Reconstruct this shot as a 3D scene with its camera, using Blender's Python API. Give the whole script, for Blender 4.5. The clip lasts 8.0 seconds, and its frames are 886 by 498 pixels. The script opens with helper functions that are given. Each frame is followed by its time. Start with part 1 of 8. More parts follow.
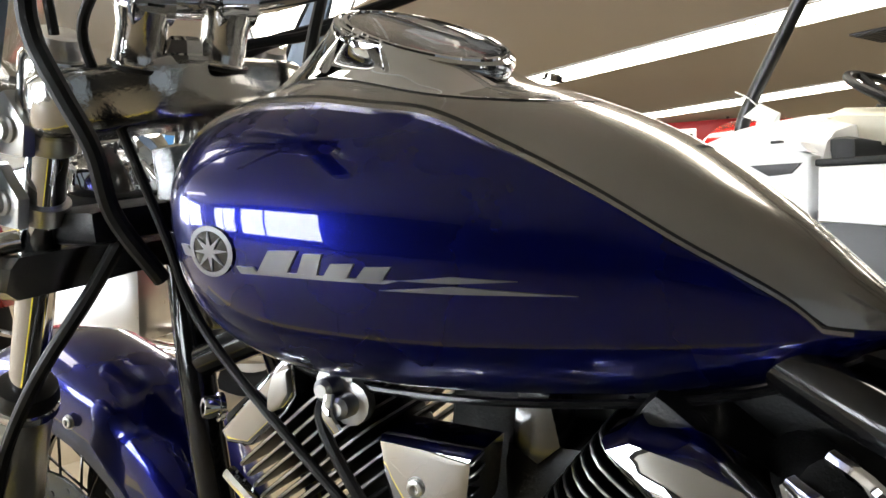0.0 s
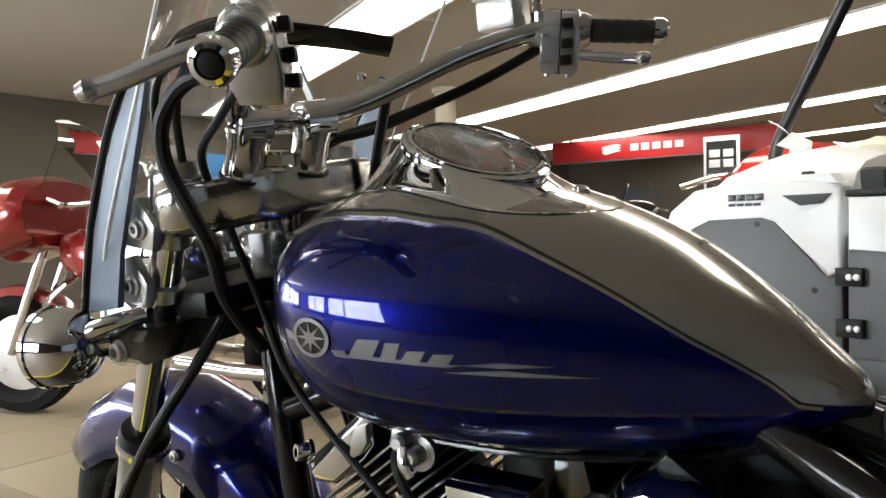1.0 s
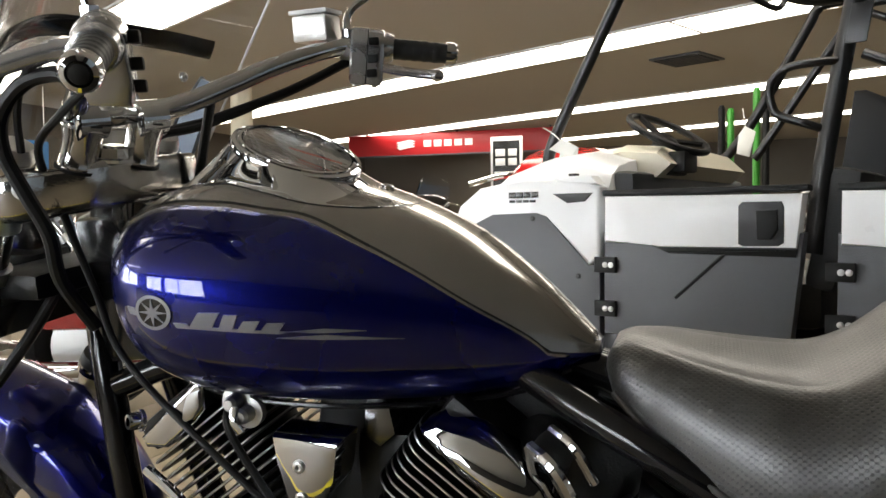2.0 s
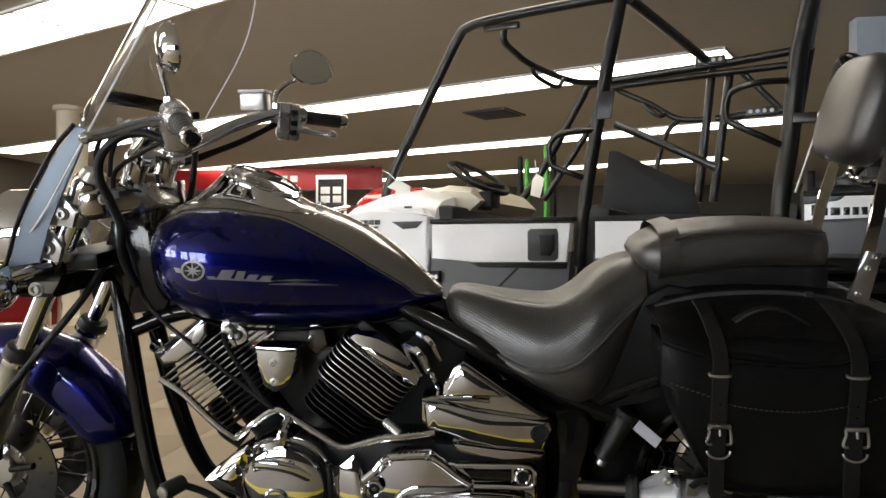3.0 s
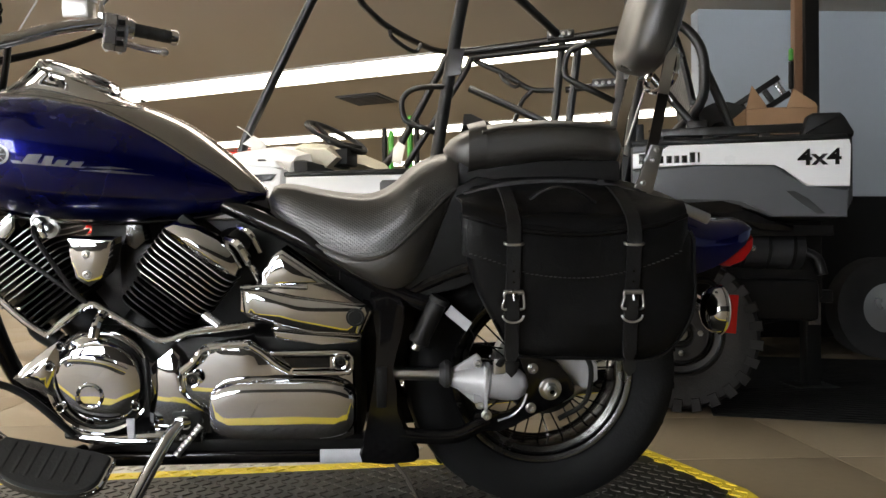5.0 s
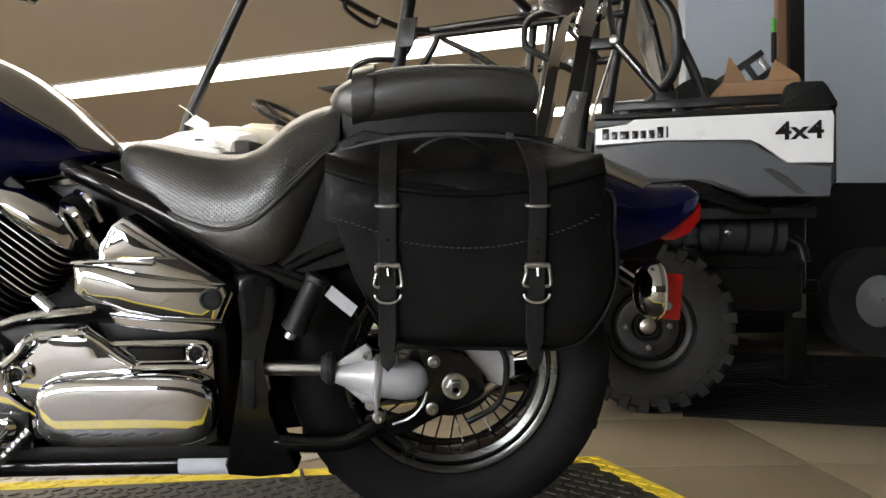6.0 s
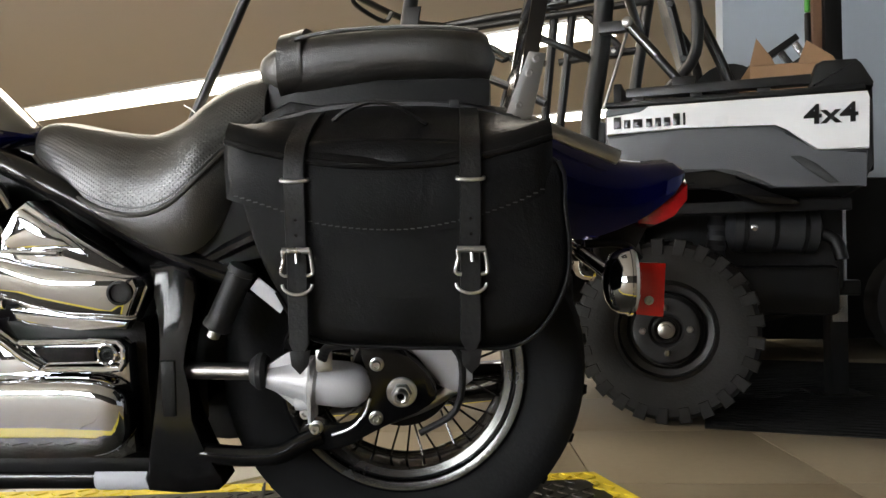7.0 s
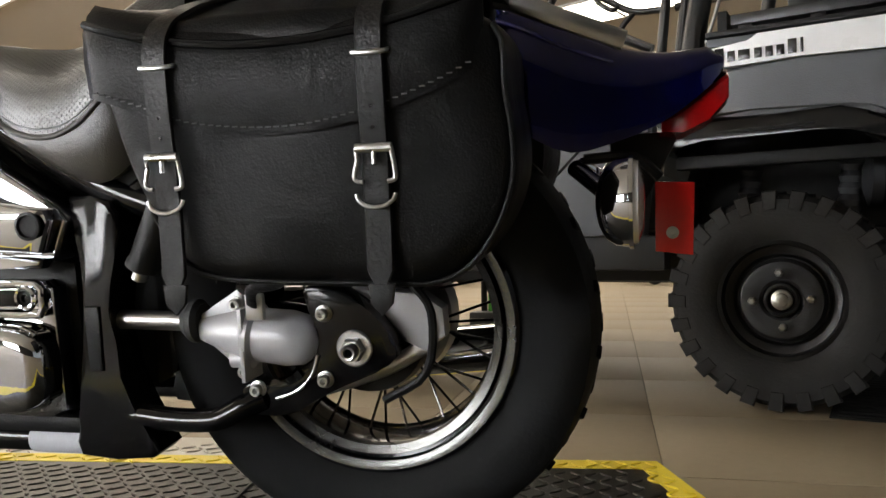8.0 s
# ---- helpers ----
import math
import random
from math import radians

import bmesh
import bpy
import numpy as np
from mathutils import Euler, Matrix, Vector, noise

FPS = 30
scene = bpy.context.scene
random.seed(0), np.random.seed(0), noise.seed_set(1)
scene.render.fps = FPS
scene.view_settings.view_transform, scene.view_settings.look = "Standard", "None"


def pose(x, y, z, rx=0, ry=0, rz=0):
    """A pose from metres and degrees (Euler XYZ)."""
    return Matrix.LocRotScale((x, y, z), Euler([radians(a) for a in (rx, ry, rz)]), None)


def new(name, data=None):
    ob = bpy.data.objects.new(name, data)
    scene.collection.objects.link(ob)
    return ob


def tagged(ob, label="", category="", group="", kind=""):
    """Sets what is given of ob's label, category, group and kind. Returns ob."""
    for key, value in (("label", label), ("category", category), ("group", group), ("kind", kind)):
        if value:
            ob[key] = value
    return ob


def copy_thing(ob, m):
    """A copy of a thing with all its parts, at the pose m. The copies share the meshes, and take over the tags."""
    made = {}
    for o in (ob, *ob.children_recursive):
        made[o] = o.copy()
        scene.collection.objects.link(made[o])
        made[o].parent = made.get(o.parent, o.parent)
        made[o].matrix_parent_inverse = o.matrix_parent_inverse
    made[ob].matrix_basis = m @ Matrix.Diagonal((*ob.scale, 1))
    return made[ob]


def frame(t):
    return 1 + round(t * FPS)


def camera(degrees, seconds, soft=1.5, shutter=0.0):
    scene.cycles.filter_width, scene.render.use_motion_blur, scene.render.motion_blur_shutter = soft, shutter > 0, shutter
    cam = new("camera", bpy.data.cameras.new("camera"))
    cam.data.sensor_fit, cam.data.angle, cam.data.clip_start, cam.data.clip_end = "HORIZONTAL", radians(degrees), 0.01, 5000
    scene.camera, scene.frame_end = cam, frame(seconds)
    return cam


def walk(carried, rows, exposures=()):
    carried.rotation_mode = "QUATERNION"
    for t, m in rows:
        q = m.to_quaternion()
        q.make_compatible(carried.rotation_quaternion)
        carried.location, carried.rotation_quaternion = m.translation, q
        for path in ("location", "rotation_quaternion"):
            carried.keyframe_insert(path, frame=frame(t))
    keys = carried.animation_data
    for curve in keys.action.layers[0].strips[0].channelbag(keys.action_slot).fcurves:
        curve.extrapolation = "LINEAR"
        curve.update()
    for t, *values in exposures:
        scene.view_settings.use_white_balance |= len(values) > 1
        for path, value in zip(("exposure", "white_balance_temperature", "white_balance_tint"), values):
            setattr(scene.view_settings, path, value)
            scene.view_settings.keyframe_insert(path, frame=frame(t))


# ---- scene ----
cam = camera(60.2, 8.0)
# seconds, eye, heading, pitch and roll
ROWS = [
    (0.0, -0.6202, -0.7478, 1.0035, 31.714, -2.196, -0.533),
    (0.5, -0.5762, -0.8102, 1.0742, 35.914, -0.989, -1.087),
    (1.0, -0.5463, -0.8797, 1.0882, 34.893, -1.702, -1.421),
    (1.5, -0.5159, -0.9379, 1.0936, 28.227, -2.373, -1.121),
    (2.0, -0.4916, -1.0339, 1.0872, 19.635, -2.548, -0.661),
    (2.2, -0.4315, -1.3027, 1.0865, 15.683, -2.060, -0.592),
    (3.3, -0.4643, -1.8186, 0.9769, 3.590, 0.597, -0.059),
    (3.5, -0.4800, -1.8620, 0.9545, 2.002, 0.554, -0.113),
    (4.0, -0.4936, -1.9314, 0.8995, -1.060, 0.589, -0.056),
    (4.5, -0.4540, -1.9152, 0.8405, -2.576, 0.463, -0.171),
    (5.0, -0.3094, -1.8310, 0.7849, -2.772, 0.475, -0.129),
    (5.2, -0.2462, -1.7880, 0.7713, -2.834, 0.496, -0.146),
    (6.3, -0.0292, -1.4438, 0.7217, -2.079, 0.407, -0.218),
    (6.5, 0.0069, -1.3809, 0.7157, -0.937, 0.418, -0.150),
    (7.0, 0.0971, -1.4005, 0.6972, 1.174, 1.140, -0.562),
    (7.5, 0.2153, -1.3633, 0.6489, 4.225, 2.057, -1.183),
    (8.0, 0.3332, -1.1196, 0.6148, 12.538, 0.316, -0.944),
]
walk(cam, [(t, pose(x, y, z, 0, 0, yaw) @ pose(0, 0, 0, 90 + pitch, 0, 0) @ pose(0, 0, 0, 0, 0, roll)) for t, x, y, z, yaw, pitch, roll in ROWS],
     [(0.0, 0.35, 6450, 9), (0.5, 0.08, 6450, 9), (1.0, -0.05, 6450, 9), (2.0, -0.15, 6500, 10), (3.5, -0.4, 6700, 11), (5.0, 0.05, 6700, 11), (7.0, 0.36, 6700, 11), (8.0, 0.2, 6850, 12)])

# ---- exposure-neutral room light ----
FLOOR, CEIL, DECK = 0.15, 2.8, 0.205
world = bpy.data.worlds.new("world")
scene.world = world
world.use_nodes = True
world.node_tree.nodes["Background"].inputs[0].default_value = (0.6, 0.68, 0.8, 1)
world.node_tree.nodes["Background"].inputs[1].default_value = 0.05
LAMP_POWER, WINDOW_POWER = 9.5, 18.0


# ---- materials ----
def mat(name, col, rough=0.5, metal=0.0, var=0.12, scale=9.0, bump=0.0, bscale=160.0, coat=0.0, rvar=0.1, col2=None, spec=0.5):
    """Procedural surface: colour varied at two scales, uneven gloss, fine relief."""
    m = bpy.data.materials.new(name)
    m.use_nodes = True
    n, l = m.node_tree.nodes, m.node_tree.links
    b = n["Principled BSDF"]
    b.inputs["Metallic"].default_value = metal
    b.inputs["Coat Weight"].default_value = coat
    b.inputs["Coat Roughness"].default_value = 0.03
    b.inputs["Specular IOR Level"].default_value = spec
    co = n.new("ShaderNodeTexCoord")
    big, fine = n.new("ShaderNodeTexNoise"), n.new("ShaderNodeTexNoise")
    big.inputs["Scale"].default_value, big.inputs["Detail"].default_value = scale, 5
    fine.inputs["Scale"].default_value, fine.inputs["Detail"].default_value = bscale, 3
    for t in (big, fine):
        l.new(co.outputs["Object"], t.inputs["Vector"])
    mix = n.new("ShaderNodeMix")
    mix.data_type = "RGBA"
    dark = col2 or tuple(c * (1 - var) for c in col)
    mix.inputs["A"].default_value = (*dark, 1)
    mix.inputs["B"].default_value = (*[min(1, c * (1 + var * 0.6)) for c in col], 1)
    add = n.new("ShaderNodeMath")
    add.operation = "MULTIPLY_ADD"
    add.inputs[1].default_value, add.inputs[2].default_value = 0.35, 0.0
    l.new(fine.outputs["Fac"], add.inputs[0])
    tot = n.new("ShaderNodeMath")
    tot.operation = "MULTIPLY_ADD"
    tot.inputs[1].default_value = 0.65
    l.new(big.outputs["Fac"], tot.inputs[0])
    l.new(add.outputs[0], tot.inputs[2])
    l.new(tot.outputs[0], mix.inputs["Factor"])
    l.new(mix.outputs["Result"], b.inputs["Base Color"])
    ro = n.new("ShaderNodeMapRange")
    ro.inputs["From Min"].default_value, ro.inputs["From Max"].default_value = 0.3, 0.7
    ro.inputs["To Min"].default_value, ro.inputs["To Max"].default_value = max(0.0, rough - rvar * rough), min(1, rough + rvar * rough)
    l.new(big.outputs["Fac"], ro.inputs["Value"])
    l.new(ro.outputs["Result"], b.inputs["Roughness"])
    if bump:
        bp = n.new("ShaderNodeBump")
        bp.inputs["Strength"].default_value, bp.inputs["Distance"].default_value = bump, 0.002
        l.new(fine.outputs["Fac"], bp.inputs["Height"])
        l.new(bp.outputs["Normal"], b.inputs["Normal"])
    return m


def cells(m, scale, strength, dist=0.002, flip=False):
    """Adds pebbled or punched relief to a material."""
    n, l = m.node_tree.nodes, m.node_tree.links
    b = n["Principled BSDF"]
    co, v, bp = n.new("ShaderNodeTexCoord"), n.new("ShaderNodeTexVoronoi"), n.new("ShaderNodeBump")
    v.inputs["Scale"].default_value = scale
    v.inputs["Randomness"].default_value = 0.25 if flip else 1.0
    l.new(co.outputs["Object"], v.inputs["Vector"])
    bp.inputs["Strength"].default_value, bp.inputs["Distance"].default_value, bp.invert = strength, dist, not flip
    l.new(v.outputs["Distance"], bp.inputs["Height"])
    l.new(bp.outputs["Normal"], b.inputs["Normal"])
    return m


def punched(m, pitch):
    """Adds rows of small punched holes."""
    n, l = m.node_tree.nodes, m.node_tree.links
    b = n["Principled BSDF"]
    co, sx = n.new("ShaderNodeTexCoord"), n.new("ShaderNodeSeparateXYZ")
    l.new(co.outputs["Object"], sx.inputs[0])

    def op(kind, a, c):
        t = n.new("ShaderNodeMath")
        t.operation = kind
        for i, v in enumerate((a, c)):
            if isinstance(v, float):
                t.inputs[i].default_value = v
            else:
                l.new(v, t.inputs[i])
        return t.outputs[0]

    k = 2 * math.pi / pitch
    u = op("SINE", op("MULTIPLY", sx.outputs["X"], k), 0.0)
    v = op("SINE", op("MULTIPLY", op("ADD", sx.outputs["Z"], sx.outputs["Y"]), k), 0.0)
    mr = n.new("ShaderNodeMapRange")
    mr.inputs["From Min"].default_value, mr.inputs["From Max"].default_value = 0.3, 0.6
    l.new(op("MULTIPLY", u, v), mr.inputs["Value"])
    bp = n.new("ShaderNodeBump")
    bp.inputs["Strength"].default_value, bp.inputs["Distance"].default_value, bp.invert = 0.9, 0.002, True
    l.new(mr.outputs["Result"], bp.inputs["Height"])
    l.new(bp.outputs["Normal"], b.inputs["Normal"])
    mix = n.new("ShaderNodeMix")
    mix.data_type = "RGBA"
    l.new(mr.outputs["Result"], mix.inputs["Factor"])
    l.new(b.inputs["Base Color"].links[0].from_socket, mix.inputs["A"])
    mix.inputs["B"].default_value = (0.002, 0.002, 0.002, 1)
    l.new(mix.outputs["Result"], b.inputs["Base Color"])
    return m


def glow(name, col, power):
    m = bpy.data.materials.new(name)
    m.use_nodes = True
    b = m.node_tree.nodes["Principled BSDF"]
    b.inputs["Base Color"].default_value = (*col, 1)
    b.inputs["Emission Color"].default_value = (*col, 1)
    b.inputs["Emission Strength"].default_value = power
    return m


def clear(name, col=(1, 1, 1), rough=0.0, ior=1.45):
    m = bpy.data.materials.new(name)
    m.use_nodes = True
    b = m.node_tree.nodes["Principled BSDF"]
    b.inputs["Base Color"].default_value = (*col, 1)
    b.inputs["Transmission Weight"].default_value, b.inputs["Roughness"].default_value, b.inputs["IOR"].default_value = 1, rough, ior
    return m


CHROME = mat("chrome", (0.72, 0.73, 0.75), 0.035, 1.0, 0.04, 6, rvar=0.6)
STEEL = mat("brushed_steel", (0.55, 0.55, 0.54), 0.3, 1.0, 0.12, 12, 0.05, 300)
RIMBAND = mat("worn_rim_steel", (0.13, 0.13, 0.125), 0.26, 1.0, 0.25, 16, 0.08, 240)
RIM = mat("satin_rim_steel", (0.13, 0.13, 0.13), 0.2, 1.0, 0.15, 9, 0.05, 300)
ALLOY = mat("cast_alloy", (0.62, 0.61, 0.59), 0.3, 1.0, 0.15, 14, 0.25, 260)
HUBPAINT = mat("pale_hub_paint", (0.42, 0.42, 0.43), 0.38, 0.35, 0.12, 14, 0.08, 260)
POLISHED = mat("polished_alloy", (0.58, 0.57, 0.55), 0.14, 1.0, 0.12, 14, 0.12, 260)
SILVER = mat("silver_paint", (0.5, 0.5, 0.51), 0.26, 0.9, 0.1, 10, 0.1, 300)
BLUE = mat("blue_metallic_paint", (0.0008, 0.0026, 0.085), 0.27, 0.85, 0.1, 5, 0.0, 900, 1.0, spec=0.2)
GREYPAINT = mat("warm_grey_metallic_paint", (0.25, 0.23, 0.2), 0.2, 0.75, 0.05, 5, 0.0, 900, 1.0)
BLACKGLOSS = mat("black_gloss_paint", (0.003, 0.003, 0.0032), 0.12, 0.0, 0.2, 8, spec=0.4)
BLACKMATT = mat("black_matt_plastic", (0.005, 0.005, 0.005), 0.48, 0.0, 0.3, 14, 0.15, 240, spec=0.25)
BLACKENG = mat("black_engine_paint", (0.004, 0.004, 0.004), 0.4, 0.0, 0.3, 14, 0.3, 300, spec=0.25)
RUBBER = mat("rubber", (0.006, 0.006, 0.006), 0.6, 0.0, 0.3, 12, 0.3, 200)
TYRE = mat("tyre_rubber", (0.005, 0.005, 0.005), 0.66, 0.0, 0.3, 10, 0.25, 140, spec=0.15)
LEATHER = cells(mat("black_leather", (0.0025, 0.0025, 0.0026), 0.42, 0.0, 0.25, 10, rvar=0.2, spec=0.15), 420, 0.25, 0.001)
wn, wl = LEATHER.node_tree.nodes, LEATHER.node_tree.links
wc, wt, wb = wn.new("ShaderNodeTexCoord"), wn.new("ShaderNodeTexNoise"), wn.new("ShaderNodeBump")
wt.inputs["Scale"].default_value, wt.inputs["Detail"].default_value, wt.inputs["Distortion"].default_value = 13.0, 4, 1.2
wb.inputs["Strength"].default_value, wb.inputs["Distance"].default_value = 0.22, 0.01
wl.new(wc.outputs["Object"], wt.inputs["Vector"])
wl.new(wt.outputs["Fac"], wb.inputs["Height"])
wl.new(wb.outputs["Normal"], [q for q in wn if q.bl_idname == "ShaderNodeBump" and q != wb][0].inputs["Normal"])
VINYL = cells(mat("black_vinyl", (0.014, 0.0128, 0.011), 0.36, 0.0, 0.2, 9, rvar=0.25, spec=1.0), 520, 0.3, 0.001)
for q, wgt in ((VINYL, 0.02),):
    pb = q.node_tree.nodes["Principled BSDF"]
    pb.inputs["Sheen Weight"].default_value, pb.inputs["Sheen Roughness"].default_value = wgt, 0.45
    pb.inputs["Sheen Tint"].default_value = (1.0, 0.88, 0.68, 1)
SKIRT = mat("bright_tread_plate", (0.55, 0.53, 0.46), 0.42, 0.5, 0.2, 14, 0.2, 160)
PERF = punched(mat("perforated_vinyl", (0.018, 0.0165, 0.0138), 0.36, 0.0, 0.2, 9, spec=1.0), 0.0085)
STRAP = mat("strap_leather", (0.004, 0.004, 0.0042), 0.42, 0.0, 0.3, 22, 0.5, 190, spec=0.3)
THREAD = mat("dark_thread", (0.07, 0.07, 0.07), 0.8, 0.0, 0.2, 60)
RED = mat("red_plastic", (0.55, 0.012, 0.01), 0.25, 0.0, 0.1, 8, coat=0.5)
REDLENS = mat("red_lens", (0.3, 0.004, 0.005), 0.15, 0.0, 0.12, 40, 0.2, 120, 0.3, spec=0.3)
CLEARLENS = mat("frosted_lens", (0.62, 0.62, 0.6), 0.12, 0.0, 0.2, 60, 0.3, 150, 1.0)
AMBER = mat("amber_lens", (0.8, 0.18, 0.01), 0.15, 0.0, 0.1, 40, 0.2, 150, 1.0)
WHITEBAR = mat("decal_silver", (0.2, 0.2, 0.21), 0.3, 0.7, 0.08, 20)
DECALBLACK = mat("decal_black", (0.005, 0.005, 0.005), 0.25, 0.0, 0.1, 20)
STICKER = mat("paper_sticker", (0.5, 0.51, 0.54), 0.5, 0.0, 0.15, 60)
BLUEGREY = mat("blue_grey_bracket_paint", (0.16, 0.2, 0.26), 0.4, 0.2, 0.1, 8)
SCREEN = clear("clear_acrylic", (0.97, 0.98, 0.98))
DIALGLASS = clear("dial_glass")
DIAL = mat("dial_face", (0.16, 0.16, 0.15), 0.4, 0.3, 0.2, 18)
EDGE = mat("acrylic_edge", (0.75, 0.77, 0.76), 0.3, 0.0, 0.05, 20)
MIRROR = mat("mirror_glass", (0.85, 0.86, 0.86), 0.02, 1.0, 0.02, 4)
YELLOW = mat("yellow_safety_paint", (0.84, 0.66, 0.02), 0.5, 0.0, 0.25, 12, 0.3, 120, col2=(0.6, 0.45, 0.03))
PLATE = mat("dark_tread_plate", (0.045, 0.043, 0.037), 0.38, 0.75, 0.25, 5, 0.3, 160)
WHITE = mat("white_body_plastic", (0.88, 0.89, 0.9), 0.3, 0.0, 0.04, 4, coat=0.3)
DARKGREY = mat("dark_grey_plastic", (0.02, 0.021, 0.023), 0.45, 0.0, 0.2, 10, 0.3, 220)
MIDGREY = mat("mid_grey_plastic", (0.075, 0.079, 0.087), 0.45, 0.0, 0.15, 10, 0.3, 220)
CAGE = mat("black_powder_coat", (0.005, 0.005, 0.005), 0.34, 0.0, 0.25, 12, 0.2, 260)
UTVTYRE = mat("dusty_tyre_rubber", (0.011, 0.0107, 0.0105), 0.75, 0.0, 0.35, 9, 0.4, 120)
FLOORSHADE = mat("black_mat_rubber", (0.006, 0.006, 0.006), 0.75, 0.0, 0.4, 6, 0.2, 120, spec=0.15)
UTVSEAT = mat("charcoal_seat_vinyl", (0.018, 0.018, 0.018), 0.55, 0.0, 0.25, 9, 0.3, 200)
CARD = mat("brown_cardboard", (0.28, 0.16, 0.08), 0.8, 0.0, 0.2, 12, 0.2, 150)
WOOD = mat("stained_wood", (0.16, 0.085, 0.045), 0.55, 0.0, 0.3, 7, 0.2, 60)
GREEN = mat("green_plastic", (0.05, 0.3, 0.03), 0.4, 0.0, 0.1, 8)
TAG = mat("white_paper_tag", (0.75, 0.75, 0.7), 0.7, 0.0, 0.08, 20)
FLOORMAT = mat("tan_stone_tile", (0.29, 0.24, 0.165), 0.6, 0.0, 0.2, 1.6, 0.1, 40, spec=0.35, col2=(0.21, 0.17, 0.115))
fn, fl = FLOORMAT.node_tree.nodes, FLOORMAT.node_tree.links
geo = fn.new("ShaderNodeNewGeometry")
for q in [q for q in fn if q.bl_idname == "ShaderNodeTexNoise"]:
    fl.new(geo.outputs["Position"], q.inputs["Vector"])
GROUT = mat("tile_grout", (0.19, 0.155, 0.11), 0.8, 0.0, 0.25, 8)
CEILMAT = mat("ceiling_board", (0.41, 0.38, 0.325), 0.9, 0.0, 0.08, 0.8, 0.3, 60)
WALLMAT = mat("grey_blue_wall_paint", (0.42, 0.47, 0.52), 0.7, 0.0, 0.06, 1.5, 0.1, 60)
WALLTAN = mat("tan_wall_paint", (0.1, 0.088, 0.07), 0.75, 0.0, 0.08, 1.2, 0.1, 60)
WALLDARK = mat("dark_brown_wall_paint", (0.035, 0.03, 0.025), 0.7, 0.0, 0.1, 1.2, 0.1, 60)
SIGNRED = mat("red_sign_board", (0.42, 0.012, 0.016), 0.4, 0.0, 0.06, 3)
SIGNWHITE = mat("white_sign_paint", (0.8, 0.8, 0.8), 0.5, 0.0, 0.04, 5)
COLMAT = mat("cream_column_paint", (0.7, 0.65, 0.52), 0.7, 0.0, 0.06, 4)
LIGHTMAT = glow("lamp_diffuser", (1.0, 0.93, 0.81), LAMP_POWER)
SKYMAT = glow("window_daylight", (0.9, 0.95, 1.0), WINDOW_POWER)


# ---- mesh tools ----
def V(*a):
    return Vector(a)


def link(name, bm, material, parent=None, label="", smooth=True, angle=35):
    me = bpy.data.meshes.new(name)
    bmesh.ops.recalc_face_normals(bm, faces=bm.faces)
    for f in bm.faces:
        f.smooth = smooth
    if smooth:
        lim = radians(angle)
        for e in bm.edges:
            if len(e.link_faces) == 2 and e.calc_face_angle(0) > lim:
                e.smooth = False
    bm.to_mesh(me)
    bm.free()
    me.materials.append(material)
    ob = new(name, me)
    if parent:
        ob.parent = parent
    if label:
        ob["label"] = label
    return ob


def part(name, bm, material, parent, label="", angle=35):
    return link(name, bm, material, parent, label, True, angle)


def thing(name, label, category, m=None, group=""):
    ob = new(name)
    ob.empty_display_size = 0.1
    if m is not None:
        ob.matrix_basis = m
    return tagged(ob, label, category, group)


def again(ob, parent, m):
    """Another object on the same mesh."""
    o = new(ob.name.split(".")[0], ob.data)
    o.parent, o.matrix_basis = parent, m
    return o


def box(x0, x1, y0, y1, z0, z1, bevel=0.0, bm=None, m=None):
    bm = bm or bmesh.new()
    t = Matrix.Translation(((x0 + x1) / 2, (y0 + y1) / 2, (z0 + z1) / 2)) @ Matrix.Diagonal((x1 - x0, y1 - y0, z1 - z0, 1))
    r = bmesh.ops.create_cube(bm, size=1, matrix=(m @ t) if m else t)
    if bevel:
        es = {e for v in r["verts"] for e in v.link_edges}
        bmesh.ops.bevel(bm, geom=list(es), offset=bevel, segments=2, affect="EDGES", profile=0.6)
    return bm


def ring(bm, pts):
    return [bm.verts.new(p) for p in pts]


def bridge(bm, a, b, closed=True):
    n = len(a)
    for i in range(n if closed else n - 1):
        bm.faces.new((a[i], a[(i + 1) % n], b[(i + 1) % n], b[i]))


def loft(rings, cap=True, closed=True, bm=None):
    bm = bm or bmesh.new()
    rs = [ring(bm, r) for r in rings]
    for a, b in zip(rs, rs[1:]):
        bridge(bm, a, b, closed)
    if cap and closed:
        bm.faces.new(rs[0])
        bm.faces.new(rs[-1])
    return bm


def smoothed(pts, n=6):
    """Catmull-Rom through the points."""
    p = [Vector(q) for q in pts]
    p = [p[0] * 2 - p[1]] + p + [p[-1] * 2 - p[-2]]
    out = []
    for i in range(1, len(p) - 2):
        for k in range(n):
            t = k / n
            a, b, c, d = p[i - 1], p[i], p[i + 1], p[i + 2]
            out.append(0.5 * ((2 * b) + (c - a) * t + (2 * a - 5 * b + 4 * c - d) * t * t + (3 * b - a - 3 * c + d) * t ** 3))
    return out + [p[-2]]


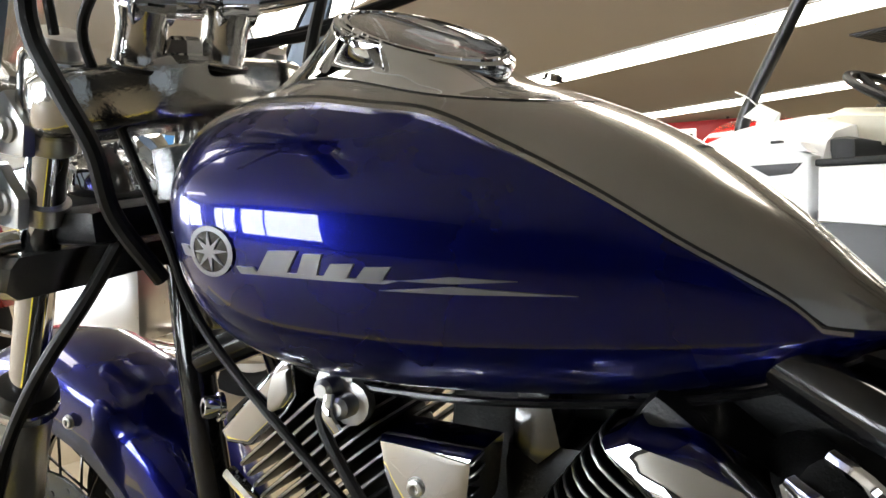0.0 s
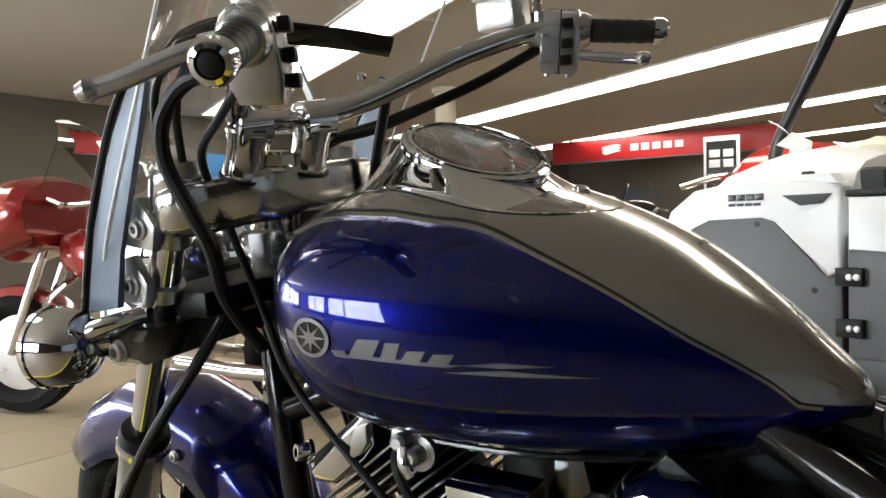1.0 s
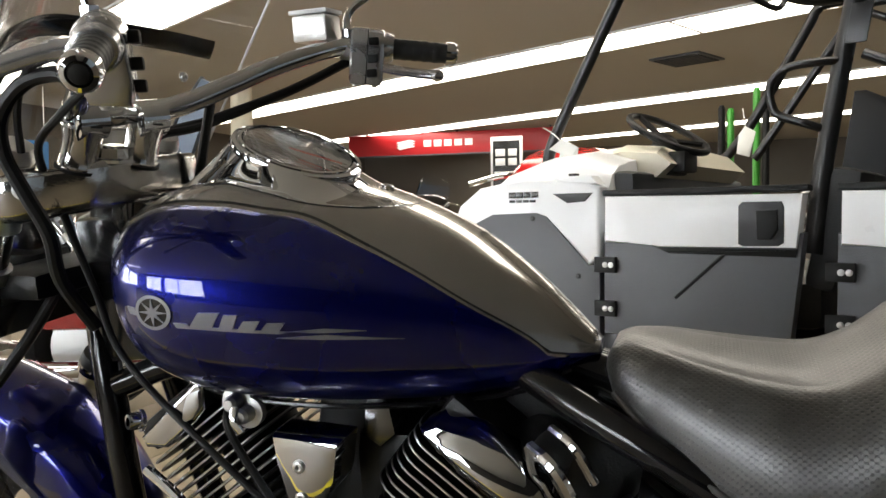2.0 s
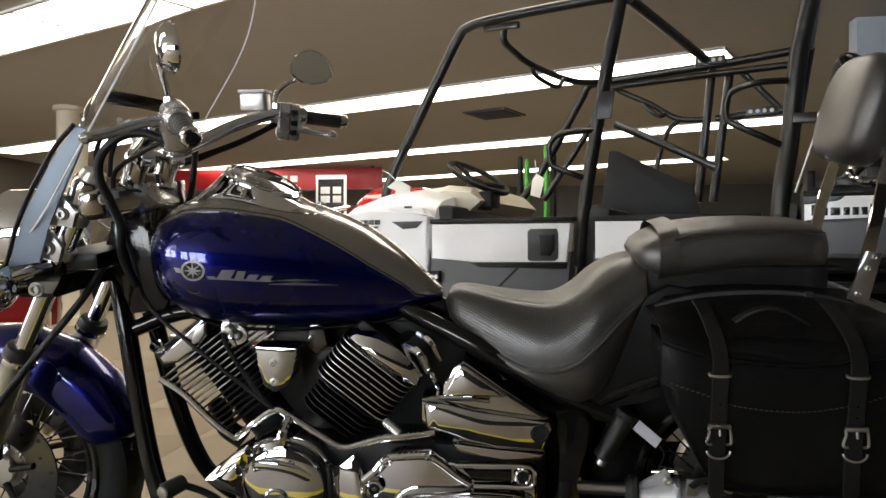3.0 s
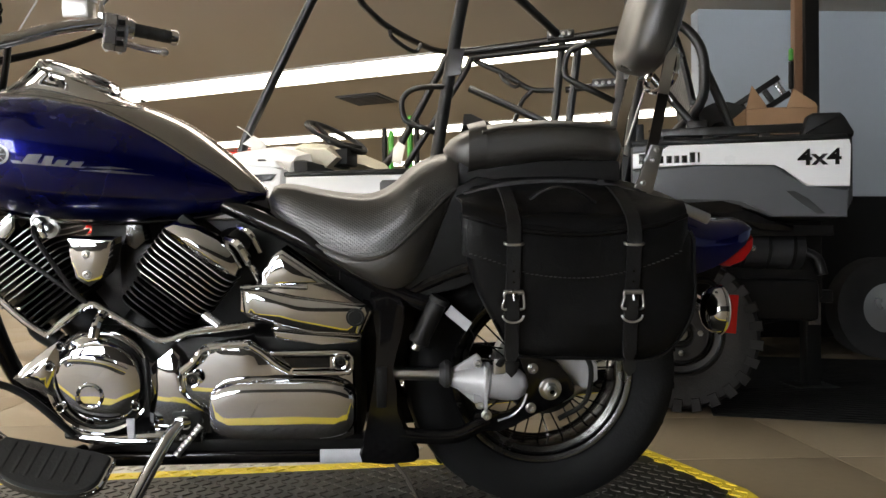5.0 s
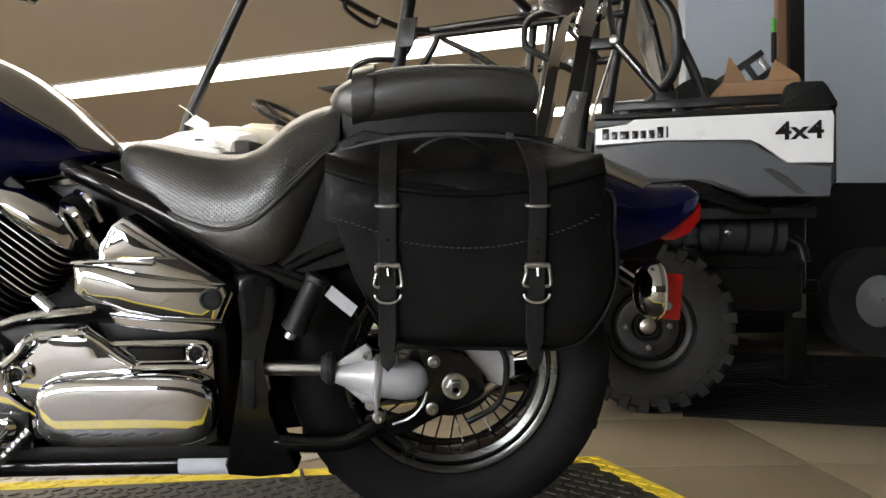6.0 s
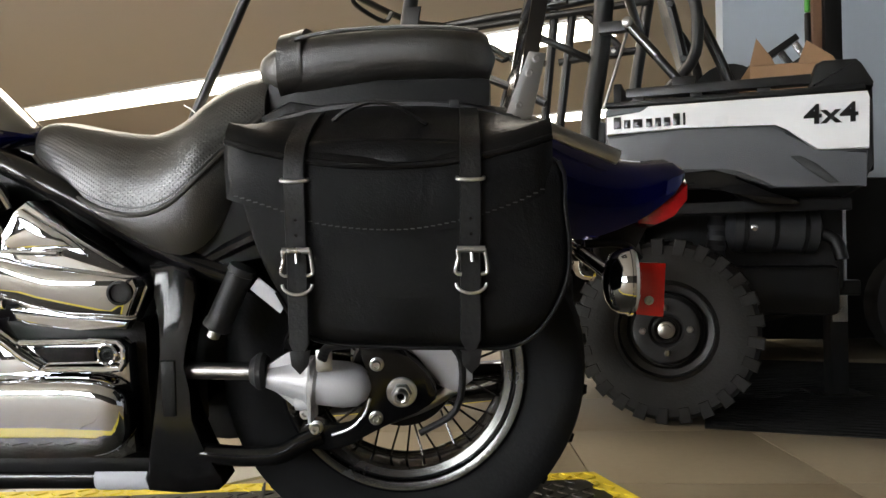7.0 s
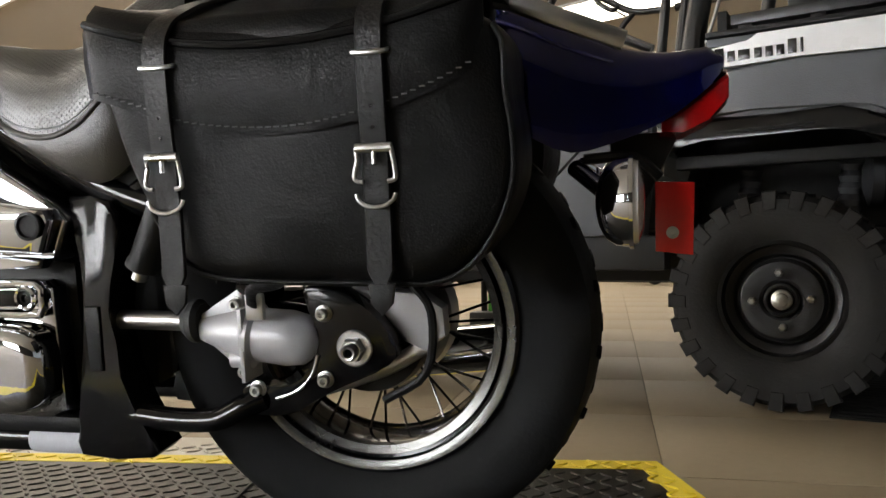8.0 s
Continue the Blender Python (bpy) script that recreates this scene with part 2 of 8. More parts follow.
def tube(pts, r, seg=12, n=6, bm=None, flat=1.0, taper=None):
    """A round (or flattened) bar along a smooth line."""
    pts = smoothed(pts, n) if n > 1 else [Vector(q) for q in pts]
    rings, up = [], None
    for i, p in enumerate(pts):
        d = (pts[min(i + 1, len(pts) - 1)] - pts[max(i - 1, 0)]).normalized()
        if up is None:
            up = d.orthogonal().normalized() if abs(d.y) > 0.9 else d.cross(V(0, 1, 0)).normalized()
        up = (up - d * up.dot(d)).normalized()
        s = d.cross(up)
        rr = r if taper is None else r * (taper[0] + (taper[1] - taper[0]) * i / (len(pts) - 1))
        rings.append([p + up * (rr * math.cos(a)) + s * (rr * flat * math.sin(a)) for a in [2 * math.pi * k / seg for k in range(seg)]])
    return loft(rings, bm=bm)


def lathe(profile, origin, axis, seg=32, bm=None, closed=False):
    """Turns (distance along axis, radius) pairs round an axis."""
    bm = bm or bmesh.new()
    q = Vector(axis).normalized().to_track_quat("Z", "Y")
    rs = []
    for z, r in profile:
        rs.append(ring(bm, [Vector(origin) + q @ V(r * math.cos(2 * math.pi * k / seg), r * math.sin(2 * math.pi * k / seg), z) for k in range(seg)]))
    for a, b in zip(rs, rs[1:] + ([rs[0]] if closed else [])):
        bridge(bm, a, b)
    if not closed:
        for r, (z, rad) in ((rs[0], profile[0]), (rs[-1], profile[-1])):
            if rad > 1e-5:
                bm.faces.new(r)
    return bm


def plate(outline, y0, y1, bevel=0.004, bm=None, seg=2, rnd=0):
    """A plate whose outline lies in x and z, from y0 (outer face) to y1."""
    bm = bm or bmesh.new()
    o = [V(p[0], 0, p[1]) for p in outline]
    if rnd:
        o = smoothed(o + [o[0]], rnd)[:-1]
    f, b = ring(bm, [V(p.x, y0, p.z) for p in o]), ring(bm, [V(p.x, y1, p.z) for p in o])
    top = bm.faces.new(f)
    bm.faces.new(b)
    bridge(bm, f, b)
    if bevel:
        bmesh.ops.bevel(bm, geom=list(top.edges), offset=bevel, segments=seg, affect="EDGES", profile=0.55)
    return bm


def crowned(outline, y0, y1, crown, bevel=0.01, rnd=0, bm=None):
    """Like plate(), but its outer face swells evenly towards the middle, as a cast cover does."""
    bm = bm or bmesh.new()
    o = [V(p[0], 0, p[1]) for p in outline]
    o = smoothed(o + [o[0]], max(2, rnd))[:-1] if rnd else smoothed(o + [o[0]], 1)[:-1]
    c = sum((p for p in o), V(0, 0, 0)) / len(o)
    rs = []
    size = max((p - c).length for p in o)
    for d, y in ((0.0, y1), (0.0, y0 + bevel), (bevel * 0.3, y0 + bevel * 0.3), (bevel, y0)):
        rs.append([c + (p - c) * (1 - d / size * 1.6) + V(0, y, 0) for p in o])
    edge = 1 - bevel / size * 1.6
    for f in (0.9, 0.75, 0.58, 0.4, 0.2, 0.06):
        rs.append([c + (p - c) * edge * f + V(0, y0 - crown * (1 - f * f), 0) for p in o])
    return loft(rs, bm=bm)


def bolt(x, y, z, r=0.009, h=0.008, axis=(0, -1, 0), socket=True):
    prof = [(0, r * 1.25), (h * 0.25, r * 1.25), (h * 0.26, r), (h * 0.85, r), (h, r * 0.84)]
    if socket:
        prof += [(h, r * 0.52), (h * 0.2, r * 0.48), (h * 0.2, 0.0)]
    return lathe(prof, (x, y, z), axis, 16)


def lin(x, tab):
    for (a, b), (c, d) in zip(tab, tab[1:]):
        if x <= c:
            t = 0 if c == a else max(0, (x - a) / (c - a))
            return b + (d - b) * t
    return tab[-1][1]


def curve(x, tab):
    """Smooth (monotone-like cubic) lookup."""
    for i, ((a, b), (c, d)) in enumerate(zip(tab, tab[1:])):
        if x <= c or i == len(tab) - 2:
            t = min(1, max(0, (x - a) / (c - a)))
            m0 = (d - tab[i - 1][1]) / (c - tab[i - 1][0]) if i else (d - b) / (c - a)
            m1 = (tab[i + 2][1] - b) / (tab[i + 2][0] - a) if i + 2 < len(tab) else (d - b) / (c - a)
            h = c - a
            return (2 * t**3 - 3 * t * t + 1) * b + (t**3 - 2 * t * t + t) * h * m0 + (-2 * t**3 + 3 * t * t) * d + (t**3 - t * t) * h * m1
    return tab[-1][1]


def lettering(words, size, thick=0.002, bold=0.0):
    """Writing in the built-in font as a bmesh in the x-z plane, facing -y, from the origin."""
    c = bpy.data.curves.new("words", "FONT")
    c.body, c.size, c.extrude, c.align_x, c.offset = words, size, thick, "LEFT", bold
    ob = bpy.data.objects.new("words", c)
    scene.collection.objects.link(ob)
    bpy.context.view_layer.update()
    me = bpy.data.meshes.new_from_object(ob.evaluated_get(bpy.context.evaluated_depsgraph_get()))
    bm = bmesh.new()
    bm.from_mesh(me)
    bpy.data.objects.remove(ob)
    bmesh.ops.transform(bm, matrix=pose(0, 0, 0, 90), verts=bm.verts)
    return bm


# ---- the setting ----
def structure(name, bm, material, label=""):
    return tagged(link(name, bm, material, None, label, False), kind="structure")


RX0, RX1, RY0, RY1 = -10.0, 7.0, -6.5, 19.0
structure("floor", box(RX0, RX1, RY0, RY1, FLOOR - 0.2, FLOOR - 0.006), GROUT, "tan stone tile showroom floor with dark joints")
structure("ceiling", box(RX0, RX1, RY0, RY1, CEIL, CEIL + 0.15), CEILMAT, "flat warm grey showroom ceiling")
structure("wall_north", box(RX0, RX1, RY1, RY1 + 0.2, FLOOR - 0.2, CEIL + 0.15), WALLTAN, "tan painted far showroom wall")
SWIN = [(-8.0, -5.4), (-5.0, -2.4)]
bm = box(RX0, -8.0, RY0 - 0.2, RY0, FLOOR - 0.2, CEIL + 0.15)
box(-5.4, -5.0, RY0 - 0.2, RY0, FLOOR - 0.2, CEIL + 0.15, 0, bm)
box(-2.4, RX1, RY0 - 0.2, RY0, FLOOR - 0.2, CEIL + 0.15, 0, bm)
for a, b in SWIN:
    box(a, b, RY0 - 0.2, RY0, FLOOR - 0.2, 0.5, 0, bm)
    box(a, b, RY0 - 0.2, RY0, 2.5, CEIL + 0.15, 0, bm)
# unseen closing wall, coloured dark so the chrome and tank reflect a dim room
structure("wall_south", bm, WALLDARK, "dark brown painted wall with shop windows at its end")
structure("wall_east", box(RX1, RX1 + 0.2, RY0, RY1, FLOOR - 0.2, CEIL + 0.15), WALLMAT, "grey blue painted wall")
bm = bmesh.new()
WIN = [(-5.9, -3.4), (-3.0, -0.5)]
ys = [RY0] + [v for w in WIN for v in w] + [RY1]
for a, b in zip(ys[0::2], ys[1::2]):
    box(RX0 - 0.2, RX0, a, b, FLOOR - 0.2, CEIL + 0.15, bm=bm)
for a, b in WIN:
    box(RX0 - 0.2, RX0, a, b, FLOOR - 0.2, 0.5, bm=bm)
    box(RX0 - 0.2, RX0, a, b, 2.5, CEIL + 0.15, bm=bm)
structure("wall_west", bm, WALLTAN, "tan painted front wall with tall windows")
for i, (a, b) in enumerate(WIN + SWIN):
    w = tagged(new("window_%d" % (i + 1)), "large shop window in dark aluminium frame", kind="structure")
    w.matrix_basis = pose(RX0 - 0.1, (a + b) / 2, 0.5) if i < len(WIN) else pose((a + b) / 2, RY0 - 0.1, 0.5, 0, 0, 90)
    h = (b - a) / 2
    fr = bmesh.new()
    for y in (-h, 0, h):
        box(-0.04, 0.04, y - 0.03, y + 0.03, 0, 2.0, 0, fr)
    for z in (0.03, 1.97):
        box(-0.039, 0.039, -h, h, z - 0.03, z + 0.03, 0, fr)
    part("window_frame", fr, DARKGREY, w)
    for y in (-h / 2, h / 2):
        g = part("pane", box(-0.004, 0.004, y - h / 2 + 0.03, y + h / 2 - 0.03, 0.06, 1.94), DIALGLASS, w)
        g.visible_shadow = False
structure("backdrop_south", box(RX0, -1.4, RY0 - 1.2, RY0 - 1.1, 0.3, 2.7), SKYMAT, "bright daylight outside the shop windows")
structure("backdrop", box(RX0 - 1.2, RX0 - 1.1, RY0, RY1, 0.3, 2.7), SKYMAT, "bright daylight outside the shop windows")
# grey blue partition behind the loading end of the utility vehicle
structure("partition_wall", box(2.08, 6.9, 4.3, 4.45, FLOOR - 0.1, CEIL - 0.004), WALLMAT, "grey blue painted partition wall")
# tiles of the floor, big square pieces with open joints
TILE = 0.6
tile_bm = box(-TILE / 2 + 0.0015, TILE / 2 - 0.0015, -TILE / 2 + 0.0015, TILE / 2 - 0.0015, -0.008, 0, 0.002)
far_tiles = bmesh.new()
floor_ob = bpy.data.objects["floor"]
tiles = []
for i in range(-16, 12):
    for j in range(-15, 31):
        x, y = i * TILE + 0.13, j * TILE + 0.21
        if x > RX1 or y > RY1 or x < RX0:
            continue
        near = -3.6 < x < 2.6 and -0.9 < y < 7.2
        if near:
            tiles.append((x, y))
        else:
            box(x - TILE / 2 + 0.0015, x + TILE / 2 - 0.0015, y - TILE / 2 + 0.0015, y + TILE / 2 - 0.0015, FLOOR - 0.008, FLOOR, 0, far_tiles)
tagged(link("floor_tiles", far_tiles, FLOORMAT, floor_ob, "", False), kind="stuff")


# ---- ceiling lamps in long rows ----
def ceiling_lamp(m):
    t = thing("ceiling_light", "long recessed fluorescent ceiling light, lit, white frame", "ceiling light", m, "rows of ceiling lights")
    fr = box(-0.61, 0.61, -0.33, -0.3, -0.02, 0.0)
    box(-0.61, 0.61, 0.3, 0.33, -0.02, 0.0, 0, fr)
    box(-0.61, -0.595, -0.3, 0.3, -0.02, 0.0, 0, fr)
    box(0.595, 0.61, -0.3, 0.3, -0.02, 0.0, 0, fr)
    part("frame", fr, SIGNWHITE, t)
    part("diffuser", box(-0.594, 0.594, -0.299, 0.299, -0.014, -0.002), LIGHTMAT, t)
    return t


SLOPE = -0.49
LA = math.degrees(math.atan(SLOPE))
first = None
for y0, x0, x1 in ((1.75, -9.0, 0.6), (6.05, -9.0, 1.9), (10.35, -9.0, 4.5), (14.65, -6.0, 3.5), (-2.55, -9.0, -2.4), (-6.85, -9.0, -6.0)):
    x = x0
    while x < x1:
        y = y0 + SLOPE * x
        if RY0 + 0.6 < y < RY1 - 0.8:
            m = pose(x, y, CEIL - 0.001, 0, 0, LA)
            if first is None:
                first = ceiling_lamp(m)
            else:
                copy_thing(first, m)
        x += 1.225 * math.cos(radians(LA))
vent = thing("ceiling_vent", "dark square ceiling air vent with slats", "vent", pose(-0.8, 8.0, CEIL - 0.001, 0, 0, LA))
part("frame", box(-0.3, 0.3, -0.3, 0.3, -0.02, 0, 0.004), MIDGREY, vent)
for k in range(7):
    part("slat", box(-0.26, 0.26, -0.255 + k * 0.075, -0.215 + k * 0.075, -0.034, -0.021), DARKGREY, vent)

# ---- fascia sign, column and posts ----
sg = thing("sign_board", "long red sign board with white emblem hung under the ceiling", "sign", pose(-4.6, 13.6, 2.33))
part("board", box(-3.2, 1.3, 0, 0.12, 0, 0.43, 0.01), SIGNRED, sg)
part("trim", box(-3.2, 1.3, -0.012, 0, -0.03, 0.0), MIDGREY, sg)
for k in range(3):
    wing = plate([(-2.1, 0.26 - k * 0.05), (-1.8, 0.3 - k * 0.05), (-1.68, 0.27 - k * 0.05), (-2.03, 0.2 - k * 0.05)], -0.012, -0.002, 0.001)
    part("emblem_bar", wing, SIGNWHITE, sg)
for k in range(5):
    part("letter_bar", box(-1.5 + k * 0.22, -1.34 + k * 0.22, -0.012, -0.002, 0.15, 0.28, 0.004), SIGNWHITE, sg)
for x in (-2.8, -0.8, 1.1):
    part("hanger", box(x - 0.02, x + 0.02, 0.04, 0.08, 0.43, CEIL - 2.33), DARKGREY, sg)
kb = thing("banner_stand", "black banner stand with white frame and a white block shape", "banner", pose(-4.1, 12.6, FLOOR))
part("frame", box(-0.3, 0.3, -0.02, 0.02, 0.0, 2.36, 0.01), SIGNWHITE, kb)
part("panel", box(-0.25, 0.25, -0.03, -0.021, 0.1, 2.28), DECALBLACK, kb)
for zz in (2.0, 1.83):
    part("emblem_block", box(-0.2, -0.02, -0.04, -0.031, zz, zz + 0.13, 0.002), SIGNWHITE, kb)
    part("emblem_block", box(0.04, 0.2, -0.04, -0.031, zz, zz + 0.13, 0.002), SIGNWHITE, kb)
part("letter_bar", box(-0.22, 0.22, -0.04, -0.031, 1.66, 1.72), SIGNWHITE, kb)
col = thing("round_column", "round cream painted column from floor to ceiling", "column", pose(-5.95, 7.0, FLOOR))
part("shaft", lathe([(0, 0.16), (0.1, 0.16), (0.11, 0.13), (CEIL - FLOOR - 0.06, 0.13), (CEIL - FLOOR - 0.05, 0.17), (CEIL - FLOOR, 0.17)], (0, 0, 0), (0, 0, 1), 28), COLMAT, col)
rk = thing("rack_upright", "black steel rack upright with a pale lower cover strip", "rack", pose(1.63, 1.72, FLOOR))
part("post", box(-0.035, 0.035, 0, 0.07, 0, CEIL - FLOOR, 0.004), CAGE, rk)
part("cover_strip", box(-0.03, 0.03, -0.008, -0.001, 0.3, 0.79, 0.002), SILVER, rk)
for z in (0.72, 0.62, 0.45):
    part("rivet", bolt(0, -0.008, z, 0.006, 0.004, socket=False), DARKGREY, rk)
part("foot", box(-0.1, 0.1, -0.06, 0.14, 0, 0.012, 0.003), CAGE, rk)
gt = lathe([(0, 0.006), (0.004, 0.011), (0.055, 0.011), (0.06, 0.006)], (-0.1, 0.01, 1.56), (0, 0, 1), 12)
part("green_tube", gt, GREEN, rk, "green plastic tube clipped to the post")
part("black_tube", lathe([(0, 0.006), (0.004, 0.012), (0.13, 0.012), (0.134, 0.006)], (-0.1, 0.01, 1.425), (0, 0, 1), 12), BLACKMATT, rk)
part("wood_edge", box(-0.075, -0.036, 0.02, 0.06, 1.22, CEIL - FLOOR, 0.003), WOOD, rk, "brown stained wooden edge strip")


# ---- the motorcycle, built upright in its own frame and leaned on its side stand ----
MOTO = thing("motorcycle", "blue and grey cruiser motorcycle with chrome engine, on side stand", "motorcycle", pose(0, 0, 0.174, 7.6))
RW, FW = V(0.0, 0, 0.348), V(-1.662, 0, 0.345)


def arc(c, r, a0, a1, n, y=0.0):
    return [V(c.x + r * math.cos(radians(a0 + (a1 - a0) * k / n)), y, c.z + r * math.sin(radians(a0 + (a1 - a0) * k / n))) for k in range(n + 1)]


def wheel(name, c, rt, rr, w, label):
    wh = part(name, lathe([(-0.07, 0.02), (-0.068, 0.034), (-0.05, 0.036), (-0.045, 0.05), (-0.03, 0.05), (-0.025, 0.03), (0.025, 0.03), (0.03, 0.05), (0.05, 0.05), (0.07, 0.02)], c, (0, 1, 0), 28), ALLOY, MOTO, label)
    d = w / 2
    sec = [(-d * 0.62, rr + 0.002), (-d * 0.86, rr + (rt - rr) * 0.2), (-d, rr + (rt - rr) * 0.5), (-d * 0.93, rr + (rt - rr) * 0.76), (-d * 0.8, rr + (rt - rr) * 0.88),
           (-d * 0.5, rt - 0.006), (0, rt), (d * 0.5, rt - 0.006), (d * 0.8, rr + (rt - rr) * 0.88), (d * 0.93, rr + (rt - rr) * 0.76), (d, rr + (rt - rr) * 0.5), (d * 0.86, rr + (rt - rr) * 0.2), (d * 0.62, rr + 0.002)]
    part("tyre", lathe(sec, c, (0, 1, 0), 96, closed=True), TYRE, wh, "black treaded tyre")
    # shallow tread blocks pressed on the crown
    tb = box(-0.008, 0.008, -d * 0.32, d * 0.02, rt - 0.012, rt + 0.0012, 0.002)
    for k in range(44):
        o = part("tread_block", tb.copy(), TYRE, wh) if k == 0 else again(first_block, wh, Matrix())
        if k == 0:
            first_block = o
        o.matrix_basis = Matrix.Translation(c) @ pose(0, 0, 0, 0, 360 / 44 * k, 0) @ pose(0, d * (0.28 if k % 2 else -0.12), 0, 0, 0, 24 if k % 2 else -24)
    tb.free()
    h = w * 0.36
    rim = [(-h, rr + 0.006), (-h - 0.004, rr), (-h, rr - 0.006), (-h + 0.01, rr - 0.012), (-h + 0.016, rr - 0.03), (0, rr - 0.036), (h - 0.016, rr - 0.03), (h - 0.01, rr - 0.012), (h, rr - 0.006), (h + 0.004, rr), (h, rr + 0.006), (0, rr - 0.018)]
    ri = part("rim", lathe(rim, c, (0, 1, 0), 80, closed=True), BLACKGLOSS, wh, "black wire wheel rim with polished bands")
    for s in (-1, 1):
        part("outer_band", lathe([(s * (h - 0.002), rr + 0.002), (s * (h + 0.005), rr), (s * (h + 0.004), rr - 0.006), (s * (h + 0.001), rr - 0.012), (s * (h - 0.009), rr - 0.013)], c, (0, 1, 0), 80, closed=True), RIMBAND, ri)
        part("inner_band", lathe([(s * (h - 0.009), rr - 0.018), (s * (h - 0.004), rr - 0.02), (s * (h - 0.009), rr - 0.031), (s * (h - 0.018), rr - 0.033)], c, (0, 1, 0), 80, closed=True), RIMBAND, ri)
    return wh


def spokes(wh, c, r0, r1, n, yh):
    sp = part("spoke", tube([(0, 0, 0), (0, 0, 1)], 0.0021, 6, 1), RIM, wh)
    for k in range(n):
        side = -1 if k % 2 else 1
        a = 2 * math.pi * k / n
        b = a + (0.32 if (k // 2) % 2 else -0.32)
        p = c + V(r0 * math.cos(b), side * yh, r0 * math.sin(b))
        q = c + V(r1 * math.cos(a), side * 0.006, r1 * math.sin(a))
        m = Matrix.Translation(p) @ (q - p).to_track_quat("Z", "Y").to_matrix().to_4x4() @ Matrix.Diagonal((1, 1, (q - p).length, 1))
        o = sp if k == 0 else again(sp, wh, m)
        o.matrix_basis = m


rear = wheel("rear_wheel", RW, 0.317, 0.205, 0.15, "wire spoked rear wheel with wide tyre")
spokes(rear, RW, 0.05, 0.172, 36, 0.045)
part("brake_hub", lathe([(0.03, 0.1), (0.06, 0.105), (0.075, 0.1), (0.08, 0.03)], RW, (0, 1, 0), 40), ALLOY, rear)
part("hub_flange", lathe([(-0.075, 0.02), (-0.073, 0.085), (-0.055, 0.09), (-0.03, 0.085), (-0.028, 0.03)], RW, (0, 1, 0), 40), BLACKENG, rear)
front = wheel("front_wheel", FW, 0.312, 0.226, 0.11, "wire spoked front wheel with narrow tyre")
spokes(front, FW, 0.045, 0.196, 36, 0.045)
for s in (-1, 1):
    dk = lathe([(0, 0.075), (0, 0.145), (0.005, 0.145), (0.005, 0.075)], FW + V(0, s * 0.068, 0), (0, 1, 0), 48, closed=True)
    disc = part("brake_disc", dk, RIM, front, "drilled steel brake disc")
    for k in range(5):
        a = radians(72 * k + 10)
        part("carrier_arm", tube([(FW.x + 0.03 * math.cos(a), s * 0.066, FW.z + 0.03 * math.sin(a)), (FW.x + 0.09 * math.cos(a), s * 0.07, FW.z + 0.09 * math.sin(a))], 0.008, 8, 1), BLACKENG, front)
    for k in range(20):
        a = radians(18 * k)
        rr = 0.112 if k % 2 else 0.13
        part("drill_hole", lathe([(-0.0005, 0.0045), (0.006, 0.0045)], FW + V(rr * math.cos(a), s * 0.068 if s > 0 else -0.0683, rr * math.sin(a)), (0, 1, 0), 8), DECALBLACK, front)


def fender(name, c, rows, label, lip=0.004):
    """Arched sheet: rows of angle, outer radius, half width, skirt depth."""
    rings = []
    for ang, r, hw, sk in rows:
        u = V(math.cos(radians(ang)), 0, math.sin(radians(ang)))
        o = []
        for k in range(-8, 9):
            t = k / 8
            y = math.copysign(hw * min(1, math.sin(min(1, abs(t) / 0.7) * math.pi / 2)), t) if t else 0
            drop = 0.0 if abs(t) < 1e-6 else (1 - math.cos(min(1, abs(t) / 0.7) * math.pi / 2)) * 0.05 + max(0, abs(t) - 0.7) / 0.3 * sk
            o.append(c + u * (r - drop) + V(0, y, 0))
        rings.append(o + [p - u * lip * 0.6 + V(0, -math.copysign(lip, p.y) if abs(p.y) > 1e-4 else 0, 0) for p in reversed(o)])
    return part(name, loft(rings), BLUE, MOTO, label, 60)


fr_f = fender("front_fender", FW, [(14, 0.335, 0.05, 0.02), (17, 0.338, 0.075, 0.04), (24, 0.34, 0.08, 0.055), (40, 0.341, 0.08, 0.065), (60, 0.342, 0.08, 0.07), (80, 0.342, 0.08, 0.07), (100, 0.342, 0.08, 0.07), (120, 0.341, 0.08, 0.06), (138, 0.34, 0.076, 0.04), (146, 0.338, 0.06, 0.02)], "deep blue metallic front fender")
for s in (-1, 1):
    part("fender_bolt", bolt(FW.x + 0.1, s * 0.084, FW.z + 0.24, 0.008, 0.006, (0, s, 0)), STEEL, fr_f)

# rear fender follows its own line to the tail
TOPR = [(-0.24, 0.70), (-0.12, 0.765), (0.0, 0.8), (0.1, 0.805), (0.2, 0.785), (0.28, 0.748), (0.35, 0.712), (0.40, 0.702), (0.455, 0.704), (0.468, 0.69)]
SIDR = [(-0.24, 0.56), (-0.12, 0.6), (0.0, 0.63), (0.1, 0.64), (0.2, 0.62), (0.28, 0.58), (0.34, 0.59), (0.40, 0.614), (0.455, 0.655), (0.468, 0.672)]
rings = []
for k in range(36):
    x = -0.24 + 0.708 * k / 35
    t, b = curve(x, TOPR), curve(x, SIDR)
    w = 0.118 if x < 0.25 else 0.118 - (x - 0.25) * 0.22
    if x > 0.45:
        w *= 0.8
    rings.append([V(x, y, z) for y, z in ((-w, b), (-w * 1.01, b + (t - b) * 0.45), (-w * 0.95, b + (t - b) * 0.72), (-w * 0.75, b + (t - b) * 0.9), (-w * 0.4, t - 0.004), (0, t), (w * 0.4, t - 0.004), (w * 0.75, b + (t - b) * 0.9), (w * 0.95, b + (t - b) * 0.72), (w * 1.01, b + (t - b) * 0.45), (w, b))])
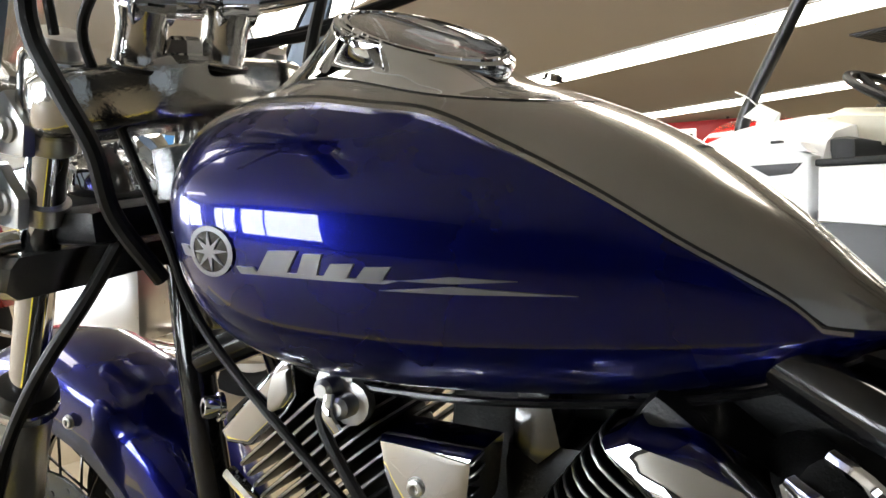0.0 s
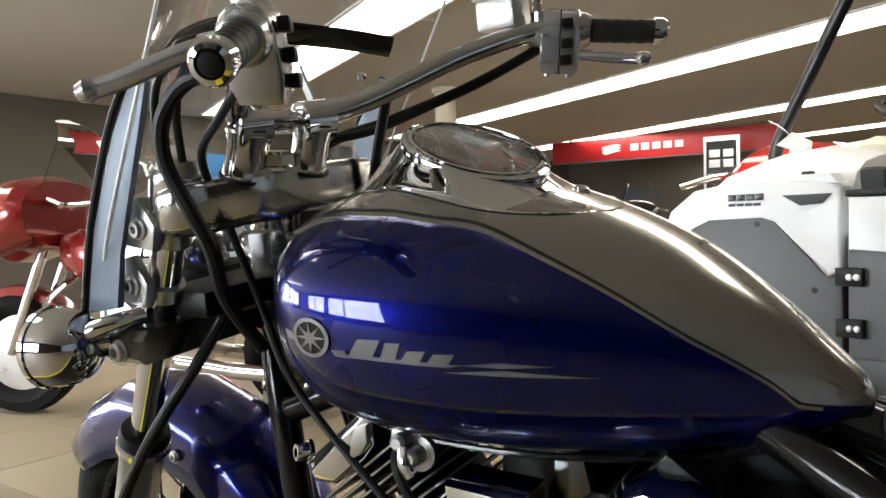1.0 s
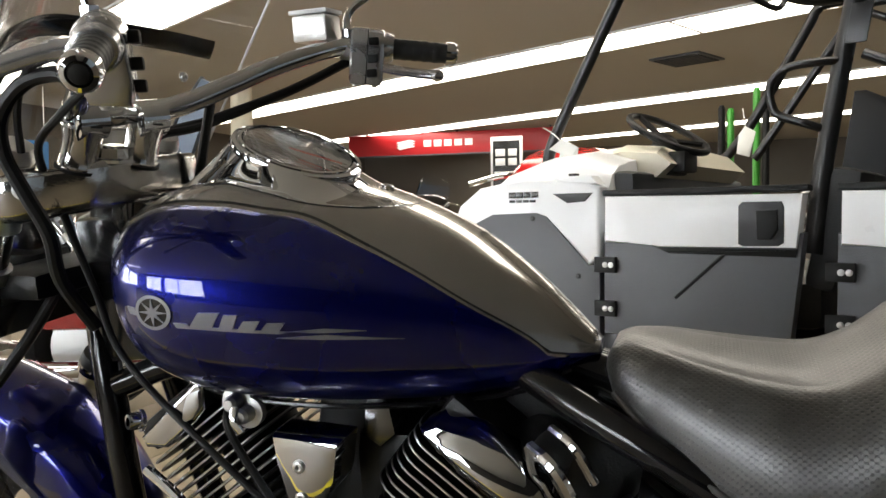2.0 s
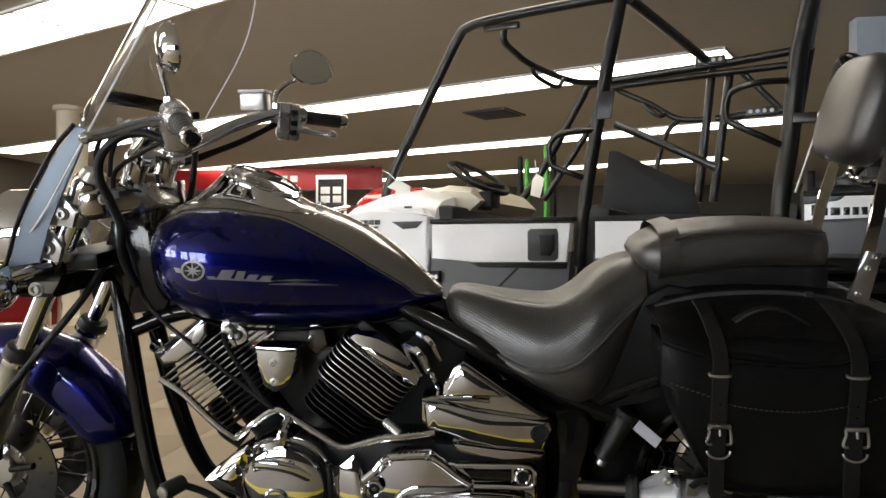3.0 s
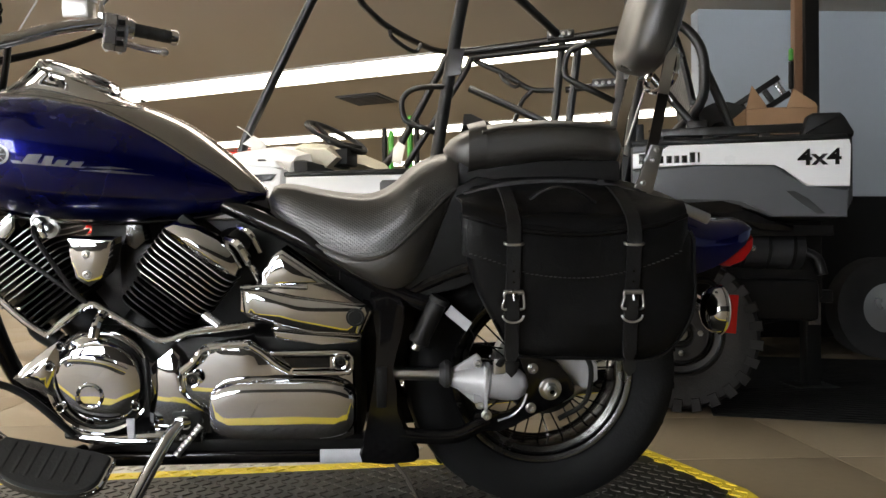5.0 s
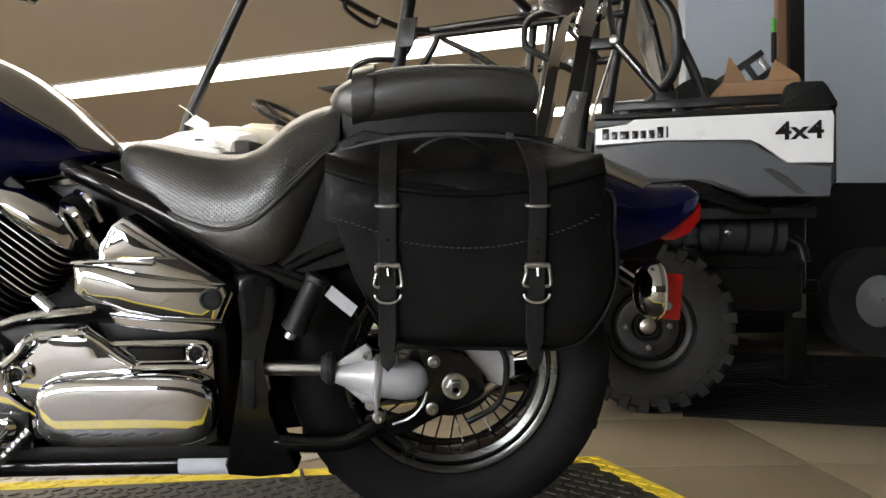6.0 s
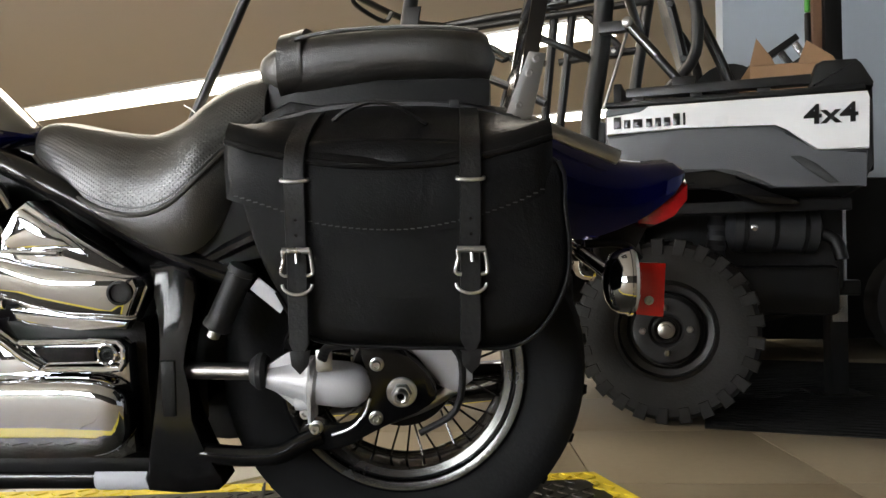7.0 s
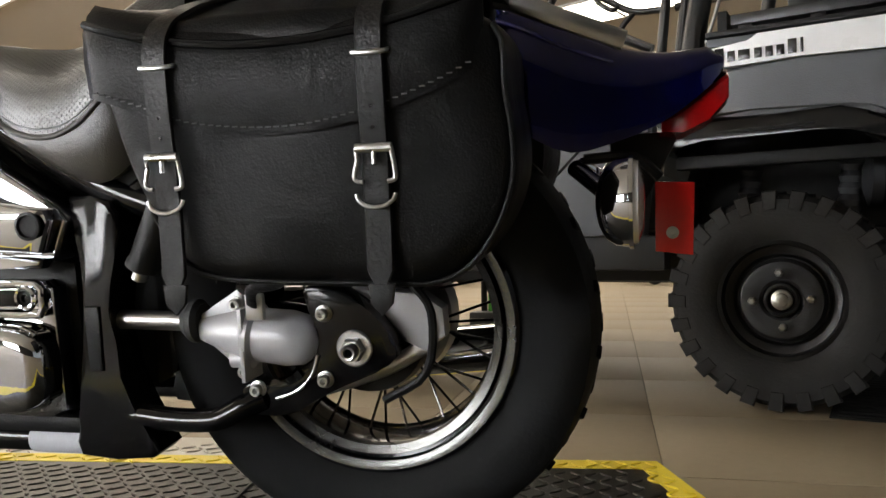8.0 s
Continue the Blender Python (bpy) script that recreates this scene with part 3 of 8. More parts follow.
rf = part("rear_fender", loft(rings), BLUE, MOTO, "deep blue metallic rear fender", 50)
for s in (-1, 1):
    part("fender_rail", tube([(0.1, s * 0.126, 0.775), (0.2, s * 0.124, 0.765), (0.28, s * 0.118, 0.735), (0.35, s * 0.1, 0.708)], 0.012, 10, 5, flat=0.5), STEEL, rf, "chrome fender rail")
tl = part("tail_light", loft([[V(x, y * w, z) for y, z in ((-1, zb), (-1, zt), (-0.6, zt + 0.012), (0.6, zt + 0.012), (1, zt), (1, zb), (0.5, zb - 0.008), (-0.5, zb - 0.008))] for x, w, zb, zt in ((0.395, 0.05, 0.6, 0.61), (0.42, 0.062, 0.598, 0.622), (0.45, 0.064, 0.612, 0.645), (0.474, 0.052, 0.638, 0.662))]), REDLENS, MOTO, "red plastic tail light")
part("plate_bracket", plate([(0.33, 0.6), (0.42, 0.6), (0.37, 0.5), (0.34, 0.5)], -0.03, 0.03, 0.004), BLACKMATT, MOTO)


def indicator(c, ax, r, lens, label, reach, d=1.0):
    """Bullet turn signal on a stalk; d scales its depth."""
    i = part("turn_signal", lathe([(z * r * d, q * r) for z, q in ((-0.82, 0.04), (-0.79, 0.28), (-0.66, 0.58), (-0.42, 0.83), (-0.08, 0.97), (0.25, 1.0), (0.45, 1.02), (0.5, 0.98))], c, ax, 36), CHROME, MOTO, label)
    part("lens", lathe([(z * r * d, q * r) for z, q in ((0.5, 0.97), (0.72, 0.93), (0.9, 0.6), (0.96, 0.04))], c, ax, 36), lens, i)
    part("bezel", lathe([(z * r * d, q * r) for z, q in ((0.38, 1.0), (0.4, 1.06), (0.54, 1.06), (0.56, 0.96))], c, ax, 36, closed=True), CHROME, i)
    part("stalk", tube([c, (Vector(c) + Vector(reach)) / 2, reach], 0.011, 12, 3), CHROME, i)
    return i


ind = indicator(V(-1.485, -0.258, 0.815), (-1, -0.25, 0.0), 0.05, AMBER, "chrome bullet front turn signal", V(-1.405, -0.185, 0.815))
indicator(V(-1.5, 0.262, 0.812), (-1, 0.12, 0.0), 0.047, AMBER, "chrome bullet front turn signal", V(-1.405, 0.185, 0.815))
indicator(V(0.34, -0.17, 0.522), (1, -0.05, 0), 0.05, CLEARLENS, "chrome bullet rear turn signal with pale lens", V(0.29, -0.1, 0.56), 0.62)
indicator(V(0.34, 0.17, 0.522), (1, 0.05, 0), 0.05, CLEARLENS, "chrome bullet rear turn signal with pale lens", V(0.29, 0.1, 0.56), 0.62)
fl = part("reflector", plate([(0.384, 0.54), (0.43, 0.538), (0.428, 0.45), (0.384, 0.455)], -0.094, -0.088, 0.001), RED, MOTO, "flat red rectangular reflector plate")
part("screw", bolt(0.404, -0.094, 0.478, 0.006, 0.004), STEEL, fl)
part("bracket", tube([(0.39, -0.086, 0.545), (0.36, -0.09, 0.57), (0.3, -0.09, 0.57)], 0.007, 8, 3), BLACKMATT, fl)

# ---- tank ----
TOP = [(-1.245, 0.875), (-1.235, 0.915), (-1.21, 0.95), (-1.15, 0.973), (-1.06, 0.982), (-0.95, 0.966), (-0.86, 0.938), (-0.774, 0.898), (-0.699, 0.842), (-0.65, 0.795), (-0.62, 0.765)]
BOT = [(-1.245, 0.85), (-1.235, 0.8), (-1.21, 0.76), (-1.15, 0.723), (-1.06, 0.702), (-0.95, 0.696), (-0.85, 0.697), (-0.76, 0.703), (-0.69, 0.718), (-0.645, 0.74), (-0.62, 0.752)]
WID = [(-1.245, 0.03), (-1.235, 0.1), (-1.21, 0.155), (-1.15, 0.207), (-1.085, 0.222), (-1.0, 0.21), (-0.93, 0.19), (-0.85, 0.155), (-0.774, 0.115), (-0.699, 0.075), (-0.65, 0.048), (-0.62, 0.02)]
MID = [(-1.245, 0.862), (-1.15, 0.86), (-1.06, 0.843), (-0.93, 0.82), (-0.8, 0.795), (-0.7, 0.775), (-0.62, 0.758)]
PANEL = [(-1.21, 0.925), (-1.133, 0.956), (-1.05, 0.958), (-0.985, 0.948), (-0.94, 0.939), (-0.89, 0.917), (-0.82, 0.878), (-0.755, 0.833), (-0.69, 0.787), (-0.66, 0.756), (-0.64, 0.75), (-0.62, 0.742)]
COVER = [(-1.215, 0.02), (-1.19, 0.045), (-1.15, 0.06), (-1.071, 0.073), (-1.0, 0.084), (-0.946, 0.083), (-0.902, 0.067), (-0.865, 0.038), (-0.847, 0.004)]


def tank_half(x, h):
    t, b, w, m = curve(x, TOP), curve(x, BOT), curve(x, WID), curve(x, MID)
    u, n = ((h - m) / (t - m), 2.3) if h >= m else ((m - h) / (m - b), 2.6)
    return w * max(0.0, 1 - min(1, u) ** n) ** (1 / n)


def tank_high(x, y):
    t, w, m = curve(x, TOP), curve(x, WID), curve(x, MID)
    return m + (t - m) * max(0.0, 1 - min(1, abs(y) / w) ** 2.3) ** (1 / 2.3)


def tank_ring(x, n=48):
    t, b, w, m = curve(x, TOP), curve(x, BOT), curve(x, WID), curve(x, MID)
    o = []
    for k in range(n):
        a = 2 * math.pi * k / n
        s, c = math.sin(a), math.cos(a)
        p = 2 / (2.3 if c >= 0 else 2.6)
        o.append(V(x, -w * math.copysign(abs(s) ** p, s), m + ((t - m) if c >= 0 else (m - b)) * math.copysign(abs(c) ** p, c)))
    return o


xs = [-1.2455, -1.243, -1.239, -1.233, -1.224] + [-1.21 + 0.59 * k / 44 for k in range(45)]
TANK = part("fuel_tank", loft([tank_ring(x) for x in xs]), BLUE, MOTO, "glossy deep blue metallic teardrop fuel tank with warm grey top panel", 60)


def skin(rows, lift):
    """Thin raised strip on the tank; rows of (x, y, h) lists."""
    bm = bmesh.new()
    up, dn = [], []
    for r in rows:
        a, b = [], []
        for x, y, h in r:
            m = curve(x, MID)
            dz = 0.004
            hy = abs(tank_half(x, h + dz) - tank_half(x, h - dz)) / (2 * dz)
            n = V(0, math.copysign(1, y) if abs(y) > 1e-4 else 0, math.copysign(min(hy, 40), h - m)).normalized()
            a.append(V(x, y, h) + n * lift)
            b.append(V(x, y, h) - n * 0.003)
        up.append(ring(bm, a))
        dn.append(ring(bm, b))
    for u, v in ((up, dn),):
        for i in range(len(u) - 1):
            bridge(bm, u[i], u[i + 1], False)
            bridge(bm, v[i], v[i + 1], False)
            for k in (0, -1):
                bm.faces.new((u[i][k], u[i + 1][k], v[i + 1][k], v[i][k]))
        for i in (0, -1):
            for k in range(len(u[i]) - 1):
                bm.faces.new((u[i][k], u[i][k + 1], v[i][k + 1], v[i][k]))
    return bm


def panel_edge(x, d):
    """Half width where a line d metres (along the skin) outside the panel's edge lies."""
    h = max(curve(x, PANEL), curve(x, MID)) - d
    return tank_half(x, h), h


rows = []
for k in range(60):
    x = -1.205 + 0.584 * k / 59
    yb, hb = panel_edge(x, 0)
    o = []
    for j in range(-12, 13):
        y = yb * j / 12
        h = tank_high(x, y) if abs(j) < 12 else hb
        o.append((x, y, h))
    rows.append(o)
part("top_panel", skin(rows, 0.0024), GREYPAINT, TANK, "warm grey metallic top panel", 60)
for s in (-1, 1):
    for d0, d1, mt in ((0.0, 0.0024, DECALBLACK), (0.0024, 0.0055, GREYPAINT)):
        rows = []
        for k in range(60):
            x = -1.205 + 0.55 * k / 59
            (ya, ha), (yb, hb) = panel_edge(x, d0), panel_edge(x, d1)
            rows.append([(x, s * ya, ha), (x, s * yb, hb)])
        part("pinstripe", skin(rows, 0.0028), mt, TANK)


def on_tank(outline, s, lift, material, name):
    """A flat shape given in x and h, laid on the tank's flank."""
    bm = bmesh.new()
    f = bm.faces.new([bm.verts.new((x, 0, h)) for x, h in outline])
    bmesh.ops.triangulate(bm, faces=[f])
    bmesh.ops.subdivide_edges(bm, edges=bm.edges[:], cuts=2, use_grid_fill=True)
    for v in bm.verts:
        v.co.y = s * (tank_half(v.co.x, v.co.z) + lift)
    ext = bmesh.ops.extrude_face_region(bm, geom=bm.faces[:])
    for v in [g for g in ext["geom"] if isinstance(g, bmesh.types.BMVert)]:
        v.co.y -= s * (lift + 0.002)
    return part(name, bm, material, TANK)


EC = (-1.093, 0.843)
for s in (-1, 1):
    for r0, r1, mt in ((0.0, 0.0165, DECALBLACK), (0.0165, 0.0205, WHITEBAR)):
        bm = bmesh.new()
        a = []
        for k in range(36):
            t = 2 * math.pi * k / 36
            for r in (r0, r1):
                x, h = EC[0] + r * 1.25 * math.cos(t), EC[1] + r * math.sin(t)
                a.append(bm.verts.new((x, s * (tank_half(x, h) + 0.0018), h)))
        for k in range(36):
            q = [a[2 * k], a[2 * k + 1], a[(2 * k + 3) % 72], a[(2 * k + 2) % 72]]
            if r0 > 0:
                bm.faces.new(q)
        if r0 == 0:
            bm.free()
            on_tank([(EC[0] + r1 * 1.25 * math.cos(2 * math.pi * k / 24), EC[1] + r1 * math.sin(2 * math.pi * k / 24)) for k in range(24)], s, 0.0012, mt, "emblem_disc")
        else:
            part("emblem_ring", bm, mt, TANK)
    for k in range(8):
        t = math.pi / 4 * k
        c, d = math.cos(t), math.sin(t)
        on_tank([(EC[0] + 0.0025 * -d * 1.25, EC[1] + 0.0025 * c), (EC[0] + 0.0162 * c * 1.25, EC[1] + 0.0162 * d), (EC[0] + 0.0025 * d * 1.25, EC[1] - 0.0025 * c)], s, 0.0022, WHITEBAR, "emblem_ray")
    # sweeping silver word shapes and long points
    on_tank([(-1.135, 0.848), (-1.122, 0.847), (-1.115, 0.838), (-1.13, 0.839)], s, 0.0016, WHITEBAR, "decal_dash")
    on_tank([(-1.066, 0.832), (-1.05, 0.831), (-1.046, 0.825), (-1.062, 0.826)], s, 0.0016, WHITEBAR, "decal_dash")
    W0 = [(-1.047, 0.8265, 0.8435, 0.036), (-1.013, 0.8235, 0.8405, 0.022), (-0.993, 0.8205, 0.8325, 0.026), (-0.968, 0.8185, 0.8295, 0.028)]
    for x, z0, z1, w in W0:
        on_tank([(x, z0), (x + w * 0.72, z0 - 0.0012), (x + w * 1.02, z1 - 0.0006), (x + w * 0.34, z1)], s, 0.0016, WHITEBAR, "decal_bar")
    on_tank([(-1.05, 0.8255), (-0.945, 0.8165), (-0.935, 0.8185), (-1.045, 0.8285)], s, 0.0017, WHITEBAR, "decal_bar")
    on_tank([(-0.935, 0.8185), (-0.9, 0.8195), (-0.857, 0.8135), (-0.9, 0.8145)], s, 0.0016, WHITEBAR, "decal_point")
    on_tank([(-0.95, 0.812), (-0.9, 0.8125), (-0.82, 0.8005), (-0.9, 0.807)], s, 0.0016, WHITEBAR, "decal_point")

# chrome console and gauge
GN = V(0.4, -0.12, 0.909).normalized()
GC = V(-1.017, -0.004, 1.003)
G1, GR, CW = V(0.916, 0, -0.4), 0.0855, 1.28
rings = []
for lvl in range(11):
    f = lvl / 10
    o = []
    for k in range(64):
        a = 2 * math.pi * k / 64
        c, d = math.cos(a), math.sin(a)
        bx = -1.031 + 0.182 * math.copysign(abs(c) ** 0.8, c)
        by = math.copysign(curve(bx, COVER) * CW, d) if abs(d) > 1e-6 else 0.0
        base = V(bx, by, tank_high(bx, by) + 0.003)
        top = GC + G1 * (GR * c) + V(0, GR * d, 0) + GN * 0.001
        p = base.lerp(top, f)
        p.z = base.z + (top.z - base.z) * (0.45 * f + 0.55 * f ** 1.8)
        o.append(p)
    rings.append(o)
rings.insert(0, [p - V(0, 0, 0.009) for p in rings[0]])
CON = part("console", loft(rings), CHROME, TANK, "chrome tank console", 50)
part("console_trim", tube([V(x, -curve(x, COVER) * CW - 0.0005, tank_high(x, curve(x, COVER) * CW) + 0.001) for x in [-1.21 + 0.36 * k / 14 for k in range(15)]], 0.0022, 6, 2), BLACKMATT, TANK)
part("gauge_housing", lathe([(-0.008, 0.08), (-0.006, 0.086), (0.002, 0.0885), (0.009, 0.0865), (0.011, 0.082), (0.008, 0.0795), (0.012, 0.078), (0.0125, 0.0745), (0.002, 0.072)], GC, GN, 64, closed=True), CHROME, TANK, "chrome gauge bezel")
gd = part("gauge_dial", lathe([(-0.006, 0.0765), (0.002, 0.0735), (0.002, 0.0)], GC, GN, 48), DIAL, TANK, "silver speedometer face")
q = GN.to_track_quat("Z", "Y")
for k in range(25):
    a = radians(-130 + 260 * k / 24)
    b = box(-0.0009, 0.0009, 0.057 if k % 2 else 0.051, 0.067, 0.0042, 0.0052)
    bmesh.ops.transform(b, matrix=Matrix.Translation(GC) @ q.to_matrix().to_4x4() @ pose(0, 0, 0, 0, 0, math.degrees(a) + 90), verts=b.verts)
    part("dial_mark", b, DECALBLACK, TANK)
b = box(-0.0014, 0.0014, -0.012, 0.06, 0.0055, 0.007)
bmesh.ops.transform(b, matrix=Matrix.Translation(GC) @ q.to_matrix().to_4x4() @ pose(0, 0, 0, 0, 0, 215), verts=b.verts)
part("needle", b, RED, TANK)
b = box(-0.022, 0.022, 0.016, 0.03, 0.0045, 0.006, 0.001)
bmesh.ops.transform(b, matrix=Matrix.Translation(GC) @ q.to_matrix().to_4x4() @ pose(0, 0, 0, 0, 0, 90), verts=b.verts)
part("counter_window", b, DECALBLACK, TANK)
g = part("gauge_glass", lathe([(0.008, 0.0745), (0.011, 0.0725), (0.0135, 0.046), (0.0145, 0.0), (0.0115, 0.0), (0.0105, 0.046), (0.0085, 0.0705)], GC, GN, 48), DIALGLASS, TANK, "domed clear gauge glass")
g.visible_shadow = False
part("console_screw", bolt(-0.885, -0.012, 0.957, 0.008, 0.006, (0.3, 0, 1)), CHROME, TANK)
part("tank_lip", tube([V(x, -tank_half(x, curve(x, BOT) + 0.012) * 1.0, curve(x, BOT) + 0.004) for x in [-1.15 + 0.5 * k / 10 for k in range(11)]], 0.004, 8, 2), BLACKGLOSS, TANK)

# ---- frame ----
FR = part("frame", tube([(-1.30, 0, 0.985), (-1.375, 0, 0.80)], 0.043, 24, 1), BLACKGLOSS, MOTO, "black gloss steel frame")
for s in (-1, 1):
    part("cradle_tube", tube([(-1.352, s * 0.03, 0.86), (-1.345, s * 0.045, 0.77), (-1.322, s * 0.065, 0.66), (-1.297, s * 0.08, 0.50), (-1.262, s * 0.1, 0.35), (-1.22, s * 0.115, 0.265), (-1.14, s * 0.125, 0.21), (-1.0, s * 0.125, 0.198), (-0.7, s * 0.125, 0.2), (-0.34, s * 0.125, 0.2)], 0.021, 14, 6), BLACKGLOSS, FR)
    part("seat_rail", tube([(-0.7, s * 0.05, 0.735), (-0.62, s * 0.09, 0.705), (-0.53, s * 0.115, 0.665), (-0.43, s * 0.125, 0.61), (-0.33, s * 0.125, 0.555), (-0.22, s * 0.122, 0.515)], 0.02, 14, 6), BLACKGLOSS, FR)
    part("rear_upright", plate([(-0.385, 0.55), (-0.32, 0.545), (-0.311, 0.5), (-0.33, 0.43), (-0.34, 0.35), (-0.314, 0.26), (-0.288, 0.21), (-0.292, 0.185), (-0.405, 0.185), (-0.4, 0.24), (-0.378, 0.367), (-0.372, 0.46)], s * 0.155, s * 0.095, 0.01, seg=3, rnd=2), BLACKGLOSS, FR)
    part("fender_strut", tube([(-0.33, s * 0.12, 0.54), (-0.2, s * 0.13, 0.6), (0.0, s * 0.128, 0.66), (0.2, s * 0.126, 0.7)], 0.014, 10, 5), BLACKGLOSS, FR)
    part("swingarm_tube", tube([(-0.37, s * 0.13, 0.245), (-0.316, s * 0.14, 0.244), (-0.271, s * 0.14, 0.239), (-0.227, s * 0.14, 0.238), (-0.191, s * 0.139, 0.242), (-0.16, s * 0.134, 0.257), (-0.13, s * 0.125, 0.268)], 0.0165, 12, 6), BLACKGLOSS, FR)
part("recess_pad", plate([(-0.372, 0.4), (-0.35, 0.4), (-0.352, 0.31), (-0.372, 0.31)], -0.159, -0.156, 0.002), BLACKENG, FR)
# black plate paints the darkness over the fender between seat and bag
part("side_cover", plate([(-0.36, 0.57), (-0.3, 0.66), (-0.24, 0.76), (-0.16, 0.8), (-0.1, 0.79), (-0.1, 0.6), (-0.2, 0.56), (-0.3, 0.54)], -0.134, -0.1, 0.008), BLACKMATT, FR)
part("inner_guard", plate([(-0.46, 0.3), (-0.46, 0.62), (-0.25, 0.62), (-0.2, 0.5), (-0.27, 0.37), (-0.36, 0.35)], -0.03, 0.05, 0.01), BLACKMATT, FR)
part("backbone", tube([(-1.33, 0, 0.9), (-1.15, 0, 0.87), (-0.9, 0, 0.8), (-0.62, 0, 0.72), (-0.36, 0, 0.6)], 0.03, 14, 5), BLACKGLOSS, FR)
part("gusset", plate([(-1.345, 0.93), (-1.26, 0.935), (-1.21, 0.83), (-1.2, 0.78), (-1.23, 0.73), (-1.31, 0.72), (-1.345, 0.82)], -0.075, 0.04, 0.014), BLACKGLOSS, FR)
part("cross_tube", tube([(-1.30, -0.07, 0.69), (-1.2, -0.06, 0.725), (-1.08, -0.05, 0.735)], 0.019, 12, 4), BLACKGLOSS, FR)
lb = part("frame_label", tube([(-0.495, -0.125, 0.2), (-0.39, -0.125, 0.2)], 0.0222, 18, 1), STICKER, FR, "white printed sticker wrapped on the tube")

# ---- engine ----
ENG = part("engine", box(-1.03, -0.40, -0.13, 0.13, 0.225, 0.465, 0.03), BLACKENG, MOTO, "V-twin engine with black finned cylinders and chrome covers")


def cylinder(base, lean, name, n):
    """Finned barrel leaning in the bike's plane; fins are pieces of their own."""
    u = V(math.sin(radians(lean)), 0, math.cos(radians(lean)))
    v = V(u.z, 0, -u.x)
    m = Matrix(((v.x, 0, u.x, base.x), (0, 1, 0, 0), (v.z, 0, u.z, base.z), (0, 0, 0, 1)))
    b = bmesh.new()
    lathe([(-0.06, 0.06), (0.2, 0.06)], (0, 0, 0), (0, 0, 1), 32, b)
    bmesh.ops.transform(b, matrix=m, verts=b.verts)
    cy = part(name, b, BLACKENG, ENG, "black finned engine cylinder with bright fin edges")
    for k in range(n):
        upper = k > n * 0.42
        hw, hy, r = (0.092, 0.118, 0.03) if upper else (0.078, 0.108, 0.035)
        o = []
        for cx, cyy, a0 in ((hw - r, hy - r, 0), (-hw + r, hy - r, 90), (-hw + r, -hy + r, 180), (hw - r, -hy + r, 270)):
            for q in range(5):
                a = radians(a0 + 22.5 * q)
                o.append((cx + r * math.cos(a), cyy + r * math.sin(a)))
        z = 0.004 + k * 0.0132
        fb = loft([[V(x * s, y * s, z + dz) for x, y in o] for s, dz in ((0.99, -0.0022), (1.0, -0.0012), (1.0, 0.0012), (0.99, 0.0022))])
        bmesh.ops.transform(fb, matrix=m, verts=fb.verts)
        part("cooling_fin", fb, BLACKENG, cy)
        if upper:
            eb = loft([[V(x * s, y * s, z + dz) for x, y in o] for s, dz in ((1.0, -0.0014), (1.008, -0.001), (1.008, 0.001), (1.0, 0.0014))], cap=False)
            bmesh.ops.transform(eb, matrix=m, verts=eb.verts)
            part("fin_edge", eb, STEEL, cy)
    return cy, m


cf, mf = cylinder(V(-1.045, 0, 0.505), -37, "front_cylinder", 14)
cr, mr = cylinder(V(-0.862, 0, 0.49), 38, "rear_cylinder", 14)
for cyl, m, x0, x1 in ((cf, mf, -0.085, 0.075), (cr, mr, -0.08, 0.085)):
    hb = box(x0, x1, -0.1, 0.1, 0.187, 0.232, 0.012)
    bmesh.ops.transform(hb, matrix=m, verts=hb.verts)
    part("head_block", hb, BLACKENG, cyl)
# front head cover: squared alloy box; rear: pointed chrome cover
part("head_cover", plate([(-1.123, 0.726), (-1.113, 0.719), (-1.115, 0.687), (-1.130, 0.669), (-1.181, 0.628), (-1.215, 0.626), (-1.222, 0.640)], -0.128, -0.085, 0.006, seg=3), CHROME, cf, "polished alloy head cover")
part("head_cover_face", plate([(-1.134, 0.709), (-1.115, 0.715), (-1.116, 0.692), (-1.129, 0.676), (-1.148, 0.667), (-1.141, 0.689)], -0.134, -0.12, 0.004, seg=2), STEEL, cf)
part("head_bolt", bolt(-1.222, -0.12, 0.662, 0.012, 0.02, (-0.5, -1, 0.2)), CHROME, cf)
b = crowned([(-0.085, 0.196), (-0.075, 0.214), (-0.03, 0.235), (0.02, 0.244), (0.06, 0.24), (0.092, 0.224), (0.098, 0.204), (0.06, 0.19), (0.02, 0.186), (-0.03, 0.185)], -0.155, -0.1, 0.014, 0.014)
bmesh.ops.transform(b, matrix=mr, verts=b.verts)
part("head_cover", b, CHROME, cr, "pointed chrome head cover")
part("exhaust_stub", tube([(-1.14, -0.03, 0.5), (-1.115, -0.06, 0.495), (-1.1, -0.08, 0.47), (-1.06, -0.08, 0.44)], 0.022, 12, 4), BLACKENG, ENG)
for x, z in ((-1.06, 0.705), (-1.045, 0.69)):
    part("fuel_tap", lathe([(0, 0.02), (0.012, 0.02), (0.013, 0.011), (0.03, 0.01), (0.034, 0.006)], (x, -0.12, z), (0.1, -1, 0.1), 16), STEEL, ENG)
part("fuel_tap_lever", tube([(-1.05, -0.15, 0.705), (-1.047, -0.158, 0.69), (-1.04, -0.156, 0.675)], 0.006, 10, 3, flat=0.6), CHROME, ENG)
part("engine_mount", plate([(-0.9, 0.71), (-0.87, 0.705), (-0.862, 0.66), (-0.885, 0.64), (-0.91, 0.655)], -0.09, -0.05, 0.008), RIM, ENG)
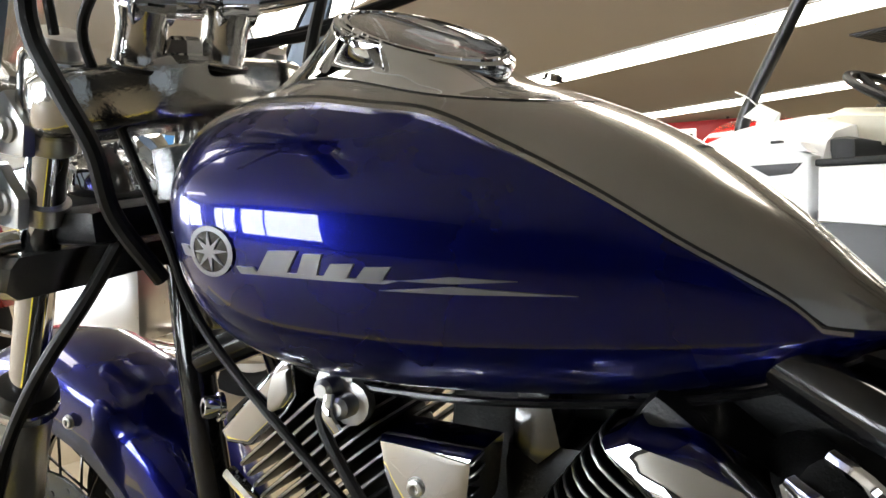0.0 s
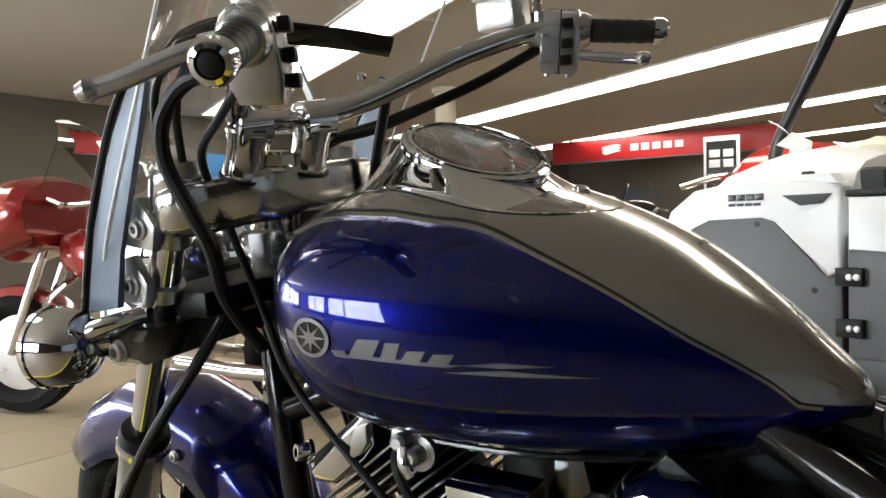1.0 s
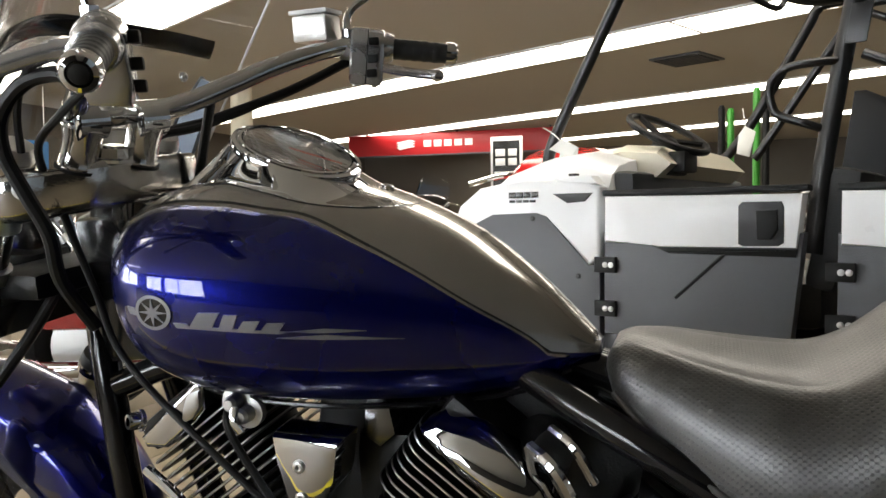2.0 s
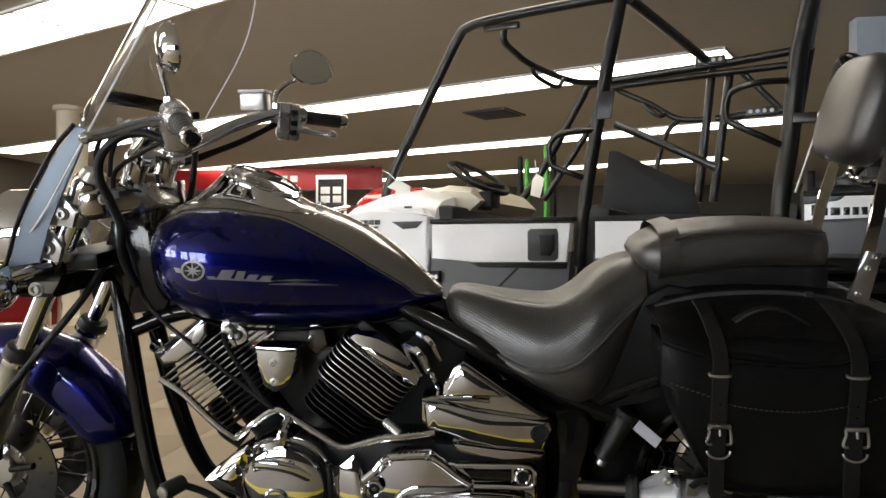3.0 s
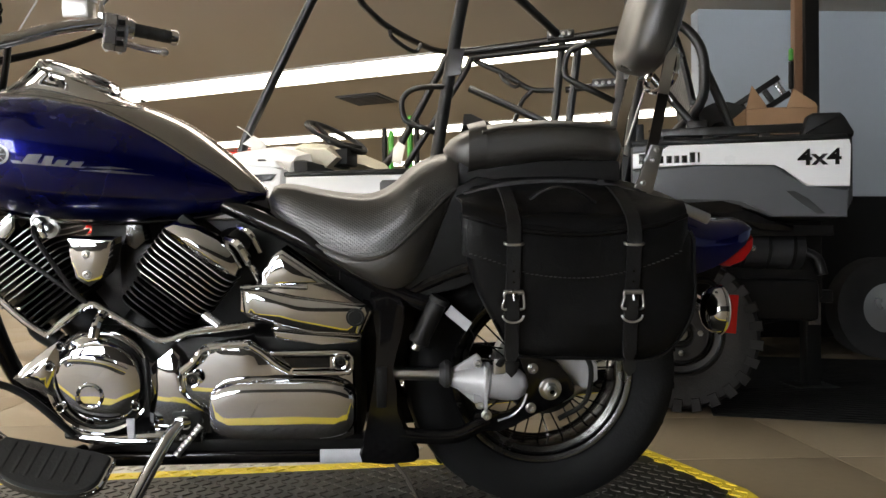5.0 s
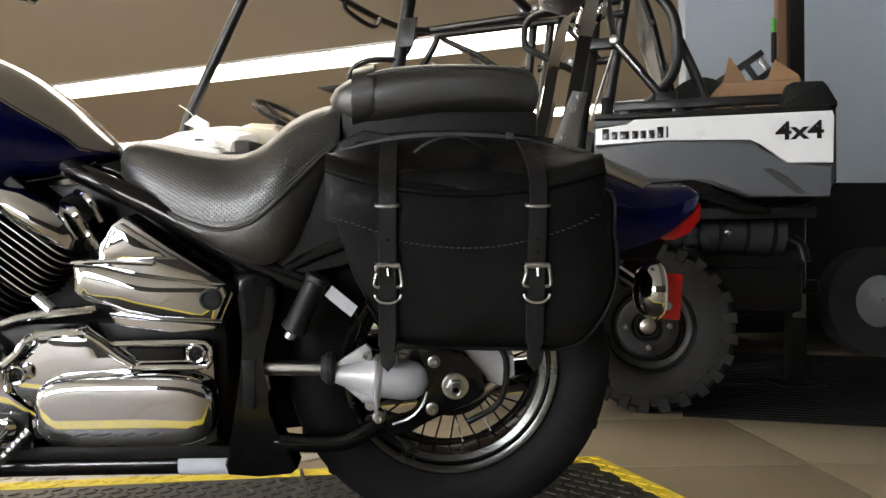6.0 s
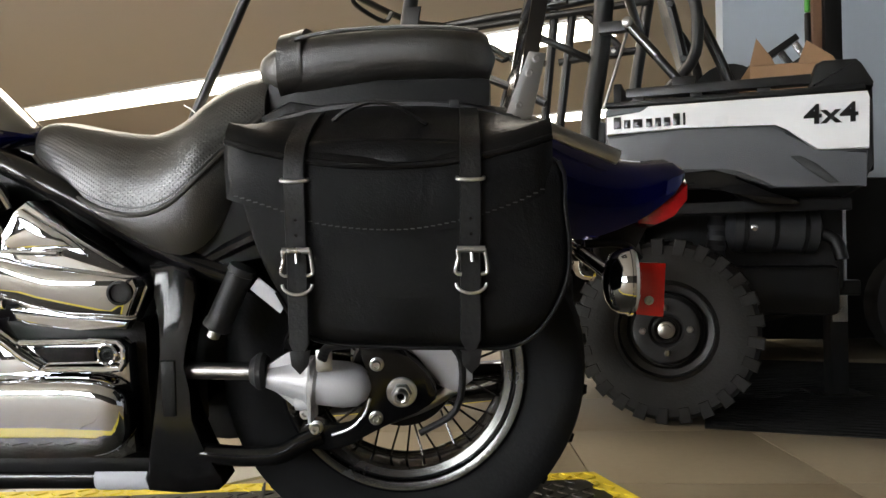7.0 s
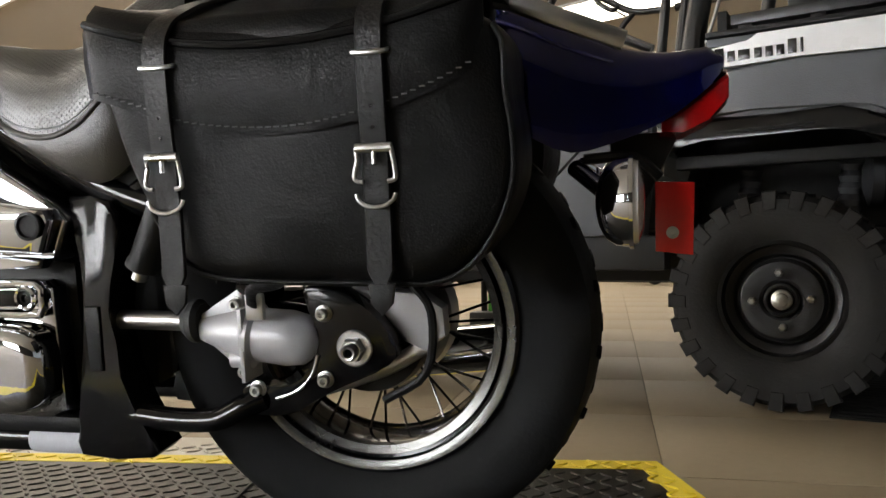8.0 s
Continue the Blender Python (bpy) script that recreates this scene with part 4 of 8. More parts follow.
hc = part("horn_cover", crowned([(-1.0, 0.675), (-0.908, 0.672), (-0.918, 0.622), (-0.934, 0.588), (-0.961, 0.572), (-0.986, 0.588), (-0.996, 0.63)], -0.155, -0.1, 0.006, 0.009), CHROME, ENG, "chrome shield shaped horn cover")
for z in (0.64, 0.6):
    part("bolt", bolt(-0.96, -0.158, z, 0.0075, 0.005), STEEL, hc)
part("intake", box(-0.93, -0.8, -0.08, 0.08, 0.52, 0.66, 0.03), BLACKENG, ENG)
part("carburettor", lathe([(0, 0.03), (0.03, 0.03), (0.05, 0.026), (0.055, 0.015)], (-0.69, -0.05, 0.655), (0.5, -0.85, 0.1), 20), BLACKENG, ENG)
for i, (x, z) in enumerate(((-0.66, 0.665), (-0.635, 0.69), (-0.64, 0.63))):
    part("linkage", tube([(x - 0.03, -0.1, z), (x, -0.125, z - 0.01), (x + 0.02, -0.12, z - 0.05)], 0.006 if i else 0.009, 8, 4), CHROME, ENG)

# crankcase covers
def socket_bolt(parent, x, y, z, r=0.008):
    """Dark socket screw sunk in a bright collar."""
    part("collar", lathe([(-0.004, r * 1.55), (0.001, r * 1.5), (0.003, r * 1.3), (0.002, r * 1.05), (-0.003, r)], (x, y, z), (0, -1, 0), 24), CHROME, parent)
    part("screw", lathe([(-0.003, r * 1.02), (-0.001, r * 0.95), (0.0, r * 0.55), (-0.003, r * 0.5), (-0.003, 0)], (x, y, z), (0, -1, 0), 20), BLACKENG, parent)


cc = part("stator_cover", crowned([(-1.06, 0.4), (-1.035, 0.44), (-1.0, 0.47), (-0.945, 0.482), (-0.89, 0.468), (-0.852, 0.425), (-0.838, 0.37), (-0.848, 0.31), (-0.885, 0.272), (-0.95, 0.258), (-1.01, 0.27), (-1.048, 0.32)], -0.15, -0.1, 0.012, 0.014, 3), CHROME, ENG, "round chrome stator cover")
part("nose", crowned([(-1.122, 0.383), (-1.094, 0.411), (-1.049, 0.447), (-1.019, 0.467), (-1.022, 0.402), (-1.031, 0.337), (-1.056, 0.351), (-1.097, 0.365)], -0.168, -0.12, 0.012, 0.012), CHROME, cc, "pointed chrome nose of the cover")
part("dome", lathe([(-0.012, 0.092), (0.0, 0.091), (0.008, 0.086), (0.013, 0.074), (0.016, 0.05), (0.017, 0.0)], (-0.945, -0.166, 0.373), (0, -1, 0), 56), CHROME, cc)
part("groove", lathe([(-0.013, 0.1), (-0.008, 0.101), (-0.005, 0.097), (-0.008, 0.0925)], (-0.945, -0.166, 0.373), (0, -1, 0), 56), BLACKENG, cc)
part("rim", lathe([(-0.02, 0.112), (-0.006, 0.111), (-0.001, 0.107), (-0.004, 0.101), (-0.014, 0.1)], (-0.945, -0.166, 0.373), (0, -1, 0), 56), CHROME, cc)
part("ring", lathe([(0, 0.027), (0.004, 0.028), (0.006, 0.025), (0.004, 0.022), (-0.004, 0.021), (-0.004, 0)], (-0.958, -0.182, 0.35), (0, -1, 0), 36), CHROME, cc)
part("visor", tube([(-1.005, -0.176, 0.42), (-0.985, -0.183, 0.428), (-0.955, -0.186, 0.428), (-0.92, -0.184, 0.42), (-0.885, -0.176, 0.4)], 0.011, 10, 6, flat=0.6), CHROME, cc)
part("upper_shell", crowned([(-1.010, 0.444), (-1.001, 0.466), (-0.975, 0.473), (-0.938, 0.471), (-0.918, 0.465), (-0.903, 0.438), (-0.896, 0.416), (-0.930, 0.422), (-0.971, 0.425), (-1.003, 0.422)], -0.165, -0.11, 0.012, 0.012), CHROME, cc)
part("bridge", tube([(-0.935, -0.15, 0.515), (-0.94, -0.17, 0.5), (-0.945, -0.178, 0.472)], 0.011, 10, 4), CHROME, cc)
for x, z in ((-0.985, 0.426), (-0.925, 0.43), (-1.036, 0.412), (-1.012, 0.455), (-0.868, 0.328), (-1.02, 0.325)):
    socket_bolt(cc, x, -0.18, z, 0.0065)
part("wiring_tab", plate([(-0.888, 0.3), (-0.872, 0.3), (-0.873, 0.25), (-0.886, 0.25)], -0.182, -0.176, 0.002), STICKER, cc, "pale hanging tab")
sp = part("side_panel", crowned([(-0.854, 0.405), (-0.825, 0.424), (-0.800, 0.445), (-0.784, 0.428), (-0.777, 0.396), (-0.772, 0.331), (-0.747, 0.310), (-0.720, 0.291), (-0.721, 0.252), (-0.853, 0.254)], -0.152, -0.1, 0.012, 0.012), CHROME, ENG, "chrome cover between the gear cases")
part("seam_tube", tube([(-0.851, -0.16, 0.425), (-0.846, -0.166, 0.39), (-0.846, -0.166, 0.34), (-0.854, -0.16, 0.3)], 0.007, 10, 4), BLACKENG, sp)
mc = part("middle_cover", crowned([(-0.784, 0.378), (-0.776, 0.400), (-0.749, 0.420), (-0.727, 0.445), (-0.714, 0.453), (-0.657, 0.460), (-0.636, 0.463), (-0.618, 0.449), (-0.598, 0.434), (-0.431, 0.436), (-0.419, 0.427), (-0.416, 0.249), (-0.440, 0.239), (-0.661, 0.242), (-0.710, 0.260), (-0.724, 0.306), (-0.746, 0.314), (-0.776, 0.339)], -0.158, -0.1, 0.01, 0.012), CHROME, ENG, "long chrome gear cover")
part("top_bar", tube([(-0.773, -0.172, 0.396), (-0.749, -0.172, 0.417), (-0.724, -0.172, 0.445), (-0.681, -0.172, 0.452), (-0.634, -0.172, 0.455)], 0.009, 10, 5), CHROME, mc)
part("strap", tube([(-0.631, -0.176, 0.453), (-0.607, -0.176, 0.437), (-0.580, -0.176, 0.414), (-0.552, -0.176, 0.396)], 0.0085, 10, 5, flat=0.7), CHROME, mc)
part("recess", crowned([(-0.568, 0.425), (-0.469, 0.425), (-0.469, 0.403), (-0.546, 0.402)], -0.171, -0.16, 0.001, 0.002), BLACKGLOSS, mc)
part("recess_rim", tube([(-0.583, -0.172, 0.434), (-0.508, -0.172, 0.435), (-0.431, -0.172, 0.435), (-0.424, -0.172, 0.415), (-0.429, -0.172, 0.393), (-0.484, -0.172, 0.392), (-0.546, -0.172, 0.392)], 0.006, 10, 2), CHROME, mc)
for x, z, q in ((-0.751, 0.381, 0.011), (-0.446, 0.416, 0.011), (-0.723, 0.443, 0.0075), (-0.635, 0.454, 0.0075), (-0.437, 0.277, 0.009), (-0.664, 0.271, 0.009)):
    socket_bolt(mc, x, -0.178, z, q)
cap = bmesh.new()
prev = None
for dy, sc in ((0, 1.0), (0.016, 1.0), (0.028, 0.985), (0.037, 0.94), (0.044, 0.85), (0.047, 0.7), (0.048, 0.4)):
    o = []
    for k in range(56):
        a = 2 * math.pi * k / 56
        c, s2 = math.cos(a), math.sin(a)
        x = math.copysign(abs(c) ** 0.45, c) * 0.152 * (1 - (1 - sc) * 0.4)
        z = math.copysign(abs(s2) ** 0.55, s2) * 0.064 * (1 - (1 - sc) * (1.15 if s2 > 0 else 0.7))
        o.append(V(-0.565 + x, -0.162 - dy, 0.320 + z))
    r = ring(cap, o)
    if prev:
        bridge(cap, prev, r)
    prev = r
cap.faces.new(prev)
part("oval_cap", cap, CHROME, mc, "oval polished chrome cap", 50)
part("lower_guard", plate([(-0.9, 0.245), (-0.4, 0.24), (-0.4, 0.215), (-1.0, 0.215)], -0.15, -0.1, 0.006), BLACKENG, ENG)
# black filler plate added for the dark gaps between the engine parts
part("bay_panel", plate([(-1.03, 0.28), (-1.03, 0.5), (-1.0, 0.7), (-0.62, 0.7), (-0.5, 0.62), (-0.36, 0.56), (-0.36, 0.25)], -0.02, 0.02, 0.004), BLACKENG, ENG)
part("sump_pipe", tube([(-1.02, -0.15, 0.262), (-0.93, -0.165, 0.25), (-0.85, -0.165, 0.255), (-0.74, -0.15, 0.25)], 0.013, 10, 4), CHROME, ENG)
ab = part("air_box", crowned([(-0.605, 0.603), (-0.583, 0.639), (-0.565, 0.652), (-0.483, 0.595), (-0.389, 0.534), (-0.380, 0.518), (-0.404, 0.464), (-0.558, 0.463), (-0.592, 0.496), (-0.637, 0.509), (-0.653, 0.522), (-0.651, 0.572), (-0.608, 0.579)], -0.166, -0.09, 0.006, 0.008), CHROME, ENG, "chrome side cover")
part("upper_facet", crowned([(-0.596, 0.594), (-0.575, 0.634), (-0.565, 0.642), (-0.495, 0.596), (-0.475, 0.580), (-0.593, 0.578)], -0.176, -0.16, 0.006, 0.005), CHROME, ab)
part("face_step", crowned([(-0.645, 0.571), (-0.604, 0.569), (-0.543, 0.556), (-0.483, 0.548), (-0.390, 0.535), (-0.385, 0.521), (-0.404, 0.477), (-0.495, 0.480), (-0.556, 0.493), (-0.605, 0.511), (-0.641, 0.524)], -0.192, -0.165, 0.008, 0.012), CHROME, ab)
part("ledge", tube([(-0.647, -0.178, 0.574), (-0.593, -0.178, 0.577), (-0.512, -0.178, 0.573)], 0.0045, 8, 3), CHROME, ab)
part("lower_band", plate([(-0.587, 0.490), (-0.495, 0.475), (-0.402, 0.471), (-0.409, 0.457), (-0.483, 0.457), (-0.557, 0.464), (-0.579, 0.472)], -0.188, -0.165, 0.006, seg=3), CHROME, ab)
part("knob", lathe([(0, 0.019), (0.004, 0.019), (0.005, 0.015), (0.001, 0.014), (0.001, 0)], (-0.413, -0.194, 0.515), (0, -1, 0), 24), BLACKMATT, ab, "round black lock plug")
# pipes and wires by the cylinders
part("chrome_pipe", tube([(-1.055, -0.14, 0.47), (-1.01, -0.145, 0.505), (-0.964, -0.145, 0.535), (-0.93, -0.145, 0.52), (-0.87, -0.145, 0.482), (-0.818, -0.145, 0.457), (-0.75, -0.145, 0.475), (-0.68, -0.14, 0.483), (-0.63, -0.13, 0.487)], 0.008, 10, 5), CHROME, ENG)
part("guide_rod", tube([(-1.225, -0.12, 0.59), (-1.17, -0.13, 0.56), (-1.1, -0.14, 0.5), (-1.055, -0.14, 0.468)], 0.008, 10, 4), CHROME, ENG)
part("plug_wire", tube([(-1.075, -0.125, 0.7), (-1.06, -0.15, 0.67), (-1.0, -0.15, 0.575), (-0.96, -0.146, 0.53)], 0.0055, 8, 5), BLACKMATT, ENG)
part("plug_boot", tube([(-0.735, -0.12, 0.505), (-0.7, -0.14, 0.485)], 0.011, 10, 1), SILVER, ENG)

# ---- fork, clamps and bars ----
FT, FB = V(-1.308, -0.048, 1.03), V(-1.675, 0, 0.36)
fdir = (FB - FT).normalized()


def fk(t, y, back=0.0):
    """A point t of the way down the fork, back metres behind its axis."""
    p = FT + (FB - FT) * t
    return p + V(0, y, 0) + V(-fdir.z, 0, fdir.x) * back


for s in (-1, 1):
    y = s * 0.137
    leg = part("fork_leg", tube([fk(0.0, y), fk(0.62, y)], 0.0205, 24, 1), CHROME, MOTO, "polished steel telescopic fork leg")
    part("slider", lathe([(0, 0.024), (0.0, 0.033), (0.02, 0.034), (0.025, 0.031), (0.1, 0.03), (0.22, 0.032), (0.3, 0.034), (0.33, 0.02)], fk(0.56, y), fdir, 28), ALLOY, leg, "silver fork slider")
    part("dust_seal", lathe([(-0.012, 0.026), (-0.01, 0.033), (0.006, 0.036), (0.012, 0.034), (0.014, 0.03)], fk(0.555, y), fdir, 28), BLACKMATT, leg)
    part("seal_band", lathe([(0.012, 0.0345), (0.014, 0.037), (0.024, 0.037), (0.026, 0.034)], fk(0.555, y), fdir, 28), CHROME, leg)
    part("top_cap", lathe([(-0.012, 0.012), (-0.012, 0.022), (0.0, 0.026), (0.03, 0.027)], fk(0.0, y), fdir, 28), ALLOY, leg)
    part("upper_sleeve", lathe([(0.03, 0.027), (0.06, 0.027), (0.061, 0.0222)], fk(0.0, y), fdir, 28), ALLOY, leg)
    part("deflector", plate([(-0.028, 0.0), (0.014, 0.005), (0.012, 0.1), (-0.02, 0.11), (-0.03, 0.06)], -0.004, 0.004, 0.002), BLACKGLOSS, leg)
    leg.children[-1].matrix_basis = Matrix.Translation(fk(0.55, y * 1.0, 0.0) + V(-0.03, s * 0.03, 0)) @ pose(0, 0, 0, 0, -24, 0)
    part("clamp_bolt", bolt(*fk(0.075, y - 0.022 if s < 0 else y + 0.022, 0.026), 0.01, 0.008, (0, s, 0)), STEEL, leg)
    # screen mounts clamped on the leg
    for t, off in ((0.115, 0.012), (0.22, 0.014)):
        mt = part("screen_clamp", plate([(-0.045, -0.02), (0.02, -0.03), (0.03, 0.0), (0.005, 0.035), (-0.02, 0.03)], -0.006, 0.006, 0.003), STEEL, leg)
        mt.matrix_basis = Matrix.Translation(fk(t, y + s * 0.032, -0.012))
        p = fk(t, y + s * 0.036, -0.008)
        part("grommet", lathe([(0, 0.013), (0.005, 0.013), (0.007, 0.01), (0.012, 0.009), (0.012, 0.005), (0.006, 0.004), (0.006, 0)], p, (0, s, 0), 20), STEEL, leg)
        part("clamp_band", lathe([(-0.01, 0.0222), (-0.01, 0.026), (0.01, 0.026), (0.01, 0.0222)], fk(t + 0.01, y), fdir, 24), STEEL, leg)

# upper clamp: round bosses on the legs and a deep middle carrying the bar risers
tc = bmesh.new()
out = smoothed([V(x, y, 0) for x, y in ((-1.342, -0.185), (-1.33, -0.212), (-1.305, -0.221), (-1.28, -0.21), (-1.265, -0.185), (-1.24, -0.165), (-1.222, -0.145), (-1.212, -0.1), (-1.212, 0.0), (-1.222, 0.05), (-1.24, 0.072), (-1.265, 0.09), (-1.28, 0.114), (-1.305, 0.125), (-1.33, 0.116), (-1.342, 0.09), (-1.325, 0.04), (-1.3, -0.01), (-1.3, -0.09), (-1.325, -0.14), (-1.342, -0.185))], 3)[:-1]
rg = []
for sc, dz in ((0.84, 0.95), (0.94, 0.953), (1.0, 0.964), (1.0, 1.0), (0.985, 1.006), (0.95, 1.009)):
    cen = V(-1.25, -0.048, 0)
    rg.append([cen + (p - cen) * sc + V(0, 0, dz + (p.x + 1.25) * 0.12) for p in out])
loft(rg, bm=tc)
TC = part("triple_clamp", tc, POLISHED, MOTO, "satin alloy upper fork clamp", 50)
for s in (-1, 1):
    part("leg_boss", lathe([(-0.004, 0.022), (-0.002, 0.03), (0.004, 0.033), (0.05, 0.033), (0.056, 0.029)], fk(0.012, s * 0.137), fdir, 30), POLISHED, TC)
part("stem_boss", lathe([(0, 0.03), (0.02, 0.042), (0.05, 0.045), (0.06, 0.044)], (-1.25, -0.048, 0.905), (0.4, 0, 1), 28), BLACKGLOSS, TC)
part("stem_nut", lathe([(0, 0.024), (0.004, 0.024), (0.006, 0.0195), (0.018, 0.019), (0.022, 0.014)], (-1.226, -0.11, 1.01), (0.12, 0, 1), 6), CHROME, TC)
for rx, ry in ((-1.25, -0.145), (-1.222, -0.068)):
    rs = part("riser", lathe([(0, 0.025), (0.004, 0.025), (0.006, 0.0235), (0.025, 0.0225), (0.04, 0.023), (0.054, 0.0265)], (rx, ry, 1.006), (0.38, 0, 1), 28), POLISHED, TC, "polished alloy bar riser")
    part("bar_clamp", lathe([(-0.022, 0.017), (-0.019, 0.0245), (0.019, 0.0245), (0.022, 0.017)], (rx + 0.023, ry, 1.063), (0.3, 1, 0.05), 28), CHROME, rs)
    part("clamp_split", lathe([(-0.0012, 0.0252), (0.0012, 0.0252)], (rx + 0.023, ry, 1.061), (0.3, 0, 1), 24), BLACKMATT, rs)
    part("rubber_ring", lathe([(0, 0.0275), (0.004, 0.0275)], (rx - 0.0005, ry, 1.004), (0.38, 0, 1), 24), BLACKMATT, rs)
part("pinch_bolt", bolt(-1.275, -0.21, 0.985, 0.009, 0.007, (0.5, -1, 0)), STEEL, TC)
LC = part("lower_clamp", loft([[V(-1.42 + 0.02 * (abs(y) < 0.1) + dx, y - 0.045, 0.81 + dz * h) for dz, dx in ((-1, -0.04), (1, -0.025), (1, 0.05), (-1, 0.035))] for y, h in ((-0.185, 0.012), (-0.175, 0.022), (-0.1, 0.022), (-0.06, 0.016), (0.06, 0.016), (0.1, 0.022), (0.175, 0.022), (0.185, 0.012))]), RIM, MOTO, "alloy lower fork clamp")
part("dark_shroud", box(-1.43, -1.32, -0.17, 0.06, 0.835, 0.872, 0.012), BLACKENG, LC)
for s in (-1, 1):
    part("clamp_bolt", bolt(-1.42, -0.045 + s * 0.184, 0.806, 0.012, 0.01, (0, s, 0)), STEEL, LC)
    part("signal_arm", tube([(-1.41, -0.045 + s * 0.15, 0.845), (-1.43, -0.045 + s * 0.19, 0.84), (-1.47, s * 0.245 - 0.01, 0.826)], 0.012, 12, 3), CHROME, LC)
hl = part("headlight", lathe([(0.05, 0.05), (0.03, 0.085), (0.0, 0.1), (-0.06, 0.105), (-0.09, 0.108), (-0.1, 0.1)], (-1.5, -0.02, 0.9), (1, 0, 0.1), 36), CHROME, MOTO, "round chrome headlight shell")
part("lens", lathe([(-0.1, 0.1), (-0.108, 0.08), (-0.112, 0.0)], (-1.5, -0.02, 0.9), (1, 0, 0.1), 36), CLEARLENS, hl)

BARS = part("handlebar", tube([(-1.03, -0.345, 1.104), (-1.086, -0.262, 1.133), (-1.135, -0.215, 1.142), (-1.185, -0.185, 1.105), (-1.236, -0.15, 1.07), (-1.238, -0.1, 1.066), (-1.221, -0.05, 1.068), (-1.207, 0.03, 1.084), (-1.185, 0.11, 1.11), (-1.15, 0.2, 1.142), (-1.09, 0.3, 1.17), (-1.03, 0.34, 1.166), (-0.925, 0.392, 1.15)], 0.0152, 20, 6), CHROME, MOTO, "swept back chrome handlebar")
# inner grip end, tip, lever line, mirror stalk line, mirror centre and facing, for each side
SIDES = (
    (-1, V(-1.086, -0.262, 1.133), V(-1.018, -0.361, 1.098), [(-1.112, -0.245, 1.132), (-1.14, -0.268, 1.132), (-1.17, -0.292, 1.122), (-1.2, -0.315, 1.11), (-1.228, -0.334, 1.103)],
     [(-1.116, -0.232, 1.165), (-1.12, -0.235, 1.2), (-1.125, -0.24, 1.235), (-1.12, -0.25, 1.26)], V(-1.09, -0.275, 1.265), V(0.8, 0.6, 0.05)),
    (1, V(-1.03, 0.34, 1.166), V(-0.915, 0.396, 1.149), [(-1.07, 0.318, 1.165), (-1.1, 0.345, 1.16), (-1.1, 0.39, 1.15), (-1.03, 0.42, 1.13), (-0.965, 0.425, 1.118)],
     [(-1.085, 0.315, 1.185), (-1.085, 0.325, 1.225), (-1.06, 0.34, 1.25), (-1.035, 0.35, 1.262)], V(-1.0, 0.362, 1.293), V(0.42, -0.8, 0.22)))
for s, a, b, lever, stalk, mc2, ax in SIDES:
    d = (b - a).normalized()
    gp = part("grip", lathe([(0, 0.018), (0.004, 0.0175), (0.1, 0.0168), (0.108, 0.0168)], a, d, 24), RUBBER, BARS, "black ribbed rubber grip")
    for k in range(5):
        part("rib", lathe([(0.012 + k * 0.018, 0.017), (0.014 + k * 0.018, 0.0178), (0.022 + k * 0.018, 0.0178), (0.024 + k * 0.018, 0.017)], a, d, 20), RUBBER, gp)
    part("bar_end", lathe([(0.107, 0.0165), (0.108, 0.0195), (0.12, 0.0195), (0.126, 0.0165), (0.128, 0.012), (0.124, 0.0105)], a, d, 24), CHROME, gp)
    part("end_plug", lathe([(0.1235, 0.0108), (0.1275, 0.009), (0.129, 0.004), (0.129, 0)], a, d, 16), BLACKMATT, gp)
    # two-piece switch housing, round over the bar and squared off below
    side = d.cross(V(0, 0, 1)).normalized()
    up = side.cross(d).normalized()
    if side.x < 0:
        side = -side
    prof = [(-0.028 * math.sin(radians(q)), 0.031 * math.cos(radians(q))) for q in range(-90, 91, 15)] + [(-0.028, -0.03), (-0.018, -0.062), (0.024, -0.066), (0.029, -0.04)]
    rg = []
    for k, sc in ((-0.056, 0.86), (-0.053, 0.98), (-0.046, 1.0), (-0.008, 1.0), (-0.002, 0.97), (0.001, 0.86)):
        rg.append([a + d * k + side * (u * sc) + up * (w * sc) for u, w in prof])
    sw = part("switch_housing", loft(rg), SILVER, BARS, "satin alloy switch housing", 40)
    part("housing_seam", loft([[a + d * k + side * (u * 1.004) + up * (w * 1.004) for u, w in prof] for k in (-0.0285, -0.0265)]), BLACKMATT, sw)
    part("throttle_collar", lathe([(-0.002, 0.026), (0.008, 0.0255), (0.016, 0.022), (0.018, 0.018)], a, d, 28), SILVER, sw)
    for dz in (0.006, -0.022, -0.046):
        bt = part("switch_button", box(-0.009, 0.009, -0.007, 0.007, 0, 0.013, 0.003), BLACKMATT, sw)
        bt.matrix_basis = Matrix.Translation(a - d * 0.018 + side * 0.028 + up * dz) @ side.to_track_quat("Z", "Y").to_matrix().to_4x4()
    for k in (-0.044, -0.012):
        part("housing_screw", bolt(*(a + d * k - side * 0.004 - up * 0.064), 0.005, 0.004, tuple(-up)), STEEL, sw)
    lv = part("lever", tube(lever, 0.0098, 12, 5, flat=0.62), SILVER, BARS, "bare alloy lever")
    tip = Vector(lever[-1])
    part("lever_ball", lathe([(-0.013, 0.002), (-0.009, 0.0088), (0, 0.012), (0.009, 0.0088), (0.013, 0.002)], tip, tip - Vector(lever[-2]), 18), SILVER, lv)
    pc = Vector(lever[0])
    part("perch", lathe([(-0.03, 0.012), (-0.028, 0.02), (0.026, 0.021), (0.03, 0.014)], pc, d, 20), SILVER, BARS)
    part("perch_arm", tube([pc, pc + V(-0.012, s * 0.012, 0.002), Vector(lever[1])], 0.0125, 12, 3, flat=0.8), SILVER, BARS)
